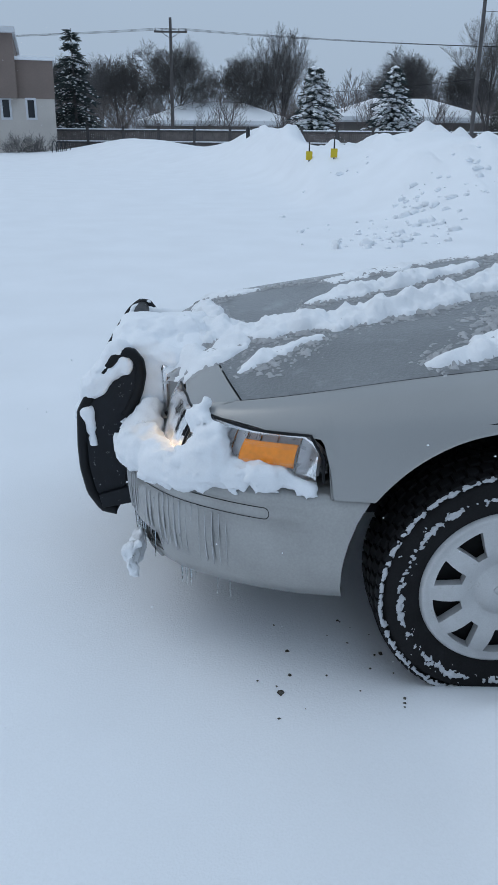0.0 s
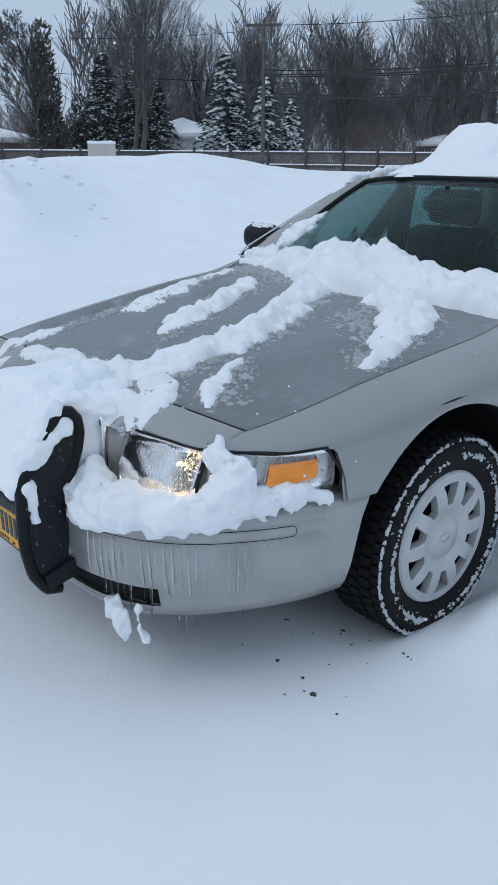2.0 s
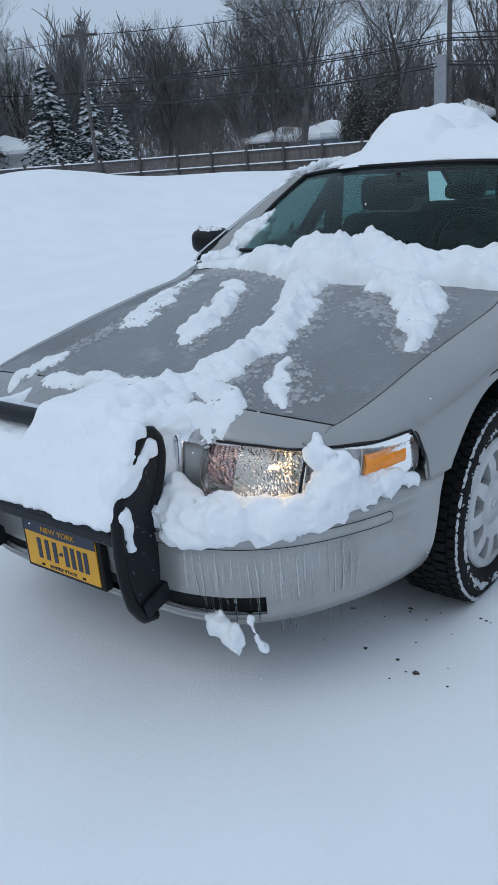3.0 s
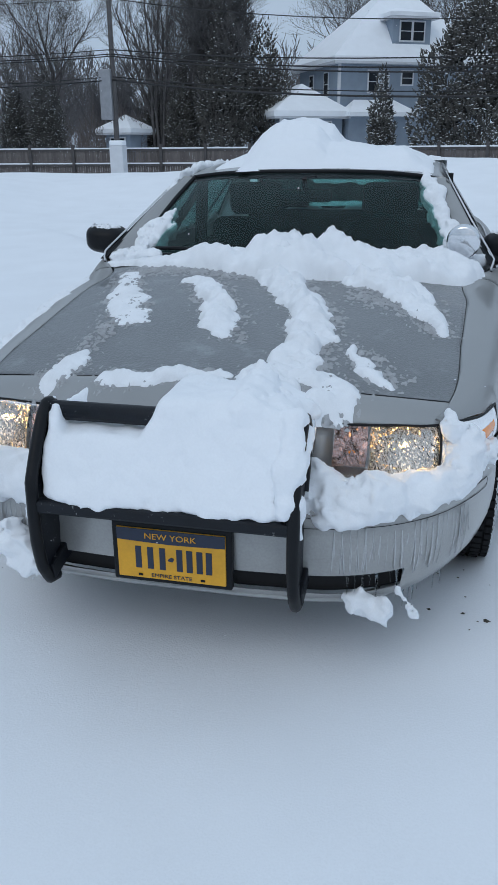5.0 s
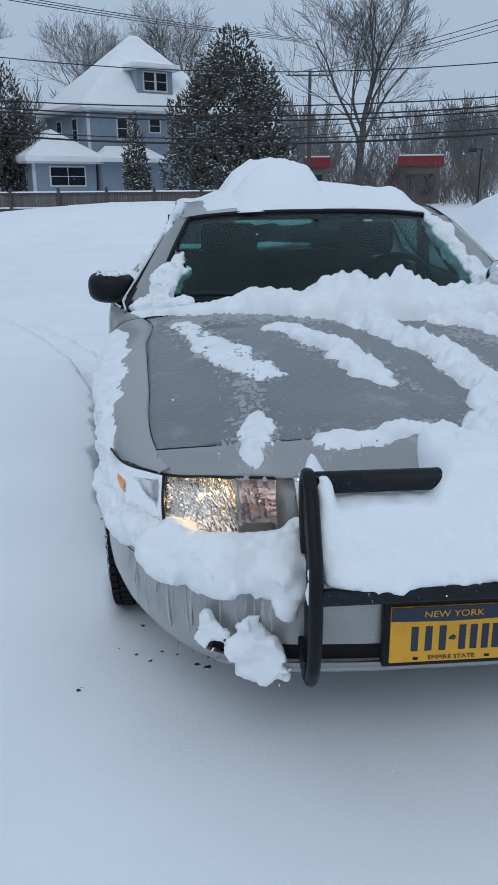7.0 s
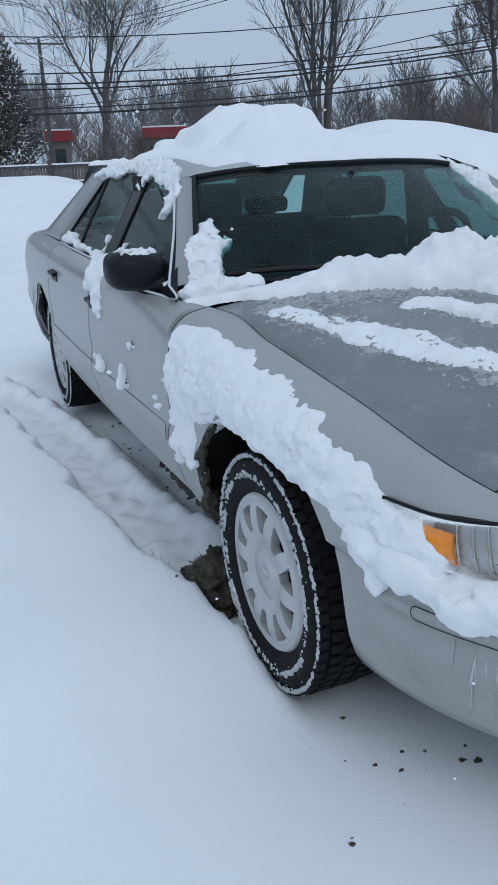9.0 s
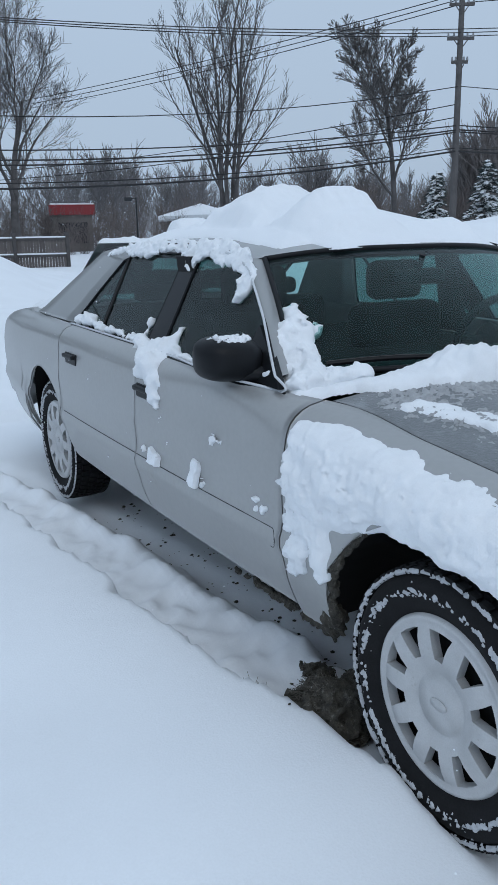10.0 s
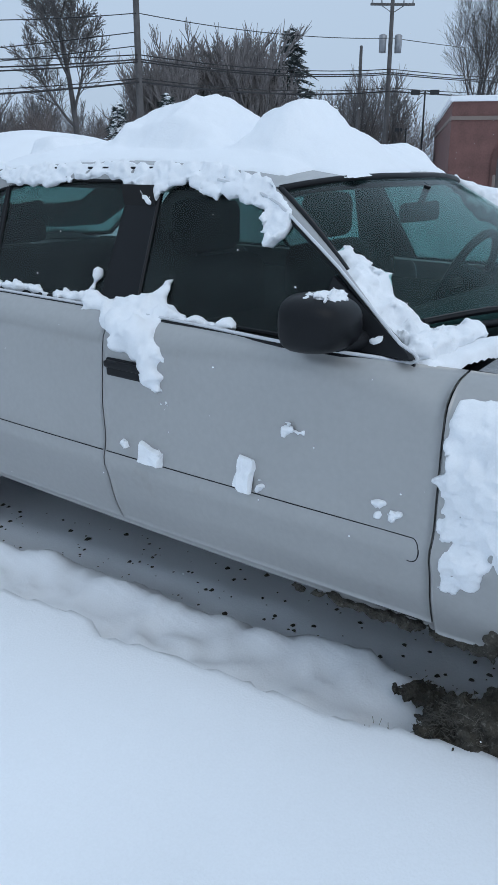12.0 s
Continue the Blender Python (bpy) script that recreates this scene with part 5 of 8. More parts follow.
snow_sheet("snow_on_hood", HOOD_SNOW, deck, -0.76, 0.76, -0.86, 0.60, 0.006, "streaks of wind-blown snow lying on the hood", 11, 0.032, 0.60, power=0.62)
# thin wind-blown dusting round the streaks
DUST = [[(x + dx, y, r * 1.28, 0.0040) for x, y, r, h in line] for line, dx in zip(HOOD_SNOW, (0, 0, 0.02, 0.03, 0, 0.02, 0, 0))]
DUST += [[(-0.44, -0.30, 0.05, 0.0034), (-0.44, -0.60, 0.03, 0.0034)], [(0.38, 0.10, 0.07, 0.0036), (0.52, 0.02, 0.08, 0.0036)], [(-0.62, 0.45, 0.09, 0.004), (-0.3, 0.40, 0.10, 0.004), (0.0, 0.30, 0.1, 0.004)], [(0.44, -0.50, 0.06, 0.0032), (0.55, -0.60, 0.05, 0.0032)]]
snow_sheet("snow_dusting_on_hood", DUST, deck, -0.76, 0.76, -0.86, 0.60, 0.006, "thin ragged dusting of frozen snow on the hood", 15, 0.06, 2.0, power=0.9, fine=130.0, material=DUSTING)
COWL_SNOW = [
    [(-0.80, 0.66, 0.05, 0.02), (-0.62, 0.58, 0.05, 0.025), (-0.45, 0.54, 0.07, 0.04), (-0.28, 0.50, 0.11, 0.085), (-0.16, 0.47, 0.12, 0.07), (-0.03, 0.44, 0.16, 0.11), (0.07, 0.40, 0.15, 0.15), (0.20, 0.43, 0.15, 0.12), (0.33, 0.47, 0.14, 0.085), (0.50, 0.50, 0.15, 0.085), (0.64, 0.56, 0.13, 0.08), (0.77, 0.66, 0.08, 0.07)],
    [(0.07, 0.48, 0.12, 0.12), (-0.05, 0.52, 0.1, 0.08)],
    [(0.45, 0.60, 0.08, 0.05), (0.62, 0.68, 0.08, 0.06)],
]
snow_sheet("snow_on_cowl", COWL_SNOW, deck, -0.88, 0.86, 0.22, 0.92, 0.0075, "lumpy heap of snow against the windscreen's foot", 23, 0.035, 0.40, fine=14.0)


def roof_top(x, y):
    return roof_z(np.clip(x, -0.65, 0.65), np.clip(y, 1.15, 2.78))


def roof_drift(step=0.009):
    """Snow on the roof: a layer, with two broken slabs standing on it."""
    xs, ys = np.arange(-0.62, 0.62, step), np.arange(1.16, 2.80, step)
    X, Y = np.meshgrid(xs, ys, indexing="ij")
    WX, WY = X + 0.014 * fbm(X * 6, Y * 6, 1.3, 4, 37), Y + 0.014 * fbm(X * 6, Y * 6, 7.7, 4, 77)
    right = np.interp(WY, [1.1, 1.35, 1.9, 2.2, 2.8], [-0.46, -0.50, -0.51, -0.55, -0.58])
    fore = 1.205 + 0.10 * sstep(0.05, -0.35, WX) + 0.10 * sstep(0.30, 0.60, WX)
    inside = np.minimum(np.minimum(WX - right, 0.59 - WX), np.minimum(WY - fore, 2.77 - WY))
    layer = (0.044 + 0.014 * fbm(X * 4, Y * 4, 0.3, 3, 5)) * np.clip(inside / 0.16, 0, 1) ** 0.75
    across_rear = np.interp(WX, [-0.41, -0.36, -0.24, -0.06, 0.03, 0.08, 0.26], [0, 0.55, 1.0, 0.95, 0.70, 0.20, 0])
    across_fore = np.interp(WX, [-0.37, -0.32, -0.22, -0.06, 0.02, 0.07, 0.22, 0.34], [0, 0.40, 1.0, 1.0, 0.76, 0.26, 0.16, 0])
    rear = np.interp(WY, [1.635, 1.665, 1.70, 1.86, 1.885, 2.09, 2.14, 2.34], [0, 0.018, 0.072, 0.150, 0.140, 0.100, 0.026, 0])
    fore_ = np.interp(WY, [1.17, 1.26, 1.33, 1.385, 1.445, 1.47, 1.59, 1.615, 1.635], [0, 0.040, 0.066, 0.070, 0.140, 0.142, 0.082, 0.020, 0])
    T = layer + across_rear * rear + across_fore * fore_
    T = T + np.interp(WX, [-0.35, -0.32, -0.17, -0.14], [0, 1, 1, 0]) * np.interp(WY, [2.48, 2.52, 2.63, 2.66], [0, 0.042, 0.050, 0])
    T = T + np.interp(WX, [0.30, 0.40, 0.46, 0.52], [0, 1, 1, 0]) * np.interp(WY, [1.30, 1.36, 1.44, 1.60], [0, 0.030, 0.030, 0])
    T = T + np.minimum(T, 0.05) * (0.10 * fbm(X * 14, Y * 14, 2.0, 3, 12) + 0.05 * fbm(X * 50, Y * 50, 2.0, 2, 13))
    on = T > 0.003
    f = grid_faces(len(xs), len(ys))
    f = f[on.ravel()[f].any(1)]
    used = np.unique(f)
    index = -np.ones(X.size, int)
    index[used] = np.arange(len(used))
    P = np.stack([X, Y, roof_top(X, Y) + np.where(on, T, -0.004)], -1).reshape(-1, 3)[used]
    ob = part("snow_on_roof", (P, index[f]), SNOW, None, "deep snow with two broken slabs standing on the roof", smooth=True)
    return tagged(ob, category="snow", kind="stuff")


roof_drift()


def trunk_top(x, y):
    return curve_at(SEAM_Z, np.clip(y, 3.2, 4.2)) + 0.035 * (1 - (np.abs(x) / 0.8) ** 2)


snow_sheet("snow_on_trunk", [[(-0.5, 3.45, 0.28, 0.04), (-0.4, 3.95, 0.3, 0.05)], [(0.3, 3.5, 0.35, 0.05), (0.3, 3.95, 0.3, 0.05)]], trunk_top, -0.76, 0.76, 3.32, 4.18, 0.015, "thin layer of snow on the trunk lid", 41, 0.03, 0.2)


snow_sheet("snow_on_rear_window", [[(-0.50, 2.84, 0.24, 0.05), (-0.52, 3.28, 0.26, 0.06)], [(0.52, 2.84, 0.24, 0.05), (0.54, 3.28, 0.24, 0.06)], [(-0.4, 3.22, 0.12, 0.05), (0.4, 3.22, 0.12, 0.05)]],
           lambda x, y: 1.315 - (y - 2.775) * 0.525 + 0.02, -0.66, 0.66, 2.78, 3.36, 0.014, "snow lying over the sides of the rear window", 43, 0.03, 0.2)


def slab(X, Y, Z):
    """Snow packed between the guard's uprights."""
    front = (Y + 1.108 + 0.012 * vnoise(X * 7, Z * 7, 2.0, 5)) * -0.915 + (Z - 0.55) * 0.403
    wave = 0.02 * vnoise(Y * 14, Z * 14, 0.7, 3)
    notch = sstep(-0.325, -0.265, X + wave) * sstep(-0.015, -0.065, X + wave)
    roofed = 0.822 - 0.03 * sstep(0.20, 0.34, X) + 0.015 * fbm(X * 8, Y * 8, 0.5, 3, 8) - 0.05 * sstep(-0.28, -0.34, X)
    top = Z - (roofed * (1 - notch) + 0.728 * notch)
    sides = np.abs(X) - 0.336
    low = 0.545 - Z
    back = Y + 0.72
    k = 0.016
    d = k * np.log(sum(np.exp(np.clip(v_, -0.6, 0.6) / k) for v_ in (front, top, sides, low, back)))
    d = d + 0.006 * fbm(X * 26, Y * 26, Z * 26, 4, 61)
    crust = capsule_field([((0.326, -1.098, 0.585), (0.326, -1.058, 0.68), 0.020, 0.030), ((0.326, -1.058, 0.68), (0.326, -0.985, 0.785), 0.030, 0.030),
                           ((0.352, -1.075, 0.60), (0.352, -1.065, 0.50), 0.014, 0.010), ((0.352, -1.02, 0.70), (0.352, -0.96, 0.745), 0.016, 0.020), ((0.352, -1.075, 0.40), (0.352, -1.05, 0.33), 0.010, 0.012),
                           ((-0.352, -1.08, 0.60), (-0.350, -1.07, 0.52), 0.010, 0.008), ((-0.338, -0.97, 0.785), (-0.340, -0.94, 0.78), 0.012, 0.012),
                           ((0.20, -0.96, 0.785), (0.20, -0.78, 0.80), 0.055, 0.055), ((0.27, -0.92, 0.77), (0.33, -0.82, 0.755), 0.05, 0.035), ((0.03, -0.95, 0.775), (0.06, -0.80, 0.795), 0.045, 0.035)])(X, Y, Z, 0.012) + 0.008 * fbm(X * 44, Y * 44, Z * 44, 3, 77)
    return np.minimum(d, crust)


ob = part("snow_in_grille_guard", surface_nets(slab, (-0.40, -1.16, 0.50), (0.44, -0.70, 0.92), 0.008), SNOW, None, "thick slab of smooth snow packed into the guard", smooth=True)
tagged(ob, category="snow", kind="stuff")

snow_lump("snow_on_bumper", [
    ((0.37, -0.925, 0.555), (0.53, -0.905, 0.560), 0.056, 0.054), ((0.53, -0.905, 0.560), (0.66, -0.845, 0.570), 0.054, 0.048), ((0.66, -0.845, 0.570), (0.74, -0.755, 0.588), 0.048, 0.046),
    ((0.735, -0.742, 0.61), (0.750, -0.712, 0.668), 0.060, 0.044), ((0.75, -0.70, 0.60), (0.800, -0.60, 0.597), 0.050, 0.034), ((0.800, -0.60, 0.595), (0.838, -0.49, 0.575), 0.034, 0.012),
    ((0.385, -0.905, 0.585), (0.362, -0.89, 0.62), 0.040, 0.022), ((0.695, -0.755, 0.715), (0.70, -0.735, 0.745), 0.024, 0.020), ((0.40, -0.965, 0.525), (0.52, -0.945, 0.520), 0.026, 0.014)],
    (0.30, -1.06, 0.46), (0.90, -0.44, 0.79), 0.007, "clumped snow caked on the bumper and corner lamp", 51, 0.016, 0.014, fine=24.0)
snow_lump("snow_on_bumper", [
    ((-0.37, -0.935, 0.545), (-0.55, -0.905, 0.550), 0.064, 0.060), ((-0.55, -0.905, 0.550), (-0.68, -0.825, 0.560), 0.060, 0.052), ((-0.68, -0.825, 0.560), (-0.775, -0.69, 0.575), 0.052, 0.042),
    ((-0.785, -0.68, 0.565), (-0.83, -0.56, 0.585), 0.038, 0.030), ((-0.83, -0.56, 0.585), (-0.862, -0.44, 0.62), 0.030, 0.03), ((-0.40, -0.98, 0.50), (-0.385, -0.99, 0.44), 0.034, 0.016),
    ((-0.52, -0.955, 0.520), (-0.66, -0.87, 0.515), 0.026, 0.020), ((-0.66, -0.87, 0.512), (-0.72, -0.80, 0.525), 0.016, 0.010), ((-0.38, -0.905, 0.585), (-0.362, -0.89, 0.615), 0.042, 0.022)],
    (-0.94, -1.08, 0.40), (-0.30, -0.38, 0.80), 0.007, "thick soft snow heaped along the bumper", 57, 0.013, 0.020, fine=20.0)


def on_flank(y, z, proud, r):
    sec = side_section(y, 120)
    return (-(float(np.interp(-z, -sec[:, 1], sec[:, 0])) - r + proud), y, z)


bars = []
for line in ([(0.54, 0.825, 0.05), (0.42, 0.805, 0.07), (0.20, 0.775, 0.078), (0.0, 0.745, 0.078), (-0.2, 0.705, 0.075), (-0.38, 0.67, 0.068), (-0.52, 0.645, 0.055), (-0.60, 0.625, 0.045)], [(0.40, 0.75, 0.07), (0.15, 0.74, 0.06), (-0.1, 0.71, 0.05)],
             [(0.56, 0.74, 0.055), (0.47, 0.67, 0.11), (0.34, 0.70, 0.085), (0.26, 0.72, 0.06)], [(0.54, 0.60, 0.06), (0.50, 0.52, 0.045), (0.53, 0.45, 0.018)], [(0.40, 0.60, 0.05), (0.385, 0.50, 0.022)],
             [(-0.42, 0.66, 0.05), (-0.45, 0.58, 0.035)], [(-0.50, 0.60, 0.045), (-0.50, 0.52, 0.022)]):
    for (ya, za, ra), (yb, zb, rb_) in zip(line[:-1], line[1:]):
        bars.append((on_flank(ya, za, 0.024, ra), on_flank(yb, zb, 0.024, rb_), ra, rb_))
FLANK_Y, FLANK_Z = np.linspace(-0.70, 0.64, 60), np.linspace(0.38, 0.98, 60)
FLANK_X = np.array([np.interp(-FLANK_Z, -sec[:, 1], sec[:, 0]) for sec in (side_section(y, 120) for y in FLANK_Y)])


def plaster(X, Y, Z):
    """Holds the fender's snow to a rough, ridged layer on the panel."""
    a, b = np.clip((Y + 0.70) / 1.34, 0, 0.999) * 59, np.clip((Z - 0.38) / 0.60, 0, 0.999) * 59
    i, j = a.astype(int), b.astype(int)
    u_, v_ = a - i, b - j
    fx_ = FLANK_X[i, j] * (1 - u_) * (1 - v_) + FLANK_X[i + 1, j] * u_ * (1 - v_) + FLANK_X[i, j + 1] * (1 - u_) * v_ + FLANK_X[i + 1, j + 1] * u_ * v_
    lower = sstep(0.76, 0.70, Z + 0.10 * Y)
    ridge = fbm(Y * 9, Z * 34 + Y * 8, 0.0, 4, 19, 0.6)
    fine_ = fbm(X * 50, Y * 50, Z * 50, 3, 29, 0.6)
    thin = sstep(0.40, 0.57, Y) * 0.014
    layer = -X - fx_ - 0.036 + 0.012 * lower + thin + 0.009 * ridge + 0.009 * fine_
    return np.maximum(layer, Y - 0.565 + 0.020 * fbm(Y * 20, Z * 20, 3.0, 3, 31))


snow_lump("snow_on_fender", bars, (-1.02, -0.68, 0.40), (-0.66, 0.60, 0.96), 0.0068, "rough broken snow plastered on the fender above the wheel", 71, 0.011, 0.014, fine=26.0, cut=plaster)


def ws_point(x, t, off=0.0):
    k = x / (0.748 - 0.163 * t)
    a, b = np.array(ws_low(k)), np.array(ws_top(k))
    return tuple(a + (b - a) * t + np.array((0, -0.6, 0.8)) * off)


def side_point(y, z, off=0.0):
    return (-(belt_x(z) + off), y, z)


def glass_cut(high, seed):
    """Keeps snow flat on the windscreen."""
    return lambda X, Y, Z: Z - deck(X, Y) - high + 0.022 * fbm(X * 26, Y * 26, Z * 26, 4, seed, 0.6)


snow_lump("snow_on_pillar", [(ws_point(-0.73, -0.02), ws_point(-0.71, 0.16), 0.070, 0.070), (ws_point(-0.71, 0.16), ws_point(-0.675, 0.32), 0.066, 0.048), (ws_point(-0.69, 0.26), ws_point(-0.60, 0.33), 0.048, 0.026),
                             (ws_point(-0.655, 0.34), ws_point(-0.635, 0.50), 0.044, 0.022), (side_point(0.78, 0.965), side_point(0.84, 0.99), 0.016, 0.024), (side_point(0.84, 0.99), side_point(0.87, 0.965), 0.022, 0.010), ((-0.80, 0.70, 0.94), (-0.60, 0.665, 0.95), 0.040, 0.034)],
          (-0.94, 0.56, 0.86), (-0.50, 1.20, 1.22), 0.0065, "crumbly snow clinging to the windscreen pillar", 81, 0.014, 0.010, fine=28.0, cut=glass_cut(0.055, 3))
snow_lump("snow_on_pillar", [(ws_point(0.565, 0.97), ws_point(0.60, 0.75), 0.030, 0.046), (ws_point(0.60, 0.75), ws_point(0.64, 0.50), 0.046, 0.040), (ws_point(0.64, 0.50), ws_point(0.69, 0.30), 0.036, 0.05), (ws_point(0.69, 0.30), ws_point(0.73, 0.10), 0.05, 0.06), (ws_point(0.73, 0.10), (0.80, 0.80, 0.95), 0.06, 0.06), ((0.62, 0.70, 0.97), (0.78, 0.80, 0.96), 0.05, 0.06)],
          (0.48, 0.58, 0.86), (0.94, 1.34, 1.36), 0.0075, "crumbly snow clinging to the windscreen pillar", 83, 0.015, 0.012, fine=26.0, cut=glass_cut(0.075, 5))
def window_cut(X, Y, Z):
    """Keeps snow flat on the side windows' plane."""
    return -X - (0.868 - 0.655 * (Z - 0.945)) - 0.020 + 0.014 * fbm(X * 30, Y * 30, Z * 30, 4, 17, 0.6)


rail_bars = []
for line in ([(2.62, 1.285, 0.016), (2.2, 1.318, 0.026), (1.80, 1.324, 0.028), (1.46, 1.320, 0.026), (1.30, 1.286, 0.028), (1.20, 1.248, 0.024)], [(1.76, 1.300, 0.024), (1.68, 1.288, 0.034), (1.64, 1.245, 0.020)], [(1.66, 1.295, 0.026), (1.55, 1.288, 0.018)],
             [(1.50, 1.288, 0.022), (1.42, 1.268, 0.016)], [(1.36, 1.275, 0.022), (1.24, 1.245, 0.020)], [(1.21, 1.238, 0.028), (1.165, 1.195, 0.034), (1.18, 1.150, 0.018)], [(2.36, 1.28, 0.014), (2.05, 1.292, 0.018)]):
    for (ya, za, ra), (yb, zb, rb_) in zip(line[:-1], line[1:]):
        rail_bars.append((side_point(ya, za, 0.010), side_point(yb, zb, 0.010), ra, rb_))
snow_lump("snow_on_roof_rail", rail_bars, (-0.80, 1.08, 1.10), (-0.54, 2.70, 1.39), 0.0065, "crusted snow hanging over the side windows", 91, 0.014, 0.008, fine=26.0, cut=window_cut)
bars = [(side_point(2.58, 0.97), side_point(2.42, 0.985), 0.018, 0.025), (side_point(2.42, 0.985), side_point(2.20, 0.962), 0.02, 0.012), (side_point(2.20, 0.962), side_point(1.72, 0.957), 0.010, 0.016), (side_point(1.76, 0.97), side_point(1.74, 1.03), 0.016, 0.008),
        (side_point(1.70, 0.945, 0.01), side_point(1.45, 0.95, 0.01), 0.026, 0.028), (side_point(1.45, 0.95, 0.01), side_point(1.16, 0.945, 0.01), 0.022, 0.012), (side_point(1.47, 0.97, 0.0), side_point(1.455, 1.03, 0.0), 0.022, 0.006)]
for line in ([(1.58, 0.925, 0.035), (1.46, 0.895, 0.05), (1.40, 0.84, 0.035), (1.375, 0.77, 0.018)], [(1.50, 0.90, 0.05), (1.52, 0.86, 0.025)]):
    for (ya, za, ra), (yb, zb, rb_) in zip(line[:-1], line[1:]):
        bars.append((on_flank(ya, za, 0.022, ra), on_flank(yb, zb, 0.022, rb_), ra, rb_))
snow_lump("snow_on_door", bars, (-1.03, 1.10, 0.72), (-0.80, 2.64, 1.08), 0.0085, "snow stuck along the window ledge and door handle", 97, 0.018, 0.010, fine=24.0)
for y, z, r, seed in ((1.425, 0.590, 0.024, 2), (1.375, 0.592, 0.020, 3), (1.50, 0.592, 0.014, 4), (0.95, 0.745, 0.014, 5), (0.915, 0.742, 0.008, 9), (0.70, 0.615, 0.013, 6), (0.655, 0.60, 0.010, 7), (1.34, 0.735, 0.008, 8), (1.03, 0.575, 0.010, 10), (0.695, 0.590, 0.008, 11)):
    r *= 0.75
    c = on_flank(y, z, 0.005, r * 0.6)
    snow_lump("snow_bit", [(c, (c[0], c[1] + 0.012, c[2] - r * 0.6), r * 0.8, r * 0.7)], (c[0] - 0.05, c[1] - 0.06, c[2] - 0.07), (c[0] + 0.05, c[1] + 0.07, c[2] + 0.06), 0.0045, "small clot of snow stuck to the door panel", 100 + seed, 0.014, 0.008, fine=55.0)
# a broken cube and a wedge of snow on the door
for y, z, w, h, d, tilt, skew in ((1.075, 0.606, 0.048, 0.082, 0.022, 4, 0.0), (1.395, 0.585, 0.075, 0.052, 0.022, 2, 0.7)):
    bm = box(-d / 2, d / 2, -w / 2, w / 2, -h / 2, h / 2)
    bmesh.ops.subdivide_edges(bm, edges=list(bm.edges), cuts=5, use_grid_fill=True)
    for q in bm.verts:
        p = np.array(q.co)
        q.co.z -= skew * h * 0.5 * (0.5 - p[1] / w) * (p[2] / h + 0.5)
        k = 0.004 * fbm(p[0] * 60, p[1] * 60, p[2] * 60, 3, 66)
        q.co.x += float(k) + 0.25 * q.co.z
        q.co.y += float(0.006 * vnoise(p[0] * 50, p[1] * 50, p[2] * 50, 67))
        q.co.z += float(0.006 * vnoise(p[0] * 50, p[1] * 50, p[2] * 50, 68))
    ob = part("snow_bit", bm, CRUST, None, "angular broken piece of snow stuck to the door", smooth=False)
    ob.matrix_basis = pose(*on_flank(y, z, 0.010, 0.0), tilt, 0, 0)
    tagged(ob, category="snow", kind="stuff")

# snow caps on the mirrors
for side in (1, -1):
    snow_lump("snow_on_mirror", [((side * 0.87, 0.890, 1.058), (side * 0.99, 0.890, 1.062), 0.006, 0.006), ((side * 0.88, 0.865, 1.058), (side * 0.98, 0.865, 1.062), 0.006, 0.006), ((side * 0.90, 0.845, 1.050), (side * 0.965, 0.845, 1.053), 0.005, 0.004)],
              (min(side * 0.83, side * 1.08), 0.78, 1.01), (max(side * 0.83, side * 1.08), 0.95, 1.10), 0.005, "thin cap of snow on the door mirror", 120 + side, 0.008, 0.012, fine=90.0)
# chunks hanging under the bumper: broken flat flakes
for bars_, mid, half, seed in (([((0.488, -0.945, 0.262), (0.555, -0.94, 0.256), 0.026, 0.034)], -0.942, 0.020, 1), ([((0.600, -0.93, 0.310), (0.626, -0.93, 0.258), 0.014, 0.016)], -0.93, 0.014, 2),
                               ([((-0.480, -0.985, 0.405), (-0.465, -0.985, 0.335), 0.018, 0.060), ((-0.465, -0.985, 0.335), (-0.395, -0.99, 0.272), 0.060, 0.018), ((-0.50, -0.985, 0.33), (-0.42, -0.99, 0.275), 0.030, 0.020)], -0.985, 0.026, 3),
                               ([((-0.585, -0.93, 0.405), (-0.59, -0.93, 0.355), 0.014, 0.026), ((-0.59, -0.93, 0.355), (-0.54, -0.94, 0.350), 0.022, 0.016)], -0.935, 0.016, 4)):
    pts_ = np.array([q for b_ in bars_ for q in b_[:2]])
    snow_lump("hanging_snow", bars_, pts_.min(0) - 0.09, pts_.max(0) + 0.09, 0.006, "chunk of frozen snow hanging under the bumper", 140 + seed, 0.022, 0.006, fine=26.0,
              cut=lambda X, Y, Z: np.abs(Y - mid + 0.25 * (X - pts_[:, 0].mean())) - half + 0.010 * fbm(X * 20, Y * 20, Z * 20, 3, 7 + seed))

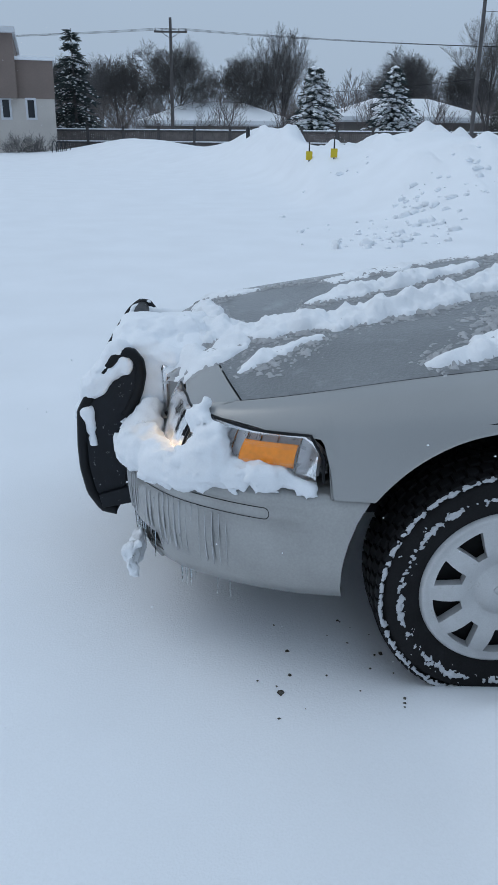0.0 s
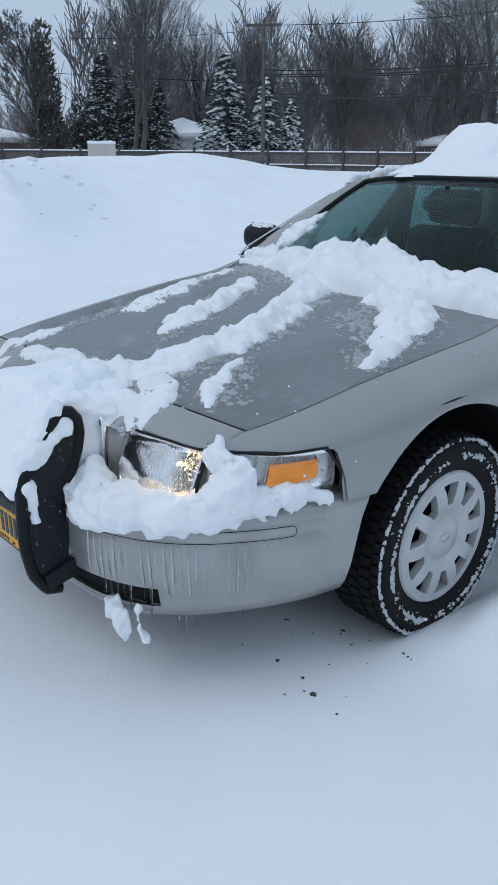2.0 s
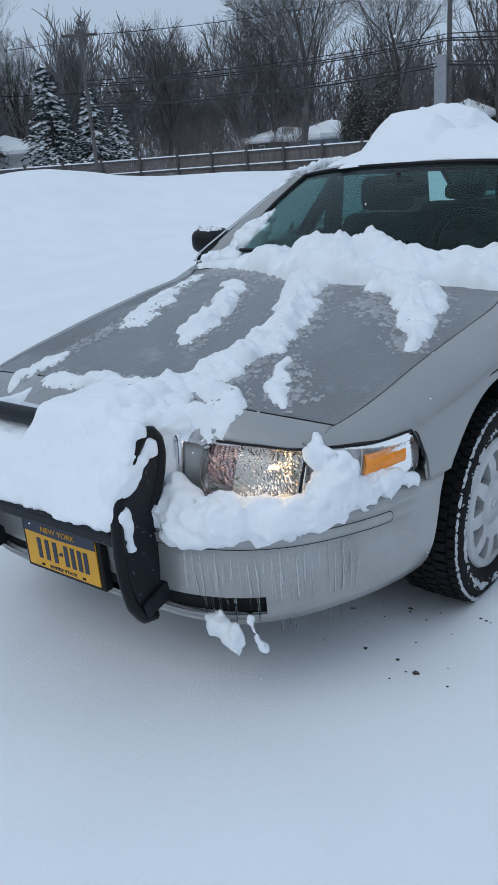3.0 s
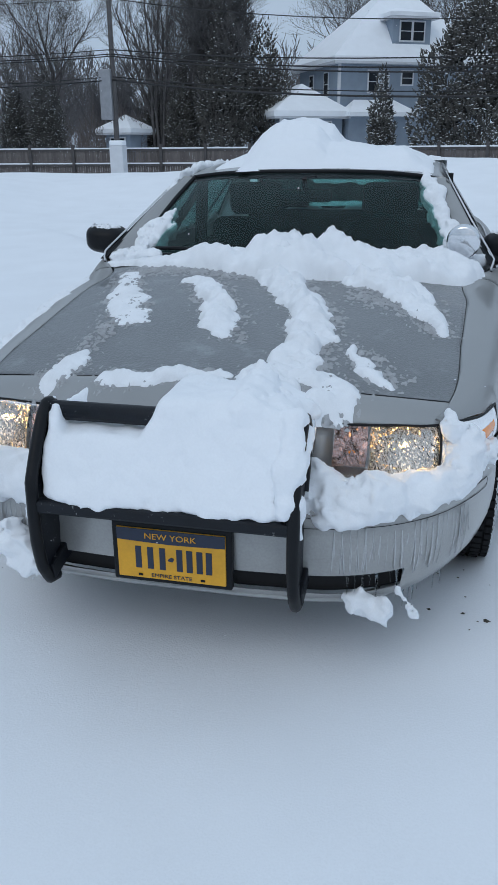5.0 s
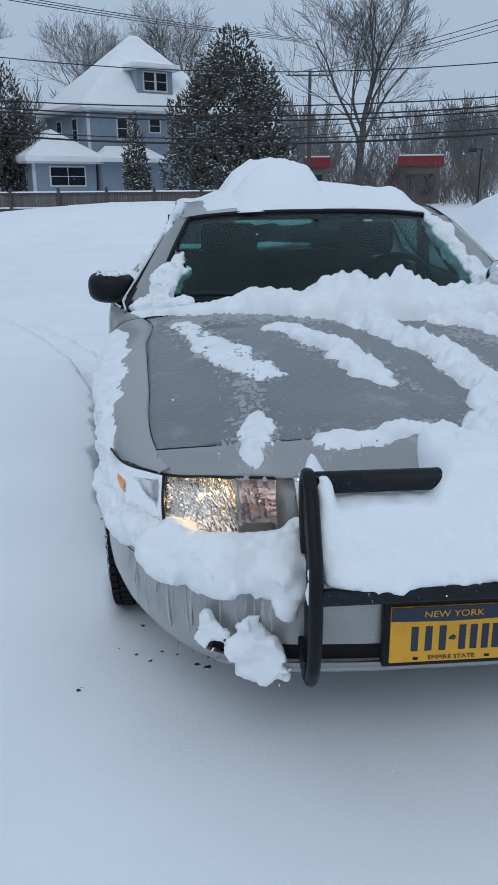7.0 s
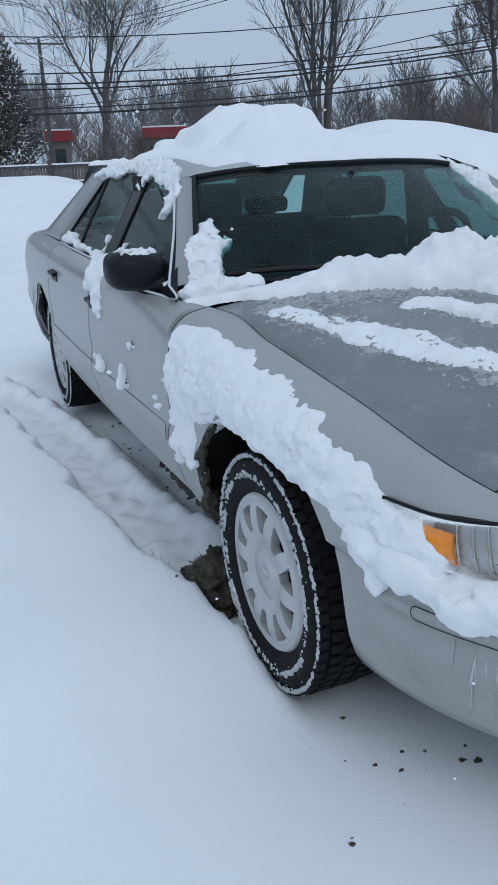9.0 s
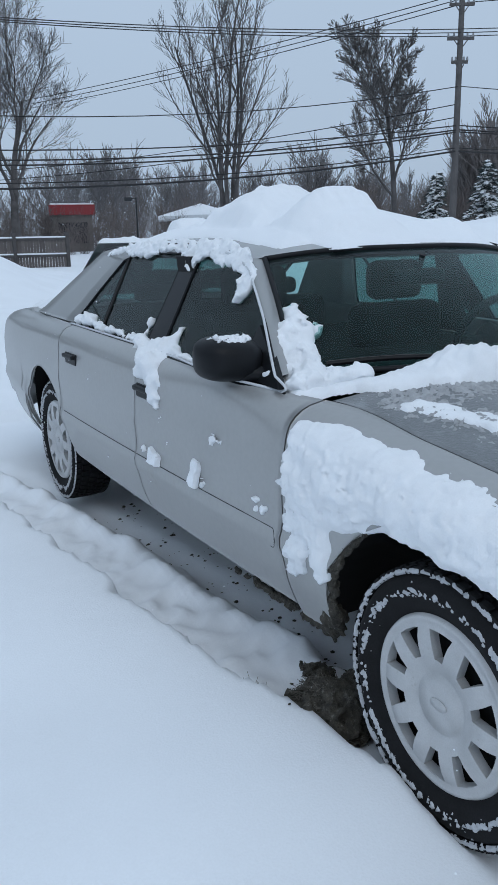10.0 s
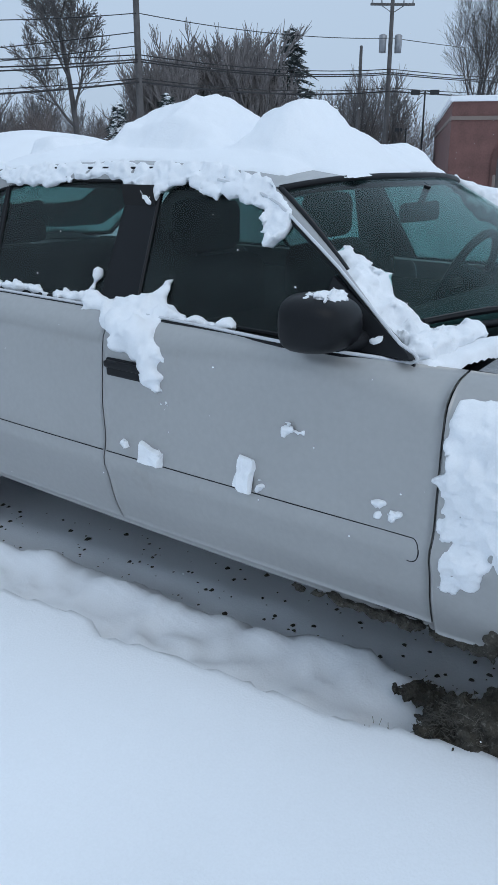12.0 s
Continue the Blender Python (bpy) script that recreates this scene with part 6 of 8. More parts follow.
# icicles
rng = random.Random(5)
for x0, x1, n, low_, long_ in ((0.47, 0.60, 12, False, 0.07), (0.64, 0.77, 9, True, 0.05), (-0.60, -0.44, 7, False, 0.05), (-0.72, -0.62, 4, True, 0.03)):
    for k in range(n):
        x = rng.uniform(x0, x1)
        i = int(np.argmin(np.abs(bx - x)))
        o = -0.058 if low_ else -0.010
        y = by[i] + ony[i] * o
        xi = bx[i] + onx[i] * o
        z0 = 0.240 + 0.022 * float(sstep(0.55, 1.0, abs(x) / 0.864)) if low_ else 0.345
        h = long_ * rng.uniform(0.4, 1.3)
        r = rng.uniform(0.0028, 0.005)
        tip = part("icicle", tube([(xi, y, z0 + 0.02), (xi, y, z0), (xi + 0.001, y, z0 - h * 0.5), (xi, y, z0 - h)], [r * 0.6, r, r * 0.55, 0.0006], 6), ICE, None, "clear icicle hanging from the bumper", smooth=True)
        tagged(tip, category="icicle", group="icicles under the bumper")

# snow crust on the tyres
for hub, seed in zip(wheels, (3, 4, 5, 6)):
    na, nr = 520, 30
    A, R = np.meshgrid(np.arange(na) * 2 * np.pi / na, np.linspace(0.236, 0.318, nr), indexing="ij")
    off = curve_at([(0.225, 0.010), (0.25, 0.022), (0.28, 0.024), (0.298, 0.016), (0.312, -0.004), (0.32, -0.03)], R)
    off = np.where(R > 0.302, 0.0162, off)
    c_, s_ = np.cos(A), np.sin(A)
    patchy = fbm(c_ * 5, s_ * 5, seed * 1.7, 3, seed + 20)
    n_ = fbm(R * 130 * c_, R * 130 * s_, seed * 3.0, 4, seed)
    lip = 1.35 * np.exp(-(((R - 0.3110 - 0.002 * patchy) / 0.0060) ** 2)) * (1 + 0.35 * patchy)
    inner = 0.95 * np.exp(-(((R - 0.262 - 0.004 * patchy) / 0.011) ** 2)) * (1 + 0.6 * patchy)
    T = 0.0042 * np.clip(lip + inner + 0.80 * n_ - 0.95, 0, 1) ** 0.6
    P = np.stack([off + np.where(T > 0, T + 0.001, -0.003), R * np.cos(A), R * np.sin(A)], -1)
    f = grid_faces(na, nr, close_u=True)
    f = f[(T.ravel()[f] > 0).any(1)][:, ::-1]
    ob = part("snow_crust", (P.reshape(-1, 3), f[:, ::-1]), FROST, hub, "thin snow crusted on the sidewall", smooth=True)

bars = [(on_flank(0.43, 0.33, 0.006, 0.03), on_flank(0.455, 0.28, 0.004, 0.02), 0.03, 0.022), (on_flank(0.455, 0.285, 0.004, 0.02), on_flank(0.56, 0.275, 0.002, 0.014), 0.020, 0.012), (on_flank(0.425, 0.40, 0.0, 0.02), on_flank(0.43, 0.34, 0.004, 0.02), 0.014, 0.024)]
bars += [(on_flank(0.50, 0.285, 0.004, 0.014), on_flank(0.72, 0.280, 0.003, 0.012), 0.014, 0.012), (on_flank(0.72, 0.280, 0.003, 0.012), on_flank(0.98, 0.276, 0.002, 0.008), 0.012, 0.005)]
for k in range(5):
    a0, a1 = radians(-2 + 11 * k), radians(9 + 11 * k)
    bars.append((on_flank(0.402 * math.cos(a0), 0.33 + 0.402 * math.sin(a0), -0.006, 0.010), on_flank(0.402 * math.cos(a1), 0.33 + 0.402 * math.sin(a1), -0.006, 0.010), 0.013 - 0.0015 * k, 0.012 - 0.0015 * k))
ob = snow_lump("caked_dirt", bars, (-0.99, 0.22, 0.20), (-0.80, 1.02, 0.68), 0.006, "frozen dirt caked on the fender and sill behind the wheel", 161, 0.011, 0.006, fine=48.0, material=DIRT)
tagged(ob, category="dirt")

# torn turf by the front wheel, and dark specks on the snow
def turf(X, Y, Z):
    lumps = capsule_field([((-0.92, 0.45, 0.01), (-0.83, 0.41, 0.05), 0.080, 0.088), ((-0.91, 0.52, 0.0), (-0.84, 0.50, 0.05), 0.062, 0.056), ((-0.80, 0.55, 0.01), (-0.77, 0.62, 0.02), 0.034, 0.026), ((-0.77, 0.62, 0.02), (-0.79, 0.69, 0.01), 0.024, 0.014),
                           ((-0.87, 0.48, 0.10), (-0.84, 0.45, 0.105), 0.035, 0.03)])(X, Y, Z, 0.012)
    return lumps + 0.026 * fbm(X * 24, Y * 24, Z * 24, 5, 9, 0.66)


ob = part("turf_clod", surface_nets(turf, (-1.10, 0.22, -0.14), (-0.64, 0.84, 0.20), 0.0065), DIRT, None, "clod of torn frozen turf beside the wheel", smooth=True)
turf_ob = tagged(ob, category="turf")
specks = []
for k in range(220):
    if k < 180:
        y = rng.uniform(0.5, 2.7)
        x = float(curve_at(RUT, y)) + 0.40 + 0.34 * rng.random() ** 1.4
    else:
        x, y = rng.uniform(0.55, 0.98) * rng.choice((-1, 1, 1)), rng.uniform(-0.62, -0.22)
    r = 0.003 + 0.011 * rng.random() ** 2 if k < 180 else 0.002 + 0.010 * rng.random() ** 2
    z = float(lot(x, y))
    a = rng.uniform(0, 6)
    pts_ = [(x + r * math.cos(a + j) * rng.uniform(0.5, 1.5), y + r * math.sin(a + j) * rng.uniform(0.5, 1.2), z + 0.001) for j in (0, 1.2, 2.4, 3.7, 5.0)]
    specks.append((np.array(pts_ + [(x, y, z + r * 0.7)]), [[0, 1, 5], [1, 2, 5], [2, 3, 5], [3, 4, 5], [4, 0, 5]]))
ob = part("dirt_specks", join(*specks), DIRT, None, "dark specks of dirt dropped on the snow")
tagged(ob, category="dirt", kind="stuff")

# ---- trees, built from tapered straight pieces ----
def spikes(B, T, r0, r1, sides=3):
    """Many tapered bars at once, from B to T."""
    B, T = np.asarray(B, float), np.asarray(T, float)
    n = len(B)
    r0, r1 = np.broadcast_to(np.asarray(r0, float), (n,)), np.broadcast_to(np.asarray(r1, float), (n,))
    d = T - B
    d /= np.linalg.norm(d, axis=1, keepdims=True) + 1e-9
    ref = np.where(np.abs(d[:, 2:3]) > 0.9, np.array([[1.0, 0, 0]]), np.array([[0, 0, 1.0]]))
    s = np.cross(d, ref)
    s /= np.linalg.norm(s, axis=1, keepdims=True) + 1e-9
    o = np.cross(d, s)
    a = np.arange(sides) * 2 * np.pi / sides
    ring = np.cos(a)[None, :, None] * s[:, None] + np.sin(a)[None, :, None] * o[:, None]
    V = np.concatenate([B[:, None] + r0[:, None, None] * ring, T[:, None] + r1[:, None, None] * ring], 1)
    k = np.arange(sides)
    q = np.stack([k, (k + 1) % sides, (k + 1) % sides + sides, k + sides], -1)
    F = (np.arange(n) * 2 * sides)[:, None, None] + q[None]
    return V.reshape(-1, 3), F.reshape(-1, 4)


def flakes(C, size, flat=0.35):
    """Small flattened octahedra, for leaf clumps and lying snow."""
    C, size = np.asarray(C, float), np.broadcast_to(np.asarray(size, float), (len(C),))
    o = np.array([(1, 0, 0), (0, 1, 0), (-1, 0, 0), (0, -1, 0), (0, 0, flat), (0, 0, -flat)], float)
    V = C[:, None] + size[:, None, None] * o[None]
    t = np.array([(0, 1, 4), (1, 2, 4), (2, 3, 4), (3, 0, 4), (1, 0, 5), (2, 1, 5), (3, 2, 5), (0, 3, 5)])
    F = (np.arange(len(C)) * 6)[:, None, None] + t[None]
    return V.reshape(-1, 3), F.reshape(-1, 3)


def grow(rng_, start, heading, length, radius, depth, out, up=0.25, kink=0.10, split=(5, 7), shrink=0.58, low=0.25, wide=0.75):
    """Branches by recursion, appended to out as (from, to, radius, radius, depth)."""
    steps = (2, 3, 4, 6, 7, 7)[min(depth, 5)]
    p, d = np.array(start, float), np.array(heading, float)
    nodes = []
    for k in range(steps):
        d = d + np.array([rng_.gauss(0, kink), rng_.gauss(0, kink), rng_.gauss(0, kink * 0.5) + up * 0.18])
        d /= np.linalg.norm(d)
        q = p + d * length / steps
        ra, rb_ = radius * (1 - 0.7 * k / steps), radius * (1 - 0.7 * (k + 1) / steps)
        out.append((p, q, ra, rb_, depth))
        nodes.append((p, q, d, ra))
        p = q
    if depth == 0:
        return
    count = rng_.randint(*split)
    a = rng_.uniform(0, 6.28)
    for j in range(count):
        t = low + (1.0 - low) * (j + rng_.random()) / count
        pa, pb, d, r = nodes[min(int(t * steps), steps - 1)]
        q = pa + (pb - pa) * (t * steps - int(t * steps) if t < 1 else 1)
        a += 2.4 + rng_.uniform(-0.6, 0.6)
        side = np.array([math.cos(a), math.sin(a), 0.0])
        side = side - d * (side @ d)
        side /= np.linalg.norm(side) + 1e-9
        h = d * rng_.uniform(0.7, 1.0) + side * wide * rng_.uniform(0.7, 1.25) + np.array([0, 0, up * 0.5])
        grow(rng_, q, h / np.linalg.norm(h), length * shrink * rng_.uniform(0.8, 1.2) * (1.25 - 0.55 * t), max(r * 0.5, 0.004), depth - 1, out, up, kink * 1.15, split, shrink, 0.2, wide)


def bare_tree(seed, height, radius, depth=4, stems=1, up=0.3, split=(5, 7), shrink=0.55, first=0.7, snowy=0.0, label="bare leafless tree with dark branches", lean=0.0, kink=0.08, least=0.008, wide=0.75):
    rng_ = random.Random(seed)
    segs = []
    for k in range(stems):
        a = 2.4 * k + seed
        tilt = lean if stems == 1 else 0.13
        grow(rng_, (0.16 * k * math.cos(a), 0.16 * k * math.sin(a), -0.3), (tilt * math.cos(a), tilt * math.sin(a), 1.0), height * first * (1 if k == 0 else 0.9), radius, depth, segs, up, kink, split, shrink, 0.28, wide)
    top = max(s[1][2] for s in segs)
    f = height / top
    tree = thing("tree", label, "tree")
    for name, pick, mat, sides in (("trunk", lambda d: d >= depth - 1, BARK, 7), ("crown", lambda d: d < depth - 1, TWIG, 3)):
        sel = [s for s in segs if pick(s[4])]
        B, T = np.array([s[0] for s in sel]) * f, np.array([s[1] for s in sel]) * f
        r0, r1 = np.maximum([s[2] for s in sel], least), np.maximum([s[3] for s in sel], least * 0.7)
        part(name, spikes(B, T, r0, r1, sides), mat, tree, smooth=sides > 4)
    if snowy:
        sel = [s for s in segs if abs((s[1] - s[0])[2]) < 0.75 * np.linalg.norm(s[1] - s[0]) and s[4] >= 1 and rng_.random() < snowy]
        if sel:
            B, T = np.array([s[0] for s in sel]) * f, np.array([s[1] for s in sel]) * f
            r = np.maximum([s[2] for s in sel], 0.014) * 0.8
            tagged(part("branch_snow", spikes(B + (0, 0, 0.03), T + (0, 0, 0.03), r, r * 0.8, 3), SNOW, tree), kind="stuff")
    return tree


def spruce(seed, height, width, snow=1.0, label="spruce with snow-laden boughs", droop=0.35, layers=17):
    rng_ = random.Random(seed)
    tree = thing("spruce_tree", label, "tree")
    part("trunk", spikes([(0, 0, -0.3)], [(0, 0, height)], 0.11 * height / 6, 0.02, 7), BARK, tree)
    nb, nt, sn, ss = [], [], [], []
    for k in range(layers):
        t = (k + 0.5) / layers
        z = height * (0.05 + 0.93 * t)
        reach = width * (1 - t) ** 0.85 + 0.10
        for j in range(max(5, int(11 * (1 - t * 0.5)))):
            a = rng_.uniform(0, 2 * math.pi)
            L = reach * rng_.uniform(0.6, 1.12)
            zz = z + rng_.uniform(-0.5, 0.5) * height / layers
            tip = np.array([L * math.cos(a), L * math.sin(a), zz - droop * L + 0.12 * L])
            base = np.array([0.04 * math.cos(a), 0.04 * math.sin(a), zz])
            for m in range(9):
                s = (m + rng_.random()) / 9
                c = base + (tip - base) * s + (0, 0, 0.10 * L * math.sin(math.pi * s))
                for _ in range(2):
                    b = a + rng_.uniform(-1.1, 1.1)
                    l = 0.30 * rng_.uniform(0.6, 1.2) * (0.6 + 0.4 * width)
                    nb.append(c)
                    nt.append(c + (l * math.cos(b), l * math.sin(b), rng_.uniform(-0.7, 0.1) * l))
                if s > 0.2 and rng_.random() < snow * 0.75:
                    sn.append(c + (rng_.gauss(0, 0.05), rng_.gauss(0, 0.05), 0.05))
                    ss.append(rng_.uniform(0.06, 0.19) * (0.6 + 0.28 * width) * min(1.15, 0.4 + snow * 0.4))
    part("needles", spikes(nb, nt, 0.055, 0.012, 3), NEEDLE, tree)
    if sn:
        tagged(part("bough_snow", flakes(sn, ss, 0.42), SNOW, tree), kind="stuff")
    return tree


def leafy(seed, lobes, label, name="cedar_tree", count=5200, snow=0.30, size=0.34, trunk=None, mat=None):
    """An evergreen of many upright sprays on a few lobes (x, y, z, rx, rz)."""
    rng_ = random.Random(seed)
    tree = thing(name, label, "tree")
    part("trunk", spikes(*(trunk or ([(0, 0, -0.3)], [(0, 0, lobes[0][2])])), 0.22, 0.08, 7), BARK, tree)
    weights = [l[3] ** 2 * l[4] for l in lobes]
    B, T, S = [], [], []
    for _ in range(count):
        x, y, z, rx, rz = rng_.choices(lobes, weights)[0]
        while True:
            v_ = np.array([rng_.gauss(0, 1) for _ in range(3)])
            n_ = np.linalg.norm(v_)
            if n_ > 0.1:
                break
        v_ = v_ / n_ * (rng_.random() ** 0.28)
        gap = float(vnoise(v_[0] * 2.2 + x, v_[1] * 2.2 + y, v_[2] * 2.6 + z, seed))
        if gap < -0.38:
            continue
        c = np.array([x, y, z]) + v_ * (rx, rx, rz) * (1 + 0.18 * gap)
        d = np.array([v_[0], v_[1], 0.9 + 0.5 * v_[2]]) + np.array([rng_.gauss(0, 0.3) for _ in range(3)])
        d = d / np.linalg.norm(d) * size * rng_.uniform(0.5, 1.3)
        B.append(c), T.append(c + d)
        if rng_.random() < snow:
            S.append(c + d * rng_.uniform(0.3, 0.9) + (0, 0, 0.03))
    part("foliage", spikes(B, T, size * 0.23, size * 0.05, 3), mat or CEDAR, tree)
    if S:
        tagged(part("spray_snow", flakes(S, [rng_.uniform(0.04, 0.12) * size / 0.34 for _ in S], 0.4), SNOW, tree), kind="stuff")
    return tree


def put(tree, x, y, turn=0.0, scale=1.0, z=0.0):
    tree.matrix_basis = pose(x, y, z, 0, 0, turn) @ Matrix.Diagonal((scale, scale, scale, 1))
    return tree


def again(tree, x, y, turn, scale, tall=1.0):
    c = tree.copy()
    base = Matrix.Diagonal((1, 1, 1, 1))
    bpy.data.objects.remove(c)
    keep = tree.matrix_basis.copy()
    tree.matrix_basis = base
    ob = copy_thing(tree, pose(x, y, 0, 0, 0, turn) @ Matrix.Diagonal((scale, scale, scale * tall, 1)))
    tree.matrix_basis = keep
    return ob


vase = put(bare_tree(1, 17.5, 0.24, 4, 2, up=0.42, split=(6, 8), shrink=0.56, first=0.75, snowy=0.15, label="tall twin-stemmed bare tree behind the fence", wide=0.55), -49.6, 32.8, 20)
broad = put(bare_tree(2, 17.0, 0.30, 4, 1, up=0.40, split=(7, 9), shrink=0.62, first=0.60, label="broad bare tree with dense upswept branches", wide=0.8), -32.3, 49.7, 0)
roadside = put(bare_tree(3, 19.5, 0.36, 4, 1, up=0.42, split=(6, 8), shrink=0.58, snowy=0.45, first=0.68, label="bare roadside tree with snow on its lower limbs", kink=0.12, wide=0.75, least=0.013), 12.6, 58.2, 40)
shrubby = put(bare_tree(4, 21.0, 0.20, 3, 5, up=0.48, split=(8, 10), shrink=0.36, first=0.85, label="many-stemmed bare tree beside the road", wide=0.62, least=0.014), 27.6, 54.0, 0)
feather = put(bare_tree(5, 14.0, 0.24, 4, 1, up=0.22, split=(9, 11), shrink=0.44, first=0.92, label="slender bare tree with fine feathery twigs", wide=0.62, kink=0.06, least=0.015), 32.5, 40.3, 0)
mound = put(bare_tree(6, 9.8, 0.16, 4, 2, up=0.30, split=(7, 9), shrink=0.62, first=0.55, label="rounded bare tree with dense twigs", wide=0.85, least=0.009), -78.3, -3.4, 0)
for x, y, a, s in ((-78.4, 3.4, 70, 0.9), (-82, -9, 10, 0.9), (-89.5, 20.8, 200, 1.05), (-92, -16, 60, 0.95), (-94, 29, 30, 1.0)):
    again(mound, x, y, a, s)
for x, y, a, s in ((-78.1, 6.5, 100, 0.62), (-84.6, 35.9, 30, 0.70), (-67.0, 52.5, 200, 0.85), (-67.8, 23.2, 140, 0.62), (-64, 56, 330, 0.84), (71.2, 31.5, 260, 1.05), (78, 26, 20, 1.1), (-96, 8, 20, 0.7), (-60, 41, 80, 0.8)):
    again(vase, x, y, a, s)
for x, y, a, s in ((-57.2, 62.8, 100, 0.9), (-50, 68, 30, 0.9), (-34.4, 67.7, 60, 1.05), (-22, 74, 180, 1.0), (-11.2, 104.9, 0, 1.38), (-1, 102, 90, 1.42), (-26, 96, 200, 1.25), (-43, 62, 140, 1.0)):
    again(broad, x, y, a, s)
for x, y, a, s in ((55.7, 34.2, 20, 0.40), (59, 33, 120, 0.36), (-22.5, 64, 50, 0.8)):
    again(shrubby, x, y, a, s)
for x, y, a, s in ((-57.7, 29.5, 90, 0.8), (-19.5, 66, 200, 1.15), (-16.0, 65.5, 30, 1.1)):
    again(feather, x, y, a, s)

# evergreens
snowy = put(spruce(11, 5.9, 2.9, 2.1, "young blue spruce thick with snow"), -61.8, 7.6, 0)
again(snowy, -58.2, 12.8, 100, 0.97)
tall = put(spruce(12, 8.4, 2.7, 0.75, "tall dark spruce dusted with snow", layers=22), -64.1, -10.6, 0)
pair = put(spruce(13, 8.6, 3.2, 1.7, "large spruce with snow on every bough", layers=20), -49.8, 41.5, 0)
again(pair, -47.6, 43.6, 80, 0.80)
again(pair, -46.2, 45.0, 200, 0.62)
again(tall, -55.4, 33.7, 50, 1.0)
again(tall, -54.0, 35.4, 170, 0.86)
again(tall, -52.5, 36.8, 10, 0.75)
again(tall, 63.8, 46.4, 90, 1.6)
again(pair, 36.0, 40.6, 10, 0.60)
again(pair, 38.6, 38.6, 130, 0.68)
again(pair, 63.0, 41.0, 210, 0.75)
again(pair, 60.0, 40.0, 30, 0.62)
again(tall, 57.0, 34.5, 60, 0.55)
put(leafy(21, [(0, 0, 2.0, 1.0, 2.0), (0, 0, 4.0, 0.75, 1.7), (0, 0, 5.6, 0.4, 1.2)], "columnar arborvitae flecked with snow", "arborvitae", 1900, 0.5, 0.30), -4.0, 59.3)
cedar = put(leafy(22, [(0, 0, 7.0, 3.0, 3.6), (-2.2, 0.3, 5.8, 2.2, 3.0), (2.2, -0.2, 5.6, 2.3, 3.2), (0.4, 0, 10.2, 1.7, 2.3), (-1.6, 0, 8.6, 1.3, 2.0), (2.3, 0, 8.4, 1.4, 2.0), (-3.2, 0, 2.8, 1.8, 2.2), (3.2, 0, 3.0, 2.0, 2.4), (0, -0.5, 3.0, 3.0, 2.4)], "massive dark cedar dusted with snow", "cedar_tree", 13000, 0.42, 0.34), 2.9, 59.3)
ivy = put(leafy(23, [(0, 0, 2.4, 1.3, 2.4), (0.1, 0, 5.0, 1.1, 2.2), (-0.1, 0, 7.6, 0.8, 1.6), (0.2, 0, 9.4, 0.5, 1.2)], "bare tree overgrown with dark ivy", "ivy_covered_tree", 2600, 0.12, 0.34), -57.6, 30.0)
screen = put(leafy(24, [(0, 0, 3.5, 2.0, 3.6), (0.4, 0, 7.0, 1.6, 3.0), (-0.9, 0.2, 5.2, 1.4, 3.0), (1.3, 0, 4.6, 1.3, 2.6), (0.2, 0, 9.6, 0.9, 2.0)], "tall dark evergreen dusted with snow", "evergreen_tree", 5000, 0.25, 0.32), -16.9, 63.4)
for x, y, a, s in ((-20.5, 64, 100, 0.72), (-23.6, 66, 40, 0.55), (-13.8, 66, 200, 0.95), (-28.5, 55.5, 10, 0.62), (-31.5, 56.5, 80, 0.55), (-61.1, 22.0, 0, 0.50), (-60.0, 34.0, 60, 0.55)):
    again(screen, x, y, a, s)

# far woods and brush: uncountable stems
def woods(name, seed, arc, label, r_lo, r_hi, count, h_lo, h_hi, mat, depth=3, split=(5, 7), least=0.009, wide=0.5, first=0.72):
    rng_ = random.Random(seed)
    kinds = []
    for k in range(4):
        segs = []
        grow(rng_, (0, 0, -0.3), (0.05, 0.03, 1.0), first, 0.0065, depth, segs, 0.42, 0.08, split, 0.56, 0.2, wide)
        top = max(s_[1][2] for s_ in segs)
        B, T = np.array([s_[0] for s_ in segs]) / top, np.array([s_[1] for s_ in segs]) / top
        kinds.append((B, T, np.array([s_[2] for s_ in segs])))
    B, T, R = [], [], []
    for k in range(count):
        az, r = radians(rng_.uniform(*arc)), rng_.uniform(r_lo, r_hi)
        h = rng_.uniform(h_lo, h_hi) * (1 + 0.22 * float(vnoise(az * 11, 0.5, 0, seed)))
        a, w = rng_.uniform(0, 6.28), rng_.uniform(0.9, 1.3)
        turn = np.array([[math.cos(a) * w, -math.sin(a) * w, 0], [math.sin(a) * w, math.cos(a) * w, 0], [0, 0, 1]]) * h
        b_, t_, r_ = kinds[k % 4]
        at = np.array([r * math.sin(az), r * math.cos(az), 0])
        B.append(b_ @ turn.T + at), T.append(t_ @ turn.T + at), R.append(np.maximum(r_ * h, least))
    B, T, R = np.concatenate(B), np.concatenate(T), np.concatenate(R)
    ob = part(name, spikes(B, T, R, R * 0.6, 3), mat, None, label)
    return tagged(ob, category="trees", kind="stuff")


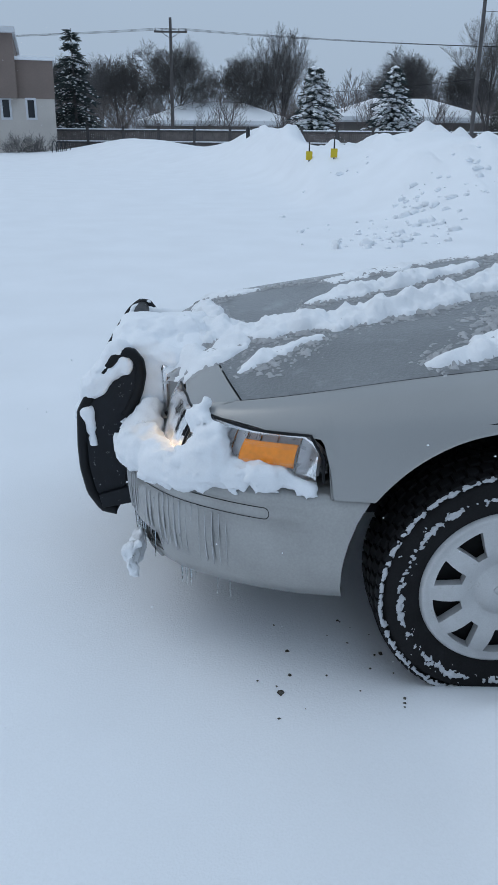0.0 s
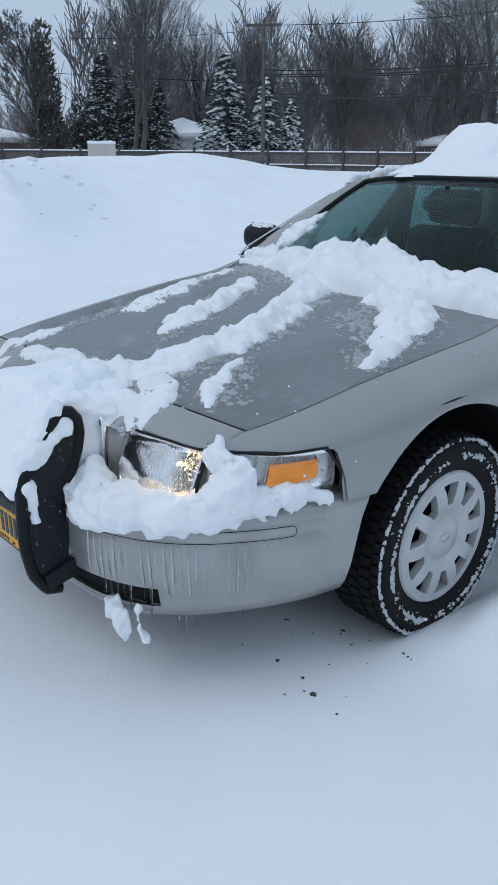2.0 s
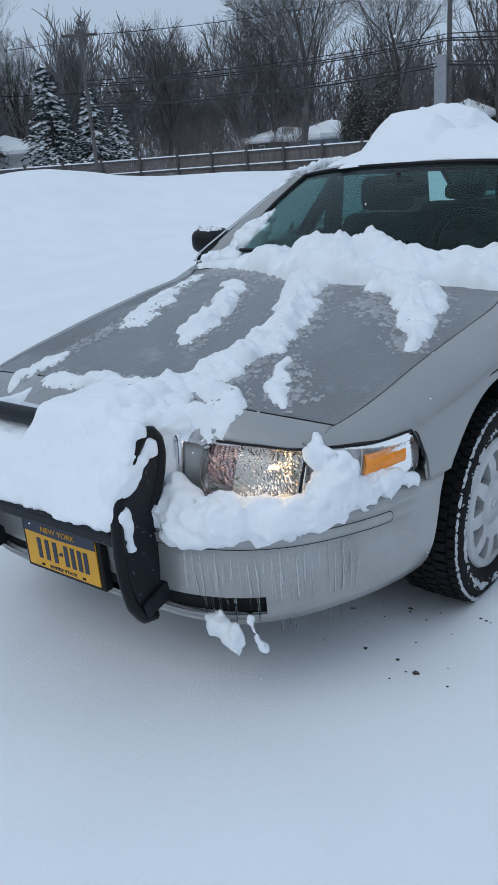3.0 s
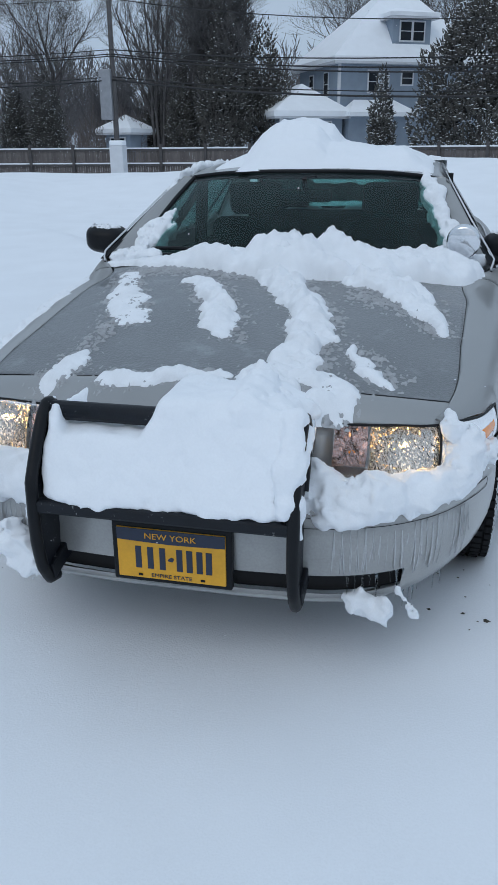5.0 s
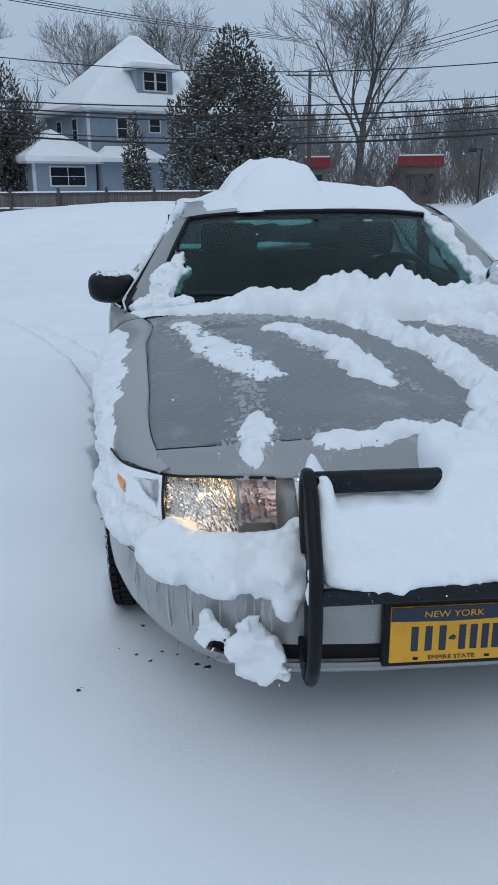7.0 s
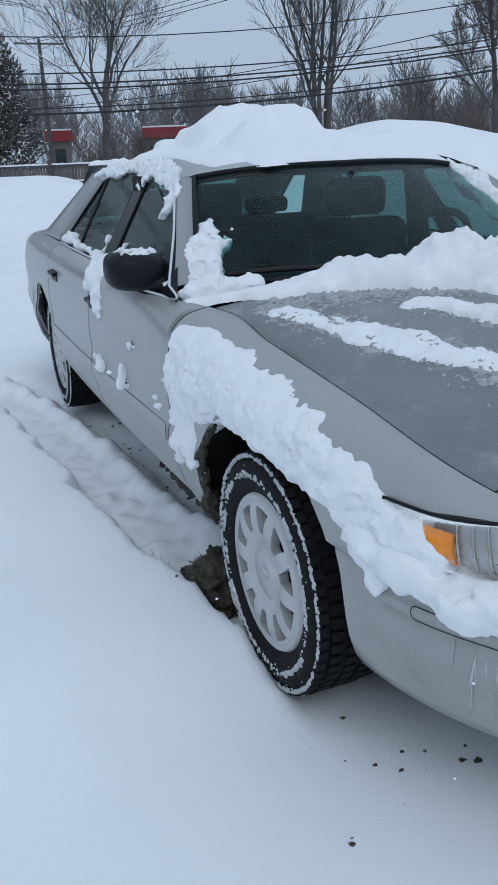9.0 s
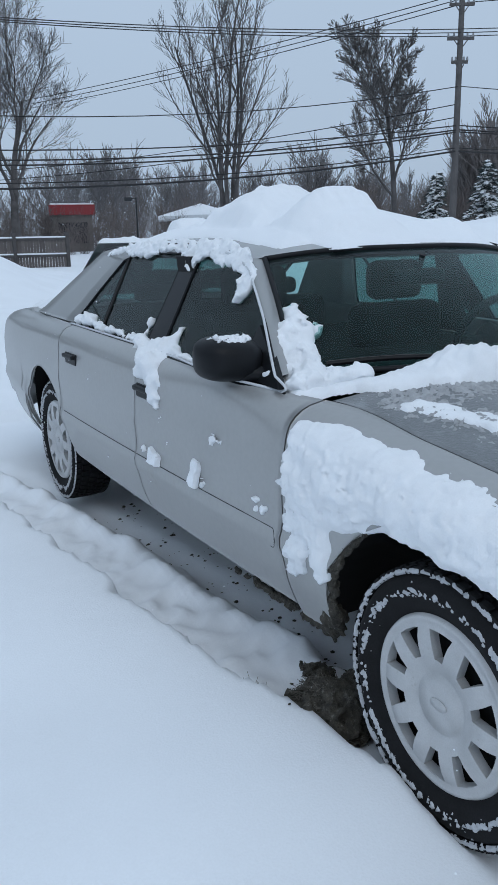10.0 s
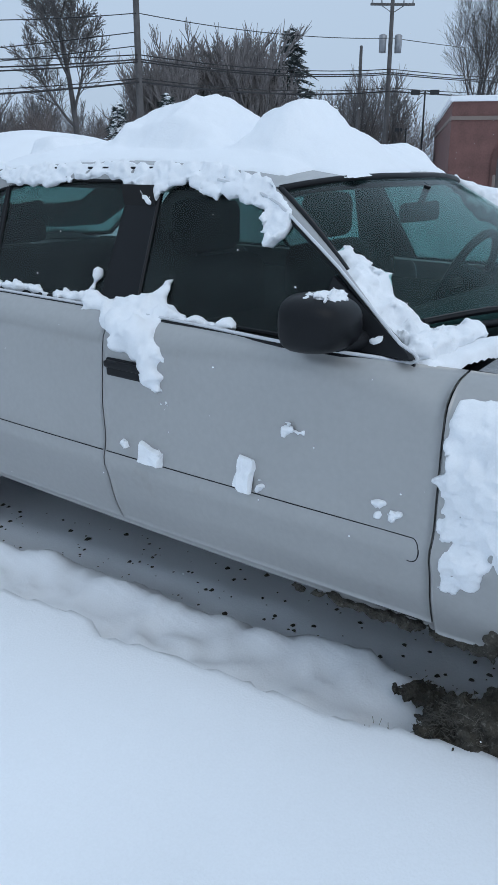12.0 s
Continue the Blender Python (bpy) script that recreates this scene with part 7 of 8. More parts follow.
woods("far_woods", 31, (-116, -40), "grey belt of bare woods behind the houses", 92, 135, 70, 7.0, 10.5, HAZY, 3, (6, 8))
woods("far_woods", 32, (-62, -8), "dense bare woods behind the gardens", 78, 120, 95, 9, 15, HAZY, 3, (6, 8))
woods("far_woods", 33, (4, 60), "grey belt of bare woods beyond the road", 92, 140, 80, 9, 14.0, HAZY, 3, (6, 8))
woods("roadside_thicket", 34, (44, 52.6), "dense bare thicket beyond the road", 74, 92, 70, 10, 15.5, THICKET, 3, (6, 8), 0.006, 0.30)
woods("brush", 35, (-104, -18), "tangled bare brush along the fence", 66, 92, 230, 2.6, 5.6, BRUSH, 2, (11, 14), 0.008, 0.6, 0.6)
woods("brush", 36, (10, 62), "tangled bare brush beyond the road", 66, 92, 230, 2.6, 6.0, BRUSH, 2, (11, 14), 0.008, 0.6, 0.6)
woods("hedge_bush", 37, (-106, -101.5), "brown leafless bush by the wall", 45, 47, 10, 1.0, 1.5, BARK, 2, (8, 11), 0.008, 0.9, 0.5)

# ---- fence round the lot ----
fence = thing("fence", "weathered board fence with snow on its rails", "fence")
LINE = [(-57, -16), (-55, 6), (-49, 21), (-42, 31.5), (-34, 37.6), (-23, 39.6), (-12, 40.8), (0, 40.4), (10.6, 36.6)]
pts2 = np.array(LINE, float)
s2 = np.r_[0, np.cumsum(np.linalg.norm(np.diff(pts2, axis=0), axis=1))]
marks = np.arange(0, s2[-1], 2.45)
fx, fy = np.interp(marks, s2, pts2[:, 0]), np.interp(marks, s2, pts2[:, 1])
post_mesh = bm_mesh("post", box(-0.075, 0.075, -0.14, 0.06, -0.4, 1.62, 0.01), POSTWOOD)
def plank(x0, top):
    return np.array([(x0 + dx, dy, z) for z in (-0.3, top) for dx, dy in ((0, 0.0), (0.125, 0.0), (0.125, 0.022), (0, 0.022))]), [[0, 1, 5, 4], [1, 2, 6, 5], [2, 3, 7, 6], [3, 0, 4, 7], [4, 5, 6, 7]]


board_mesh = mesh_of("board", *plank(0.0, 1.29), FENCE, smooth=False)
far_boards = []
rail_mesh = bm_mesh("rail", box(-1.2, 1.2, -0.06, 0.0, -0.06, 0.06, 0.008), POSTWOOD)
cap_mesh = bm_mesh("rail_snow", box(-1.2, 1.2, -0.075, 0.05, 0.0, 0.07, 0.02), SNOW)
for k in range(len(marks)):
    ob = new("post", post_mesh)
    ob.parent = fence
    ob.matrix_basis = pose(fx[k], fy[k], 0)
    if k == len(marks) - 1:
        break
    a = math.degrees(math.atan2(fy[k + 1] - fy[k], fx[k + 1] - fx[k]))
    mx, my = (fx[k] + fx[k + 1]) / 2, (fy[k] + fy[k + 1]) / 2
    for nm, me, z in (("rail", rail_mesh, 0.55), ("rail", rail_mesh, 1.32), ("rail_snow", cap_mesh, 1.375), ("rail_snow", cap_mesh, 0.605)):
        ob = new(nm, me)
        ob.parent = fence
        ob.matrix_basis = pose(mx, my, z, 0, 0, a)
    near = fx[k] > -29.0
    for j in range(17):
        x0 = -1.16 + j * 0.1365
        m = pose(mx, my, 0, 0, 0, a) @ Matrix.Translation((x0, 0.003, -0.02 * ((j * 7 + k) % 3)))
        if near:
            ob = new("board", board_mesh)
            ob.parent = fence
            ob.matrix_basis = m
        else:
            v_, f_ = plank(0.0, 1.29)
            far_boards.append((np.array([m @ Vector(p) for p in v_]), f_))
tagged(part("board_rest", join(*far_boards), FENCE, fence), kind="stuff")


# ---- buildings ----
def slab_roof(corners, eave, apex, z0, rise, thick=0.35):
    """A hipped roof: eave corners, ridge points, as one closed shell with snow thickness."""
    n = len(corners)
    v_ = [(x, y, z0) for x, y in corners] + [(x, y, z0 + thick) for x, y in corners] + [(x, y, z0 + thick + rise) for x, y in apex]
    f_ = [list(range(n))[::-1]] + [[k, (k + 1) % n, (k + 1) % n + n, k + n] for k in range(n)]
    m = len(apex)
    if m == 1:
        f_ += [[k + n, (k + 1) % n + n, 2 * n] for k in range(n)]
    else:
        f_ += [[n, n + 1, 2 * n + 1, 2 * n], [n + 1, n + 2, 2 * n + 1], [n + 2, n + 3, 2 * n, 2 * n + 1], [n + 3, n, 2 * n]]
    return np.array(v_, float), f_


def window(parent, x0, x1, z0, z1, y, cols=1, rows_=2, face="y"):
    """A window in a wall that faces -y (or -x): frame, panes and bars."""
    def bx_(a, b, c, d, e, f_, bev=0.0):
        return box(a, b, c, d, e, f_, bev) if face == "y" else box(c, d, a, b, e, f_, bev)
    w = part("window", bx_(x0 - 0.09, x1 + 0.09, y - 0.05, y - 0.001, z0 - 0.09, z1 + 0.09, 0.01), TRIM, parent)
    for i in range(cols):
        for j in range(rows_):
            a, b = x0 + (x1 - x0) * i / cols, x0 + (x1 - x0) * (i + 1) / cols
            c, d = z0 + (z1 - z0) * j / rows_, z0 + (z1 - z0) * (j + 1) / rows_
            part("pane", bx_(a + 0.035, b - 0.035, y - 0.062, y - 0.045, c + 0.03, d - 0.03), PANE, w)
    return w


house = thing("house", "blue-grey two-storey house with steep snow-covered roof", "house", at=(-8.1, 67.1, 0), turn=30)
body = part("wall", box(0, 13, 0, 9, 0, 8.0), SIDING, house)
for z in np.arange(0.4, 8.0, 0.22):
    part("siding_board", box(-0.015, 13.0, -0.015, 0.0, z, z + 0.02), SIDING, body)
o = 0.7
part("roof", slab_roof([(-o, -o), (13 + o, -o), (13 + o, 9 + o), (-o, 9 + o)], 0, [(6.4, 4.5), (7.2, 4.5)], 7.85, 6.15), SNOW, house, "steep roof under thick snow")
part("eave_trim", box(-o + 0.05, 13 + o - 0.05, -o + 0.02, 9 + o, 7.68, 7.85), TRIM, house)
part("corner_board", box(-0.05, 0.16, -0.05, 0.16, 0, 7.7), TRIM, house)
dormer = part("dormer", box(4.7, 8.1, 0.2, 4.0, 9.0, 11.3), SIDING, house)
part("dormer_roof", slab_roof([(4.2, -0.35), (8.6, -0.35), (8.6, 4.4), (4.2, 4.4)], 0, [(6.4, 3.2)], 11.25, 0.8, 0.3), SNOW, dormer)
part("dormer_trim", box(4.25, 8.55, -0.3, 4.3, 11.08, 11.25), TRIM, dormer)
window(dormer, 5.35, 6.35, 9.5, 10.9, 0.2, 1, 2), window(dormer, 6.5, 7.5, 9.5, 10.9, 0.2, 1, 2)
window(house, 2.6, 3.5, 5.6, 7.2, 0, 1, 2), window(house, 5.6, 6.6, 6.2, 7.2, 0), window(house, 4.0, 4.4, 5.6, 7.2, 0)
window(house, 2.2, 3.1, 5.4, 7.2, 0, 1, 2, "x"), window(house, 5.6, 6.5, 5.4, 7.2, 0, 1, 2, "x")
part("porch_roof", slab_roof([(0.0, -2.4), (6.0, -2.4), (6.0, 0), (0.0, 0)], 0, [(1.2, -0.4), (4.8, -0.4)], 3.7, 1.0, 0.3), SNOW, house)
part("porch_wall", box(0.3, 5.6, -1.6, 0, 0, 3.7), SIDING, house)
wing = part("wing_wall", box(-5.3, 0.0, -1.0, 7.0, 0, 3.75), SIDING, house)
part("wing_roof", slab_roof([(-6.1, -1.8), (0.5, -1.8), (0.5, 7.8), (-6.1, 7.8)], 0, [(-2.4, 2.0), (-2.4, 3.4)], 3.7, 2.2, 0.4), SNOW, wing)
part("wing_trim", box(-6.0, 0.4, -1.7, 7.7, 3.55, 3.7), TRIM, wing)
part("wing_corner", box(-5.36, -5.12, -1.06, -0.9, 0, 3.6), TRIM, wing)
window(wing, -3.9, -1.0, 1.9, 3.3, -1.0, 2, 2)
window(wing, 0.6, 1.5, 1.8, 3.2, -5.3, 2, 2, "x"), window(wing, 2.4, 3.0, 2.2, 3.2, -5.3, 1, 1, "x")


def ranch(x, y, turn, w, d, eave, rise, label, wall=None, windows=2):
    h = thing("house", label, "house", at=(x, y, 0), turn=turn)
    part("wall", box(-w / 2, w / 2, -d / 2, d / 2, 0, eave), wall or TAN, h)
    part("roof", slab_roof([(-w / 2 - 0.6, -d / 2 - 0.6), (w / 2 + 0.6, -d / 2 - 0.6), (w / 2 + 0.6, d / 2 + 0.6), (-w / 2 - 0.6, d / 2 + 0.6)], 0, [(-w / 2 + d / 2, 0), (w / 2 - d / 2, 0)], eave - 0.1, rise, 0.3), SNOW, h)
    part("fascia", box(-w / 2 - 0.55, w / 2 + 0.55, -d / 2 - 0.55, d / 2 + 0.55, eave - 0.25, eave - 0.1), TRIM, h)
    for k in range(windows):
        cx = -w / 2 + w * (k + 0.5) / windows
        window(h, cx - 0.7, cx + 0.7, eave - 1.5, eave - 0.5, -d / 2, 2, 1)
    return h


ranch(-78, 0.5, -90, 13, 8, 2.0, 1.6, "low ranch house under a snowy roof", windows=3)
ranch(-74, 17, -82, 13, 8, 2.4, 1.6, "low ranch house under a snowy roof", windows=3)
ranch(-70.5, 29.5, -70, 8, 7, 2.2, 1.2, "low house behind the trees, roof snowed over")
ranch(-61, 45.5, -58, 6, 6, 2.7, 1.4, "small house between the spruces, roof snowed over", TRIM)
ranch(-44, 65, -35, 7, 6, 2.2, 0.9, "low house half hidden by brush")
ranch(-37.5, 62.5, -28, 6, 5, 2.1, 1.1, "blue-grey garage with a snowy roof", SIDING, 1)
ranch(-25.0, 63.0, -15, 2.4, 2.4, 2.7, 1.1, "small blue-grey shed with a snowy roof", SIDING, 1)
ranch(31.5, 67, 20, 4.4, 4.4, 2.9, 1.1, "small gabled house beyond the road", TAN, 1)
ranch(63, 35, 50, 6, 5, 0.9, 0.4, "low dark outbuilding under snow", BARK, 0)

block = thing("commercial_building", "two-tone brown and cream block building", "building", at=(-48, -9.4, 0), turn=11)
part("lower_wall", box(-14, 0, -22, 0, 0, 3.0), CREAM, block)
part("upper_wall", box(-14, 0.04, -22, 0.04, 3.0, 5.0), BROWN, block)
part("tall_wall", box(-14, 0.5, -22, -2.05, 3.0, 6.3), BROWN, block)
part("coping", box(-14.1, 0.2, -2.1, 0.2, 5.0, 5.2, 0.03), SNOW, block)
part("tall_coping", box(-14.1, 0.9, -22, -1.9, 6.3, 6.62, 0.03), TRIM, block)
for y in (-2.75, -1.35):
    window(block, y - 0.22, y + 0.22, 1.95, 2.95, 0.0, 1, 1, "x").matrix_basis = Matrix.Diagonal((-1, 1, 1, 1))

brick_house = thing("brick_building", "red brick building with an arched bay", "building", at=(39.5, 19.05, 0), turn=-62.9)
part("wall", box(0, 16, 0, 30, 0, 4.5), BRICK, brick_house)
part("parapet", box(-0.15, 16, -0.15, 30, 4.5, 4.78, 0.04), SNOW, brick_house)
part("band", box(-0.06, 16, -0.06, 30, 3.6, 3.8), BROWN, brick_house)
arc = [(2.2, 0.0)] + [(4.2 - 2.0 * math.cos(k * math.pi / 16), 1.6 + 1.5 * math.sin(k * math.pi / 16)) for k in range(17)] + [(6.2, 0.0)]
part("arched_bay", prism(arc, "y", -0.10, -0.02), BRICK, brick_house)
inner = [(2.5, 0.0)] + [(4.2 - 1.7 * math.cos(k * math.pi / 16), 1.6 + 1.25 * math.sin(k * math.pi / 16)) for k in range(17)] + [(5.9, 0.0)]
part("arch_panel", prism(inner, "y", -0.13, -0.101), BARK, brick_house)

for x, y, w, turn, lab in ((22.5, 77, 3.8, 17, "low shop with a red fascia beyond the road"), (12.8, 79.5, 2.0, 9, "low shop with a red fascia beyond the road")):
    shop = thing("roadside_shop", lab, "shop", at=(x, y, 0), turn=-turn)
    part("wall", box(-w / 2, w / 2, 0, 5, 0, 3.6), TAN, shop)
    part("fascia", box(-w / 2 - 0.3, w / 2 + 0.3, -0.3, 5, 3.5, 4.45, 0.03), RED, shop, "red fascia")
    part("roof_snow", box(-w / 2 - 0.2, w / 2 + 0.2, -0.2, 5, 4.45, 4.6, 0.03), SNOW, shop)
    part("shop_window", box(-w / 2 + 0.5, w / 2 - 0.5, -0.04, 0.0, 0.8, 2.8), PANE, shop)


# ---- poles, lamps, wires ----
def utility_pole(x, y, h, turn, arms, label, r=0.15, cans=False):
    p = thing("utility_pole", label, "utility pole", at=(x, y, 0), turn=turn)
    part("pole", spikes([(0, 0, -0.5)], [(0, 0, h)], r, r * 0.68, 10), POLEWOOD, p, smooth=True)
    for z, w in arms:
        arm = part("crossarm", box(-w, w, -0.10, 0.02, z - 0.07, z + 0.07, 0.01), POLEWOOD, p)
        for k in (-0.92, -0.5, 0.5, 0.92):
            part("insulator", spikes([(w * k, -0.04, z + 0.05)], [(w * k, -0.04, z + 0.24)], 0.06, 0.04, 8), METAL, arm)
        part("arm_brace", spikes([(-w * 0.6, -0.1, z)], [(0, -0.1, z - 0.5)], 0.025, 0.025, 5), POLEWOOD, p)
        part("arm_brace", spikes([(w * 0.6, -0.1, z)], [(0, -0.1, z - 0.5)], 0.025, 0.025, 5), POLEWOOD, p)
    if cans:
        for dx in (-0.5, 0.5):
            can = lathe([(-0.55, 0.0), (-0.55, 0.22), (0.45, 0.24), (0.52, 0.12), (0.55, 0.0)], 16, "z")
            part("transformer", (np.array(can[0]) + (dx, 0, h - 2.5), can[1]), METAL, p, "grey pole transformer", smooth=True)
    return p


utility_pole(-67.6, -3.3, 9.6, 90, [(8.6, 1.3)], "utility pole with a crossarm above the trees", 0.16)
utility_pole(-48.9, 15.7, 13.0, 0, [], "plain tall wooden pole by the lot's edge", 0.14)
utility_pole(-34.9, 31.8, 8.4, 40, [(8.1, 1.0)], "dark utility pole with a short crossarm at the fence", 0.13)
utility_pole(-16.2, 39.0, 12.0, 0, [(11.0, 1.1)], "utility pole standing at the fence", 0.15)
utility_pole(27.8, 30.3, 12.2, -30, [(11.85, 0.6), (10.35, 0.65), (9.3, 0.4)], "roadside utility pole with three crossarms", 0.19)
utility_pole(47.3, 27.2, 11.2, -50, [(10.9, 1.4)], "roadside utility pole with two transformers", 0.18, True)
utility_pole(46.4, 28.8, 8.6, 0, [], "short plain wooden pole", 0.14)
utility_pole(11.6, 77.4, 12.0, 0, [(11.6, 2.2)], "distant utility pole with a wide crossarm", 0.22)
box_ = part("service_box", box(-0.32, 0.32, -0.12, 0.12, -1.2, 1.2, 0.03), METAL, None)
box_.matrix_basis = pose(-16.55, 38.8, 5.0 - 1.0)
tagged(box_, "grey service box strapped to the pole", "utility box")


def wire(a, b, sag, r=0.018):
    t = np.linspace(0, 1, 18)[:, None]
    P = np.array(a) * (1 - t) + np.array(b) * t
    P[:, 2] -= 4 * sag * t[:, 0] * (1 - t[:, 0])
    return P


def cable(a, b, sag, r=0.018):
    ob = part("cable", tube(wire(a, b, sag), r, 5, caps=False), WIRE, None, "black overhead cable strung between poles")
    tagged(ob, category="cable", group="overhead cables")


P_, C_, E_, X_ = (-16.2, 38.9), (27.8, 30.2), (47.3, 27.1), (11.6, 77.4)
for zp, zc, ze, mid, r in ((4.7, 5.2, 5.9, 3.40, 0.045), (4.85, 5.35, 6.1, 3.62, 0.024), (5.8, 6.1, 6.9, 4.35, 0.034), (5.9, 6.2, 7.0, 4.55, 0.034), (6.1, 6.4, 7.2, 4.95, 0.028), (8.4, 8.2, 9.0, 6.3, 0.022)):
    cable((*P_, zp), (*C_, zc), (zp + zc) / 2 - mid, r)
    cable((*C_, zc), (*E_, ze), 0.35, r)
    cable((*E_, ze), (90, 20, ze + 2.5), 0.5, r)
    cable((*P_, zp), (-34.9, 31.8, zp - 0.3), 0.35, r * 0.8)
for dx in (-0.7, 0.0, 0.7):
    cable((C_[0] + dx, C_[1] + 0.6 * dx, 12.1), (X_[0] + 2.2 * dx, X_[1], 11.8), 0.5, 0.024)
    cable((C_[0] + dx, C_[1] + 0.6 * dx, 10.6), (62 + dx, 12, 13.0), 0.5, 0.022)
    cable((C_[0] + dx, C_[1] + 0.6 * dx, 12.1), (62 + dx, 12, 16.0), 0.5, 0.022)
    cable((-67.6, -3.3 + 1.5 * dx, 8.85), (-72, -48 + 1.5 * dx, 8.2), 0.5, 0.011)
    cable((-67.6, -3.3 + 1.5 * dx, 8.85), (-48, 52 + 1.5 * dx, 6.8), 0.9, 0.011)
    cable((-16.2 + dx, 38.9, 11.2), (X_[0] + 2 * dx, X_[1], 14.5), 0.3, 0.024)
    cable((C_[0] + dx, C_[1] + 0.6 * dx, 10.6), (-16.2 + dx, 38.9, 11.1), 0.9, 0.022)
for za, zb in ((7.4, 6.2), (6.8, 5.6)):
    cable((*C_, za), (4.0, 69.0, zb), 0.8, 0.024)
cable((-48.9, 15.7, 8.0), (-34.9, 31.8, 7.9), 0.6, 0.014)
cable((-78, -3, 5.0), (-48.9, 15.7, 4.4), 0.6, 0.014)


def street_lamp(x, y, h, turn, double, label):
    l = thing("street_lamp", label, "street lamp", at=(x, y, 0), turn=turn)
    part("pole", spikes([(0, 0, -0.3)], [(0, 0, h)], 0.07, 0.05, 8), DARKMETAL, l)
    for s_ in ((-1, 1) if double else (-1,)):
        part("lamp_arm", spikes([(0, 0, h - 0.1)], [(s_ * 0.35, 0, h - 0.05)], 0.03, 0.03, 6), DARKMETAL, l)
        part("lamp_head", box(min(s_ * 0.3, s_ * 0.85), max(s_ * 0.3, s_ * 0.85), -0.2, 0.2, h - 0.25, h + 0.02, 0.03), DARKMETAL, l)
    return l


street_lamp(46.0, 23.9, 5.7, -63, True, "dark twin-headed parking lot lamp")
street_lamp(57.5, 31.0, 4.1, -63, False, "slim single-headed street lamp")
street_lamp(20.5, 55.2, 4.1, -20, False, "slim single-headed street lamp")

# small things at the lot's edge
cab = part("utility_cabinet", box(-0.35, 0.35, -0.3, 0.3, -0.2, 1.55, 0.03), TRIM, None)
cab.matrix_basis = pose(-15.2, 36.6, 0)
tagged(cab, "pale utility cabinet at the pole's foot, snow on top", "utility cabinet")
cap = part("cabinet_snow", box(-0.36, 0.36, -0.31, 0.31, 1.54, 1.78, 0.08), SNOW, cab)
bin_ = part("storage_box", box(-0.75, 0.75, -0.6, 0.6, -0.2, 1.75, 0.02), CREAM, None)
bin_.matrix_basis = pose(-39.5, 23.6, 0, 0, 0, 55)
tagged(bin_, "cream metal storage box at the fence", "storage box")
part("box_snow", box(-0.77, 0.77, -0.62, 0.62, 1.74, 1.90, 0.05), SNOW, bin_)
rack = thing("bike_rack", "low dark metal hoop rack half buried in snow", "rack", at=(-42.7, -8.2, 0.25))
for k in range(4):
    a = np.linspace(0, math.pi, 10)
    part("hoop", tube(np.stack([0 * a, -0.45 + k * 0.22 + 0.16 * np.cos(a), -0.2 + 0.75 * np.sin(a) ** 0.5], -1), 0.025, 6), DARKMETAL, rack)
for x, y, z, mat, lab, nm in ((-27.1, 0.8, 1.25, DARKMETAL, "dark marker post standing in the snow bank", "marker_post"), (26.9, 13.7, 1.15, DARKMETAL, "thin dark marker stake in the snow", "marker_stake"), (35.3, 14.8, 0.95, BROWN, "short brown bollard in the snow", "bollard")):
    g_ = float(lot(x, y))
    ob = part(nm, tube([(x, y, g_ - 0.3), (x, y, max(z, g_ + 0.35) - 0.05), (x, y, max(z, g_ + 0.35))], [0.07 if nm != "marker_stake" else 0.025] * 2 + [0.02], 8), mat, None, lab)
    tagged(ob, category="post")
for x, y in ((-16.9, 1.70), (-16.0, 2.14)):
    g_ = float(lot(x, y))
    flag = part("yellow_marker", box(-0.02, 0.02, -0.075, 0.075, 0.03, 0.22, 0.01), YELLOW, None, "yellow marker plate on a stake in the snow")
    flag.matrix_basis = pose(x, y, g_)
    tagged(flag, category="marker", group="yellow markers")
    part("stake", spikes([(0, 0, -0.3)], [(0, 0, 0.42)], 0.02, 0.015, 6), DARKMETAL, flag)
pillar = part("brick_pillar", box(-0.15, 0.15, -0.15, 0.15, 0, 1.85, 0.01), BRICK, None, "brick pillar with a snow cap", smooth=False)
pillar.matrix_basis = pose(13.3, 12.2, 0, 0, 0, 20)
tagged(pillar, category="pillar")
part("snow_cap", tube([(0, 0, 1.84), (0, 0, 1.95), (0, 0, 2.04), (0, 0, 2.08)], [0.2, 0.19, 0.13, 0.03], 12), SNOW, pillar, smooth=True)

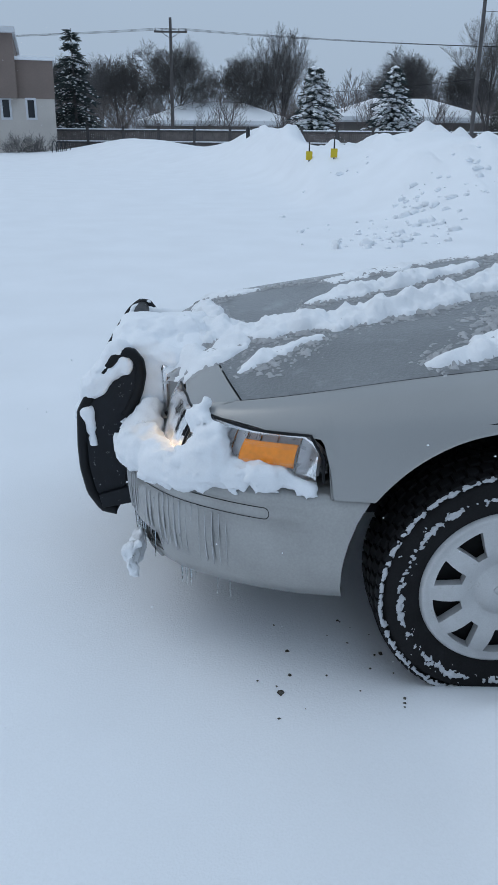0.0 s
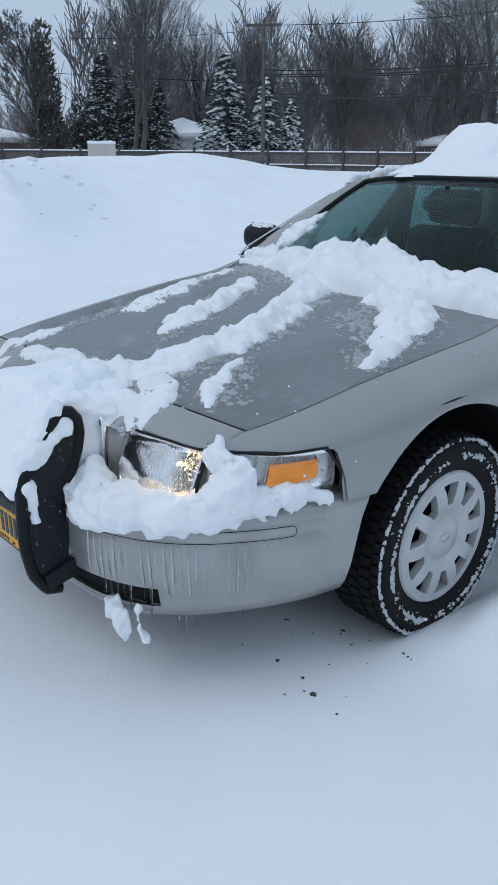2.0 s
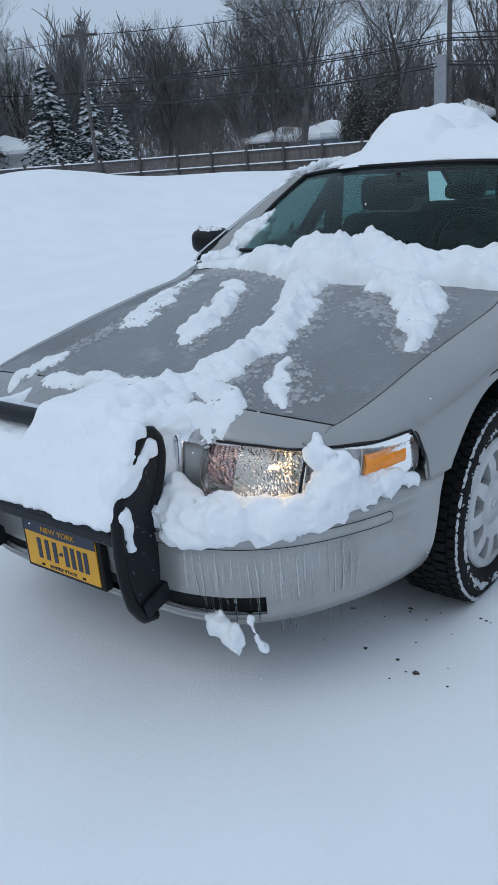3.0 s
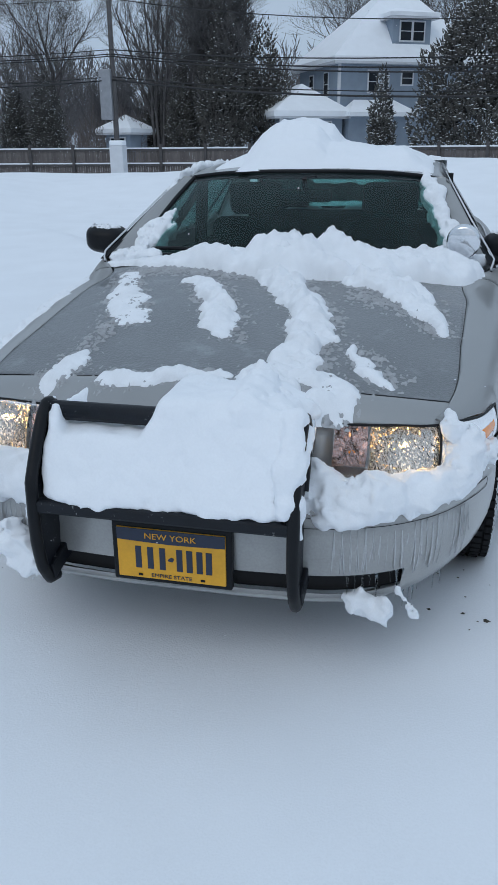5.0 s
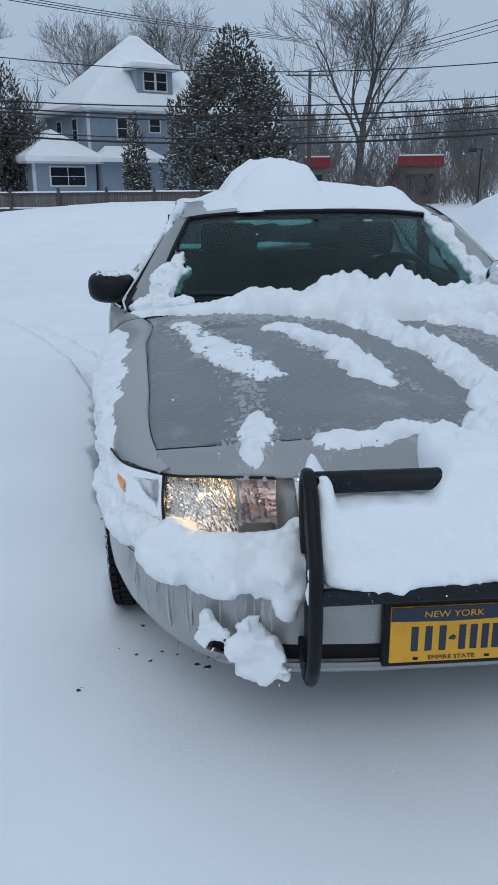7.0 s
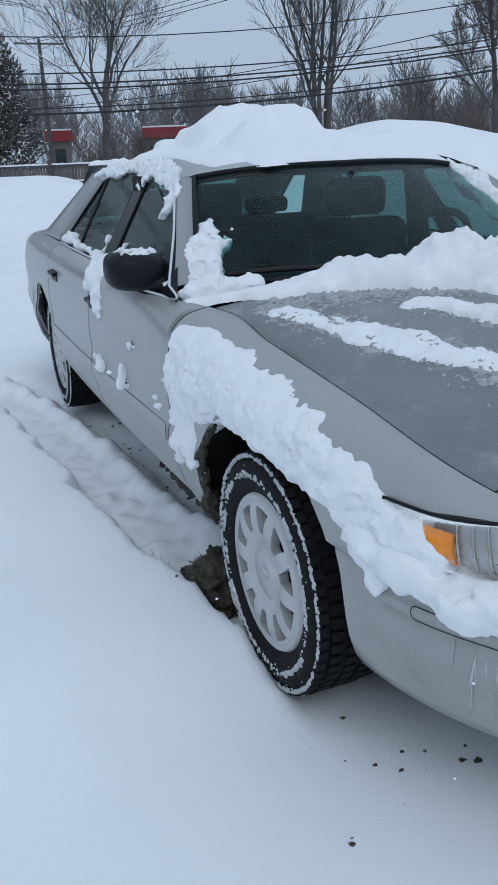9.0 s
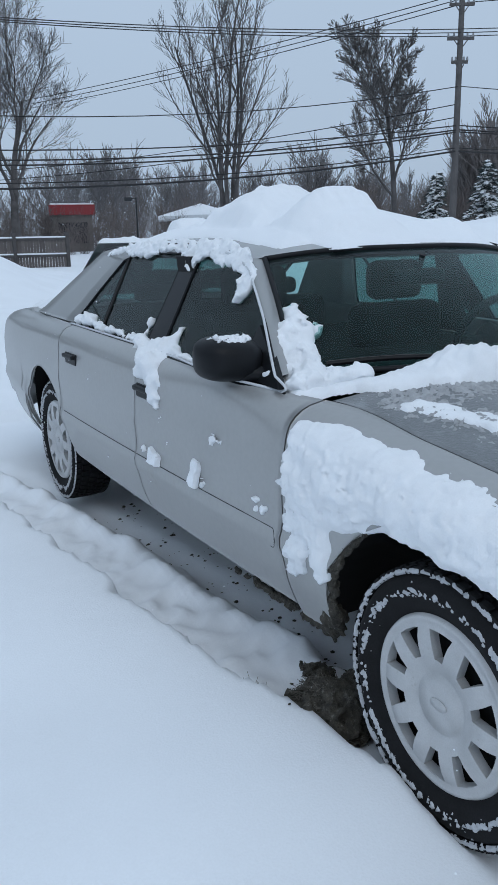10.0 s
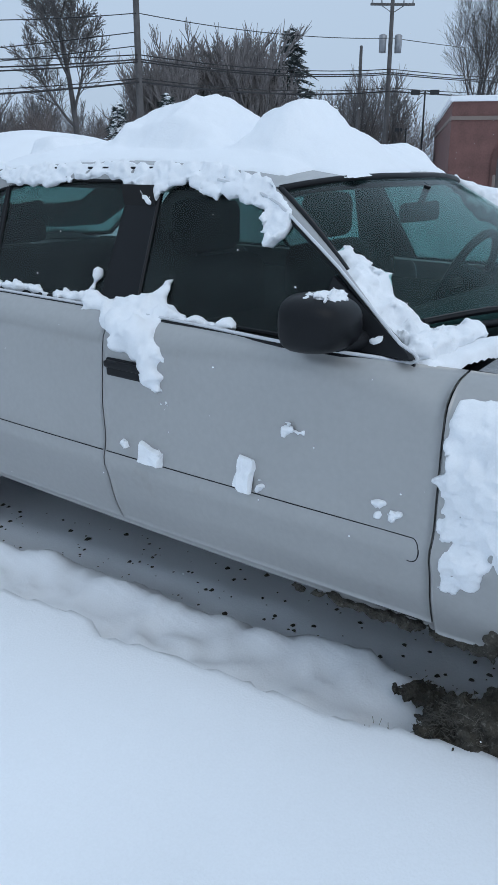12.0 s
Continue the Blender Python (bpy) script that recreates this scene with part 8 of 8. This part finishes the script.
# broken clods of ploughed snow on the bank
rng = random.Random(77)
ball = bmesh.new()
bmesh.ops.create_icosphere(ball, subdivisions=2, radius=1.0)
ball_v, ball_f = np.array([w_.co[:] for w_ in ball.verts]), [[w_.index for w_ in q.verts] for q in ball.faces]
ball.free()
clods = []
for k in range(280):
    a, r = radians(rng.gauss(-75, 5.5)), rng.uniform(7.5, 15.5)
    x, y = r * math.sin(a), r * math.cos(a)
    if vnoise(x * 0.55, y * 0.55, 0.2, 5) < 0.12:
        continue
    size = 0.018 + 0.062 * rng.random() ** 2.5
    shape = ball_v * (1 + 0.6 * vnoise(ball_v[:, 0] * 1.7 + k, ball_v[:, 1] * 1.7, ball_v[:, 2] * 1.7, 8))[:, None]
    clods.append((shape * size * (rng.uniform(0.8, 1.5), rng.uniform(0.8, 1.5), 0.75) + (x, y, float(lot(x, y)) + size * 0.15), ball_f))
tagged(part("broken_snow", join(*clods), SNOW, None, "broken clods of ploughed snow on the bank", smooth=True), category="snow", kind="stuff")

# dry grass matted over the turf, and a tuft standing in the rut
B, T = [], []
for k in range(1800):
    a, r = rng.uniform(0, 6.28), rng.random() ** 0.6
    x, y = -0.87 + 0.12 * r * math.cos(a), 0.46 + 0.14 * r * math.sin(a)
    z = 0.118 * (1 - r * r) + rng.uniform(-0.01, 0.016)
    b, l = rng.gauss(1.2, 0.9), rng.uniform(0.008, 0.026)
    B.append((x, y, z)), T.append((x + l * math.cos(b), y + l * math.sin(b), z + rng.gauss(-0.1, 0.35) * l))
for k in range(40):
    x, y = -0.985 + rng.gauss(0, 0.012), 0.66 + rng.gauss(0, 0.02)
    z = float(lot(x, y)) - 0.01
    B.append((x, y, z)), T.append((x + rng.gauss(0, 0.012), y + rng.gauss(0, 0.012), z + rng.uniform(0.02, 0.06)))
tagged(part("straw", spikes(B, T, 0.0013, 0.0006, 3), STRAW, turf_ob, "dry grass stalks"), kind="stuff")

# sparse snowflakes in the air round the car
C = [(rng.uniform(-1.5, 1.5), rng.uniform(-1.5, 2.8), rng.uniform(0.25, 1.8)) for k in range(900)]
C = [c for c in C if (abs(c[0]) > 1.02 or c[1] < -1.12 or c[2] > 1.62)]
tagged(part("falling_snow", flakes(C, [rng.uniform(0.0010, 0.0026) for c in C], 0.8), SNOW, None, "sparse small snowflakes drifting down round the car"), category="snow", kind="stuff")
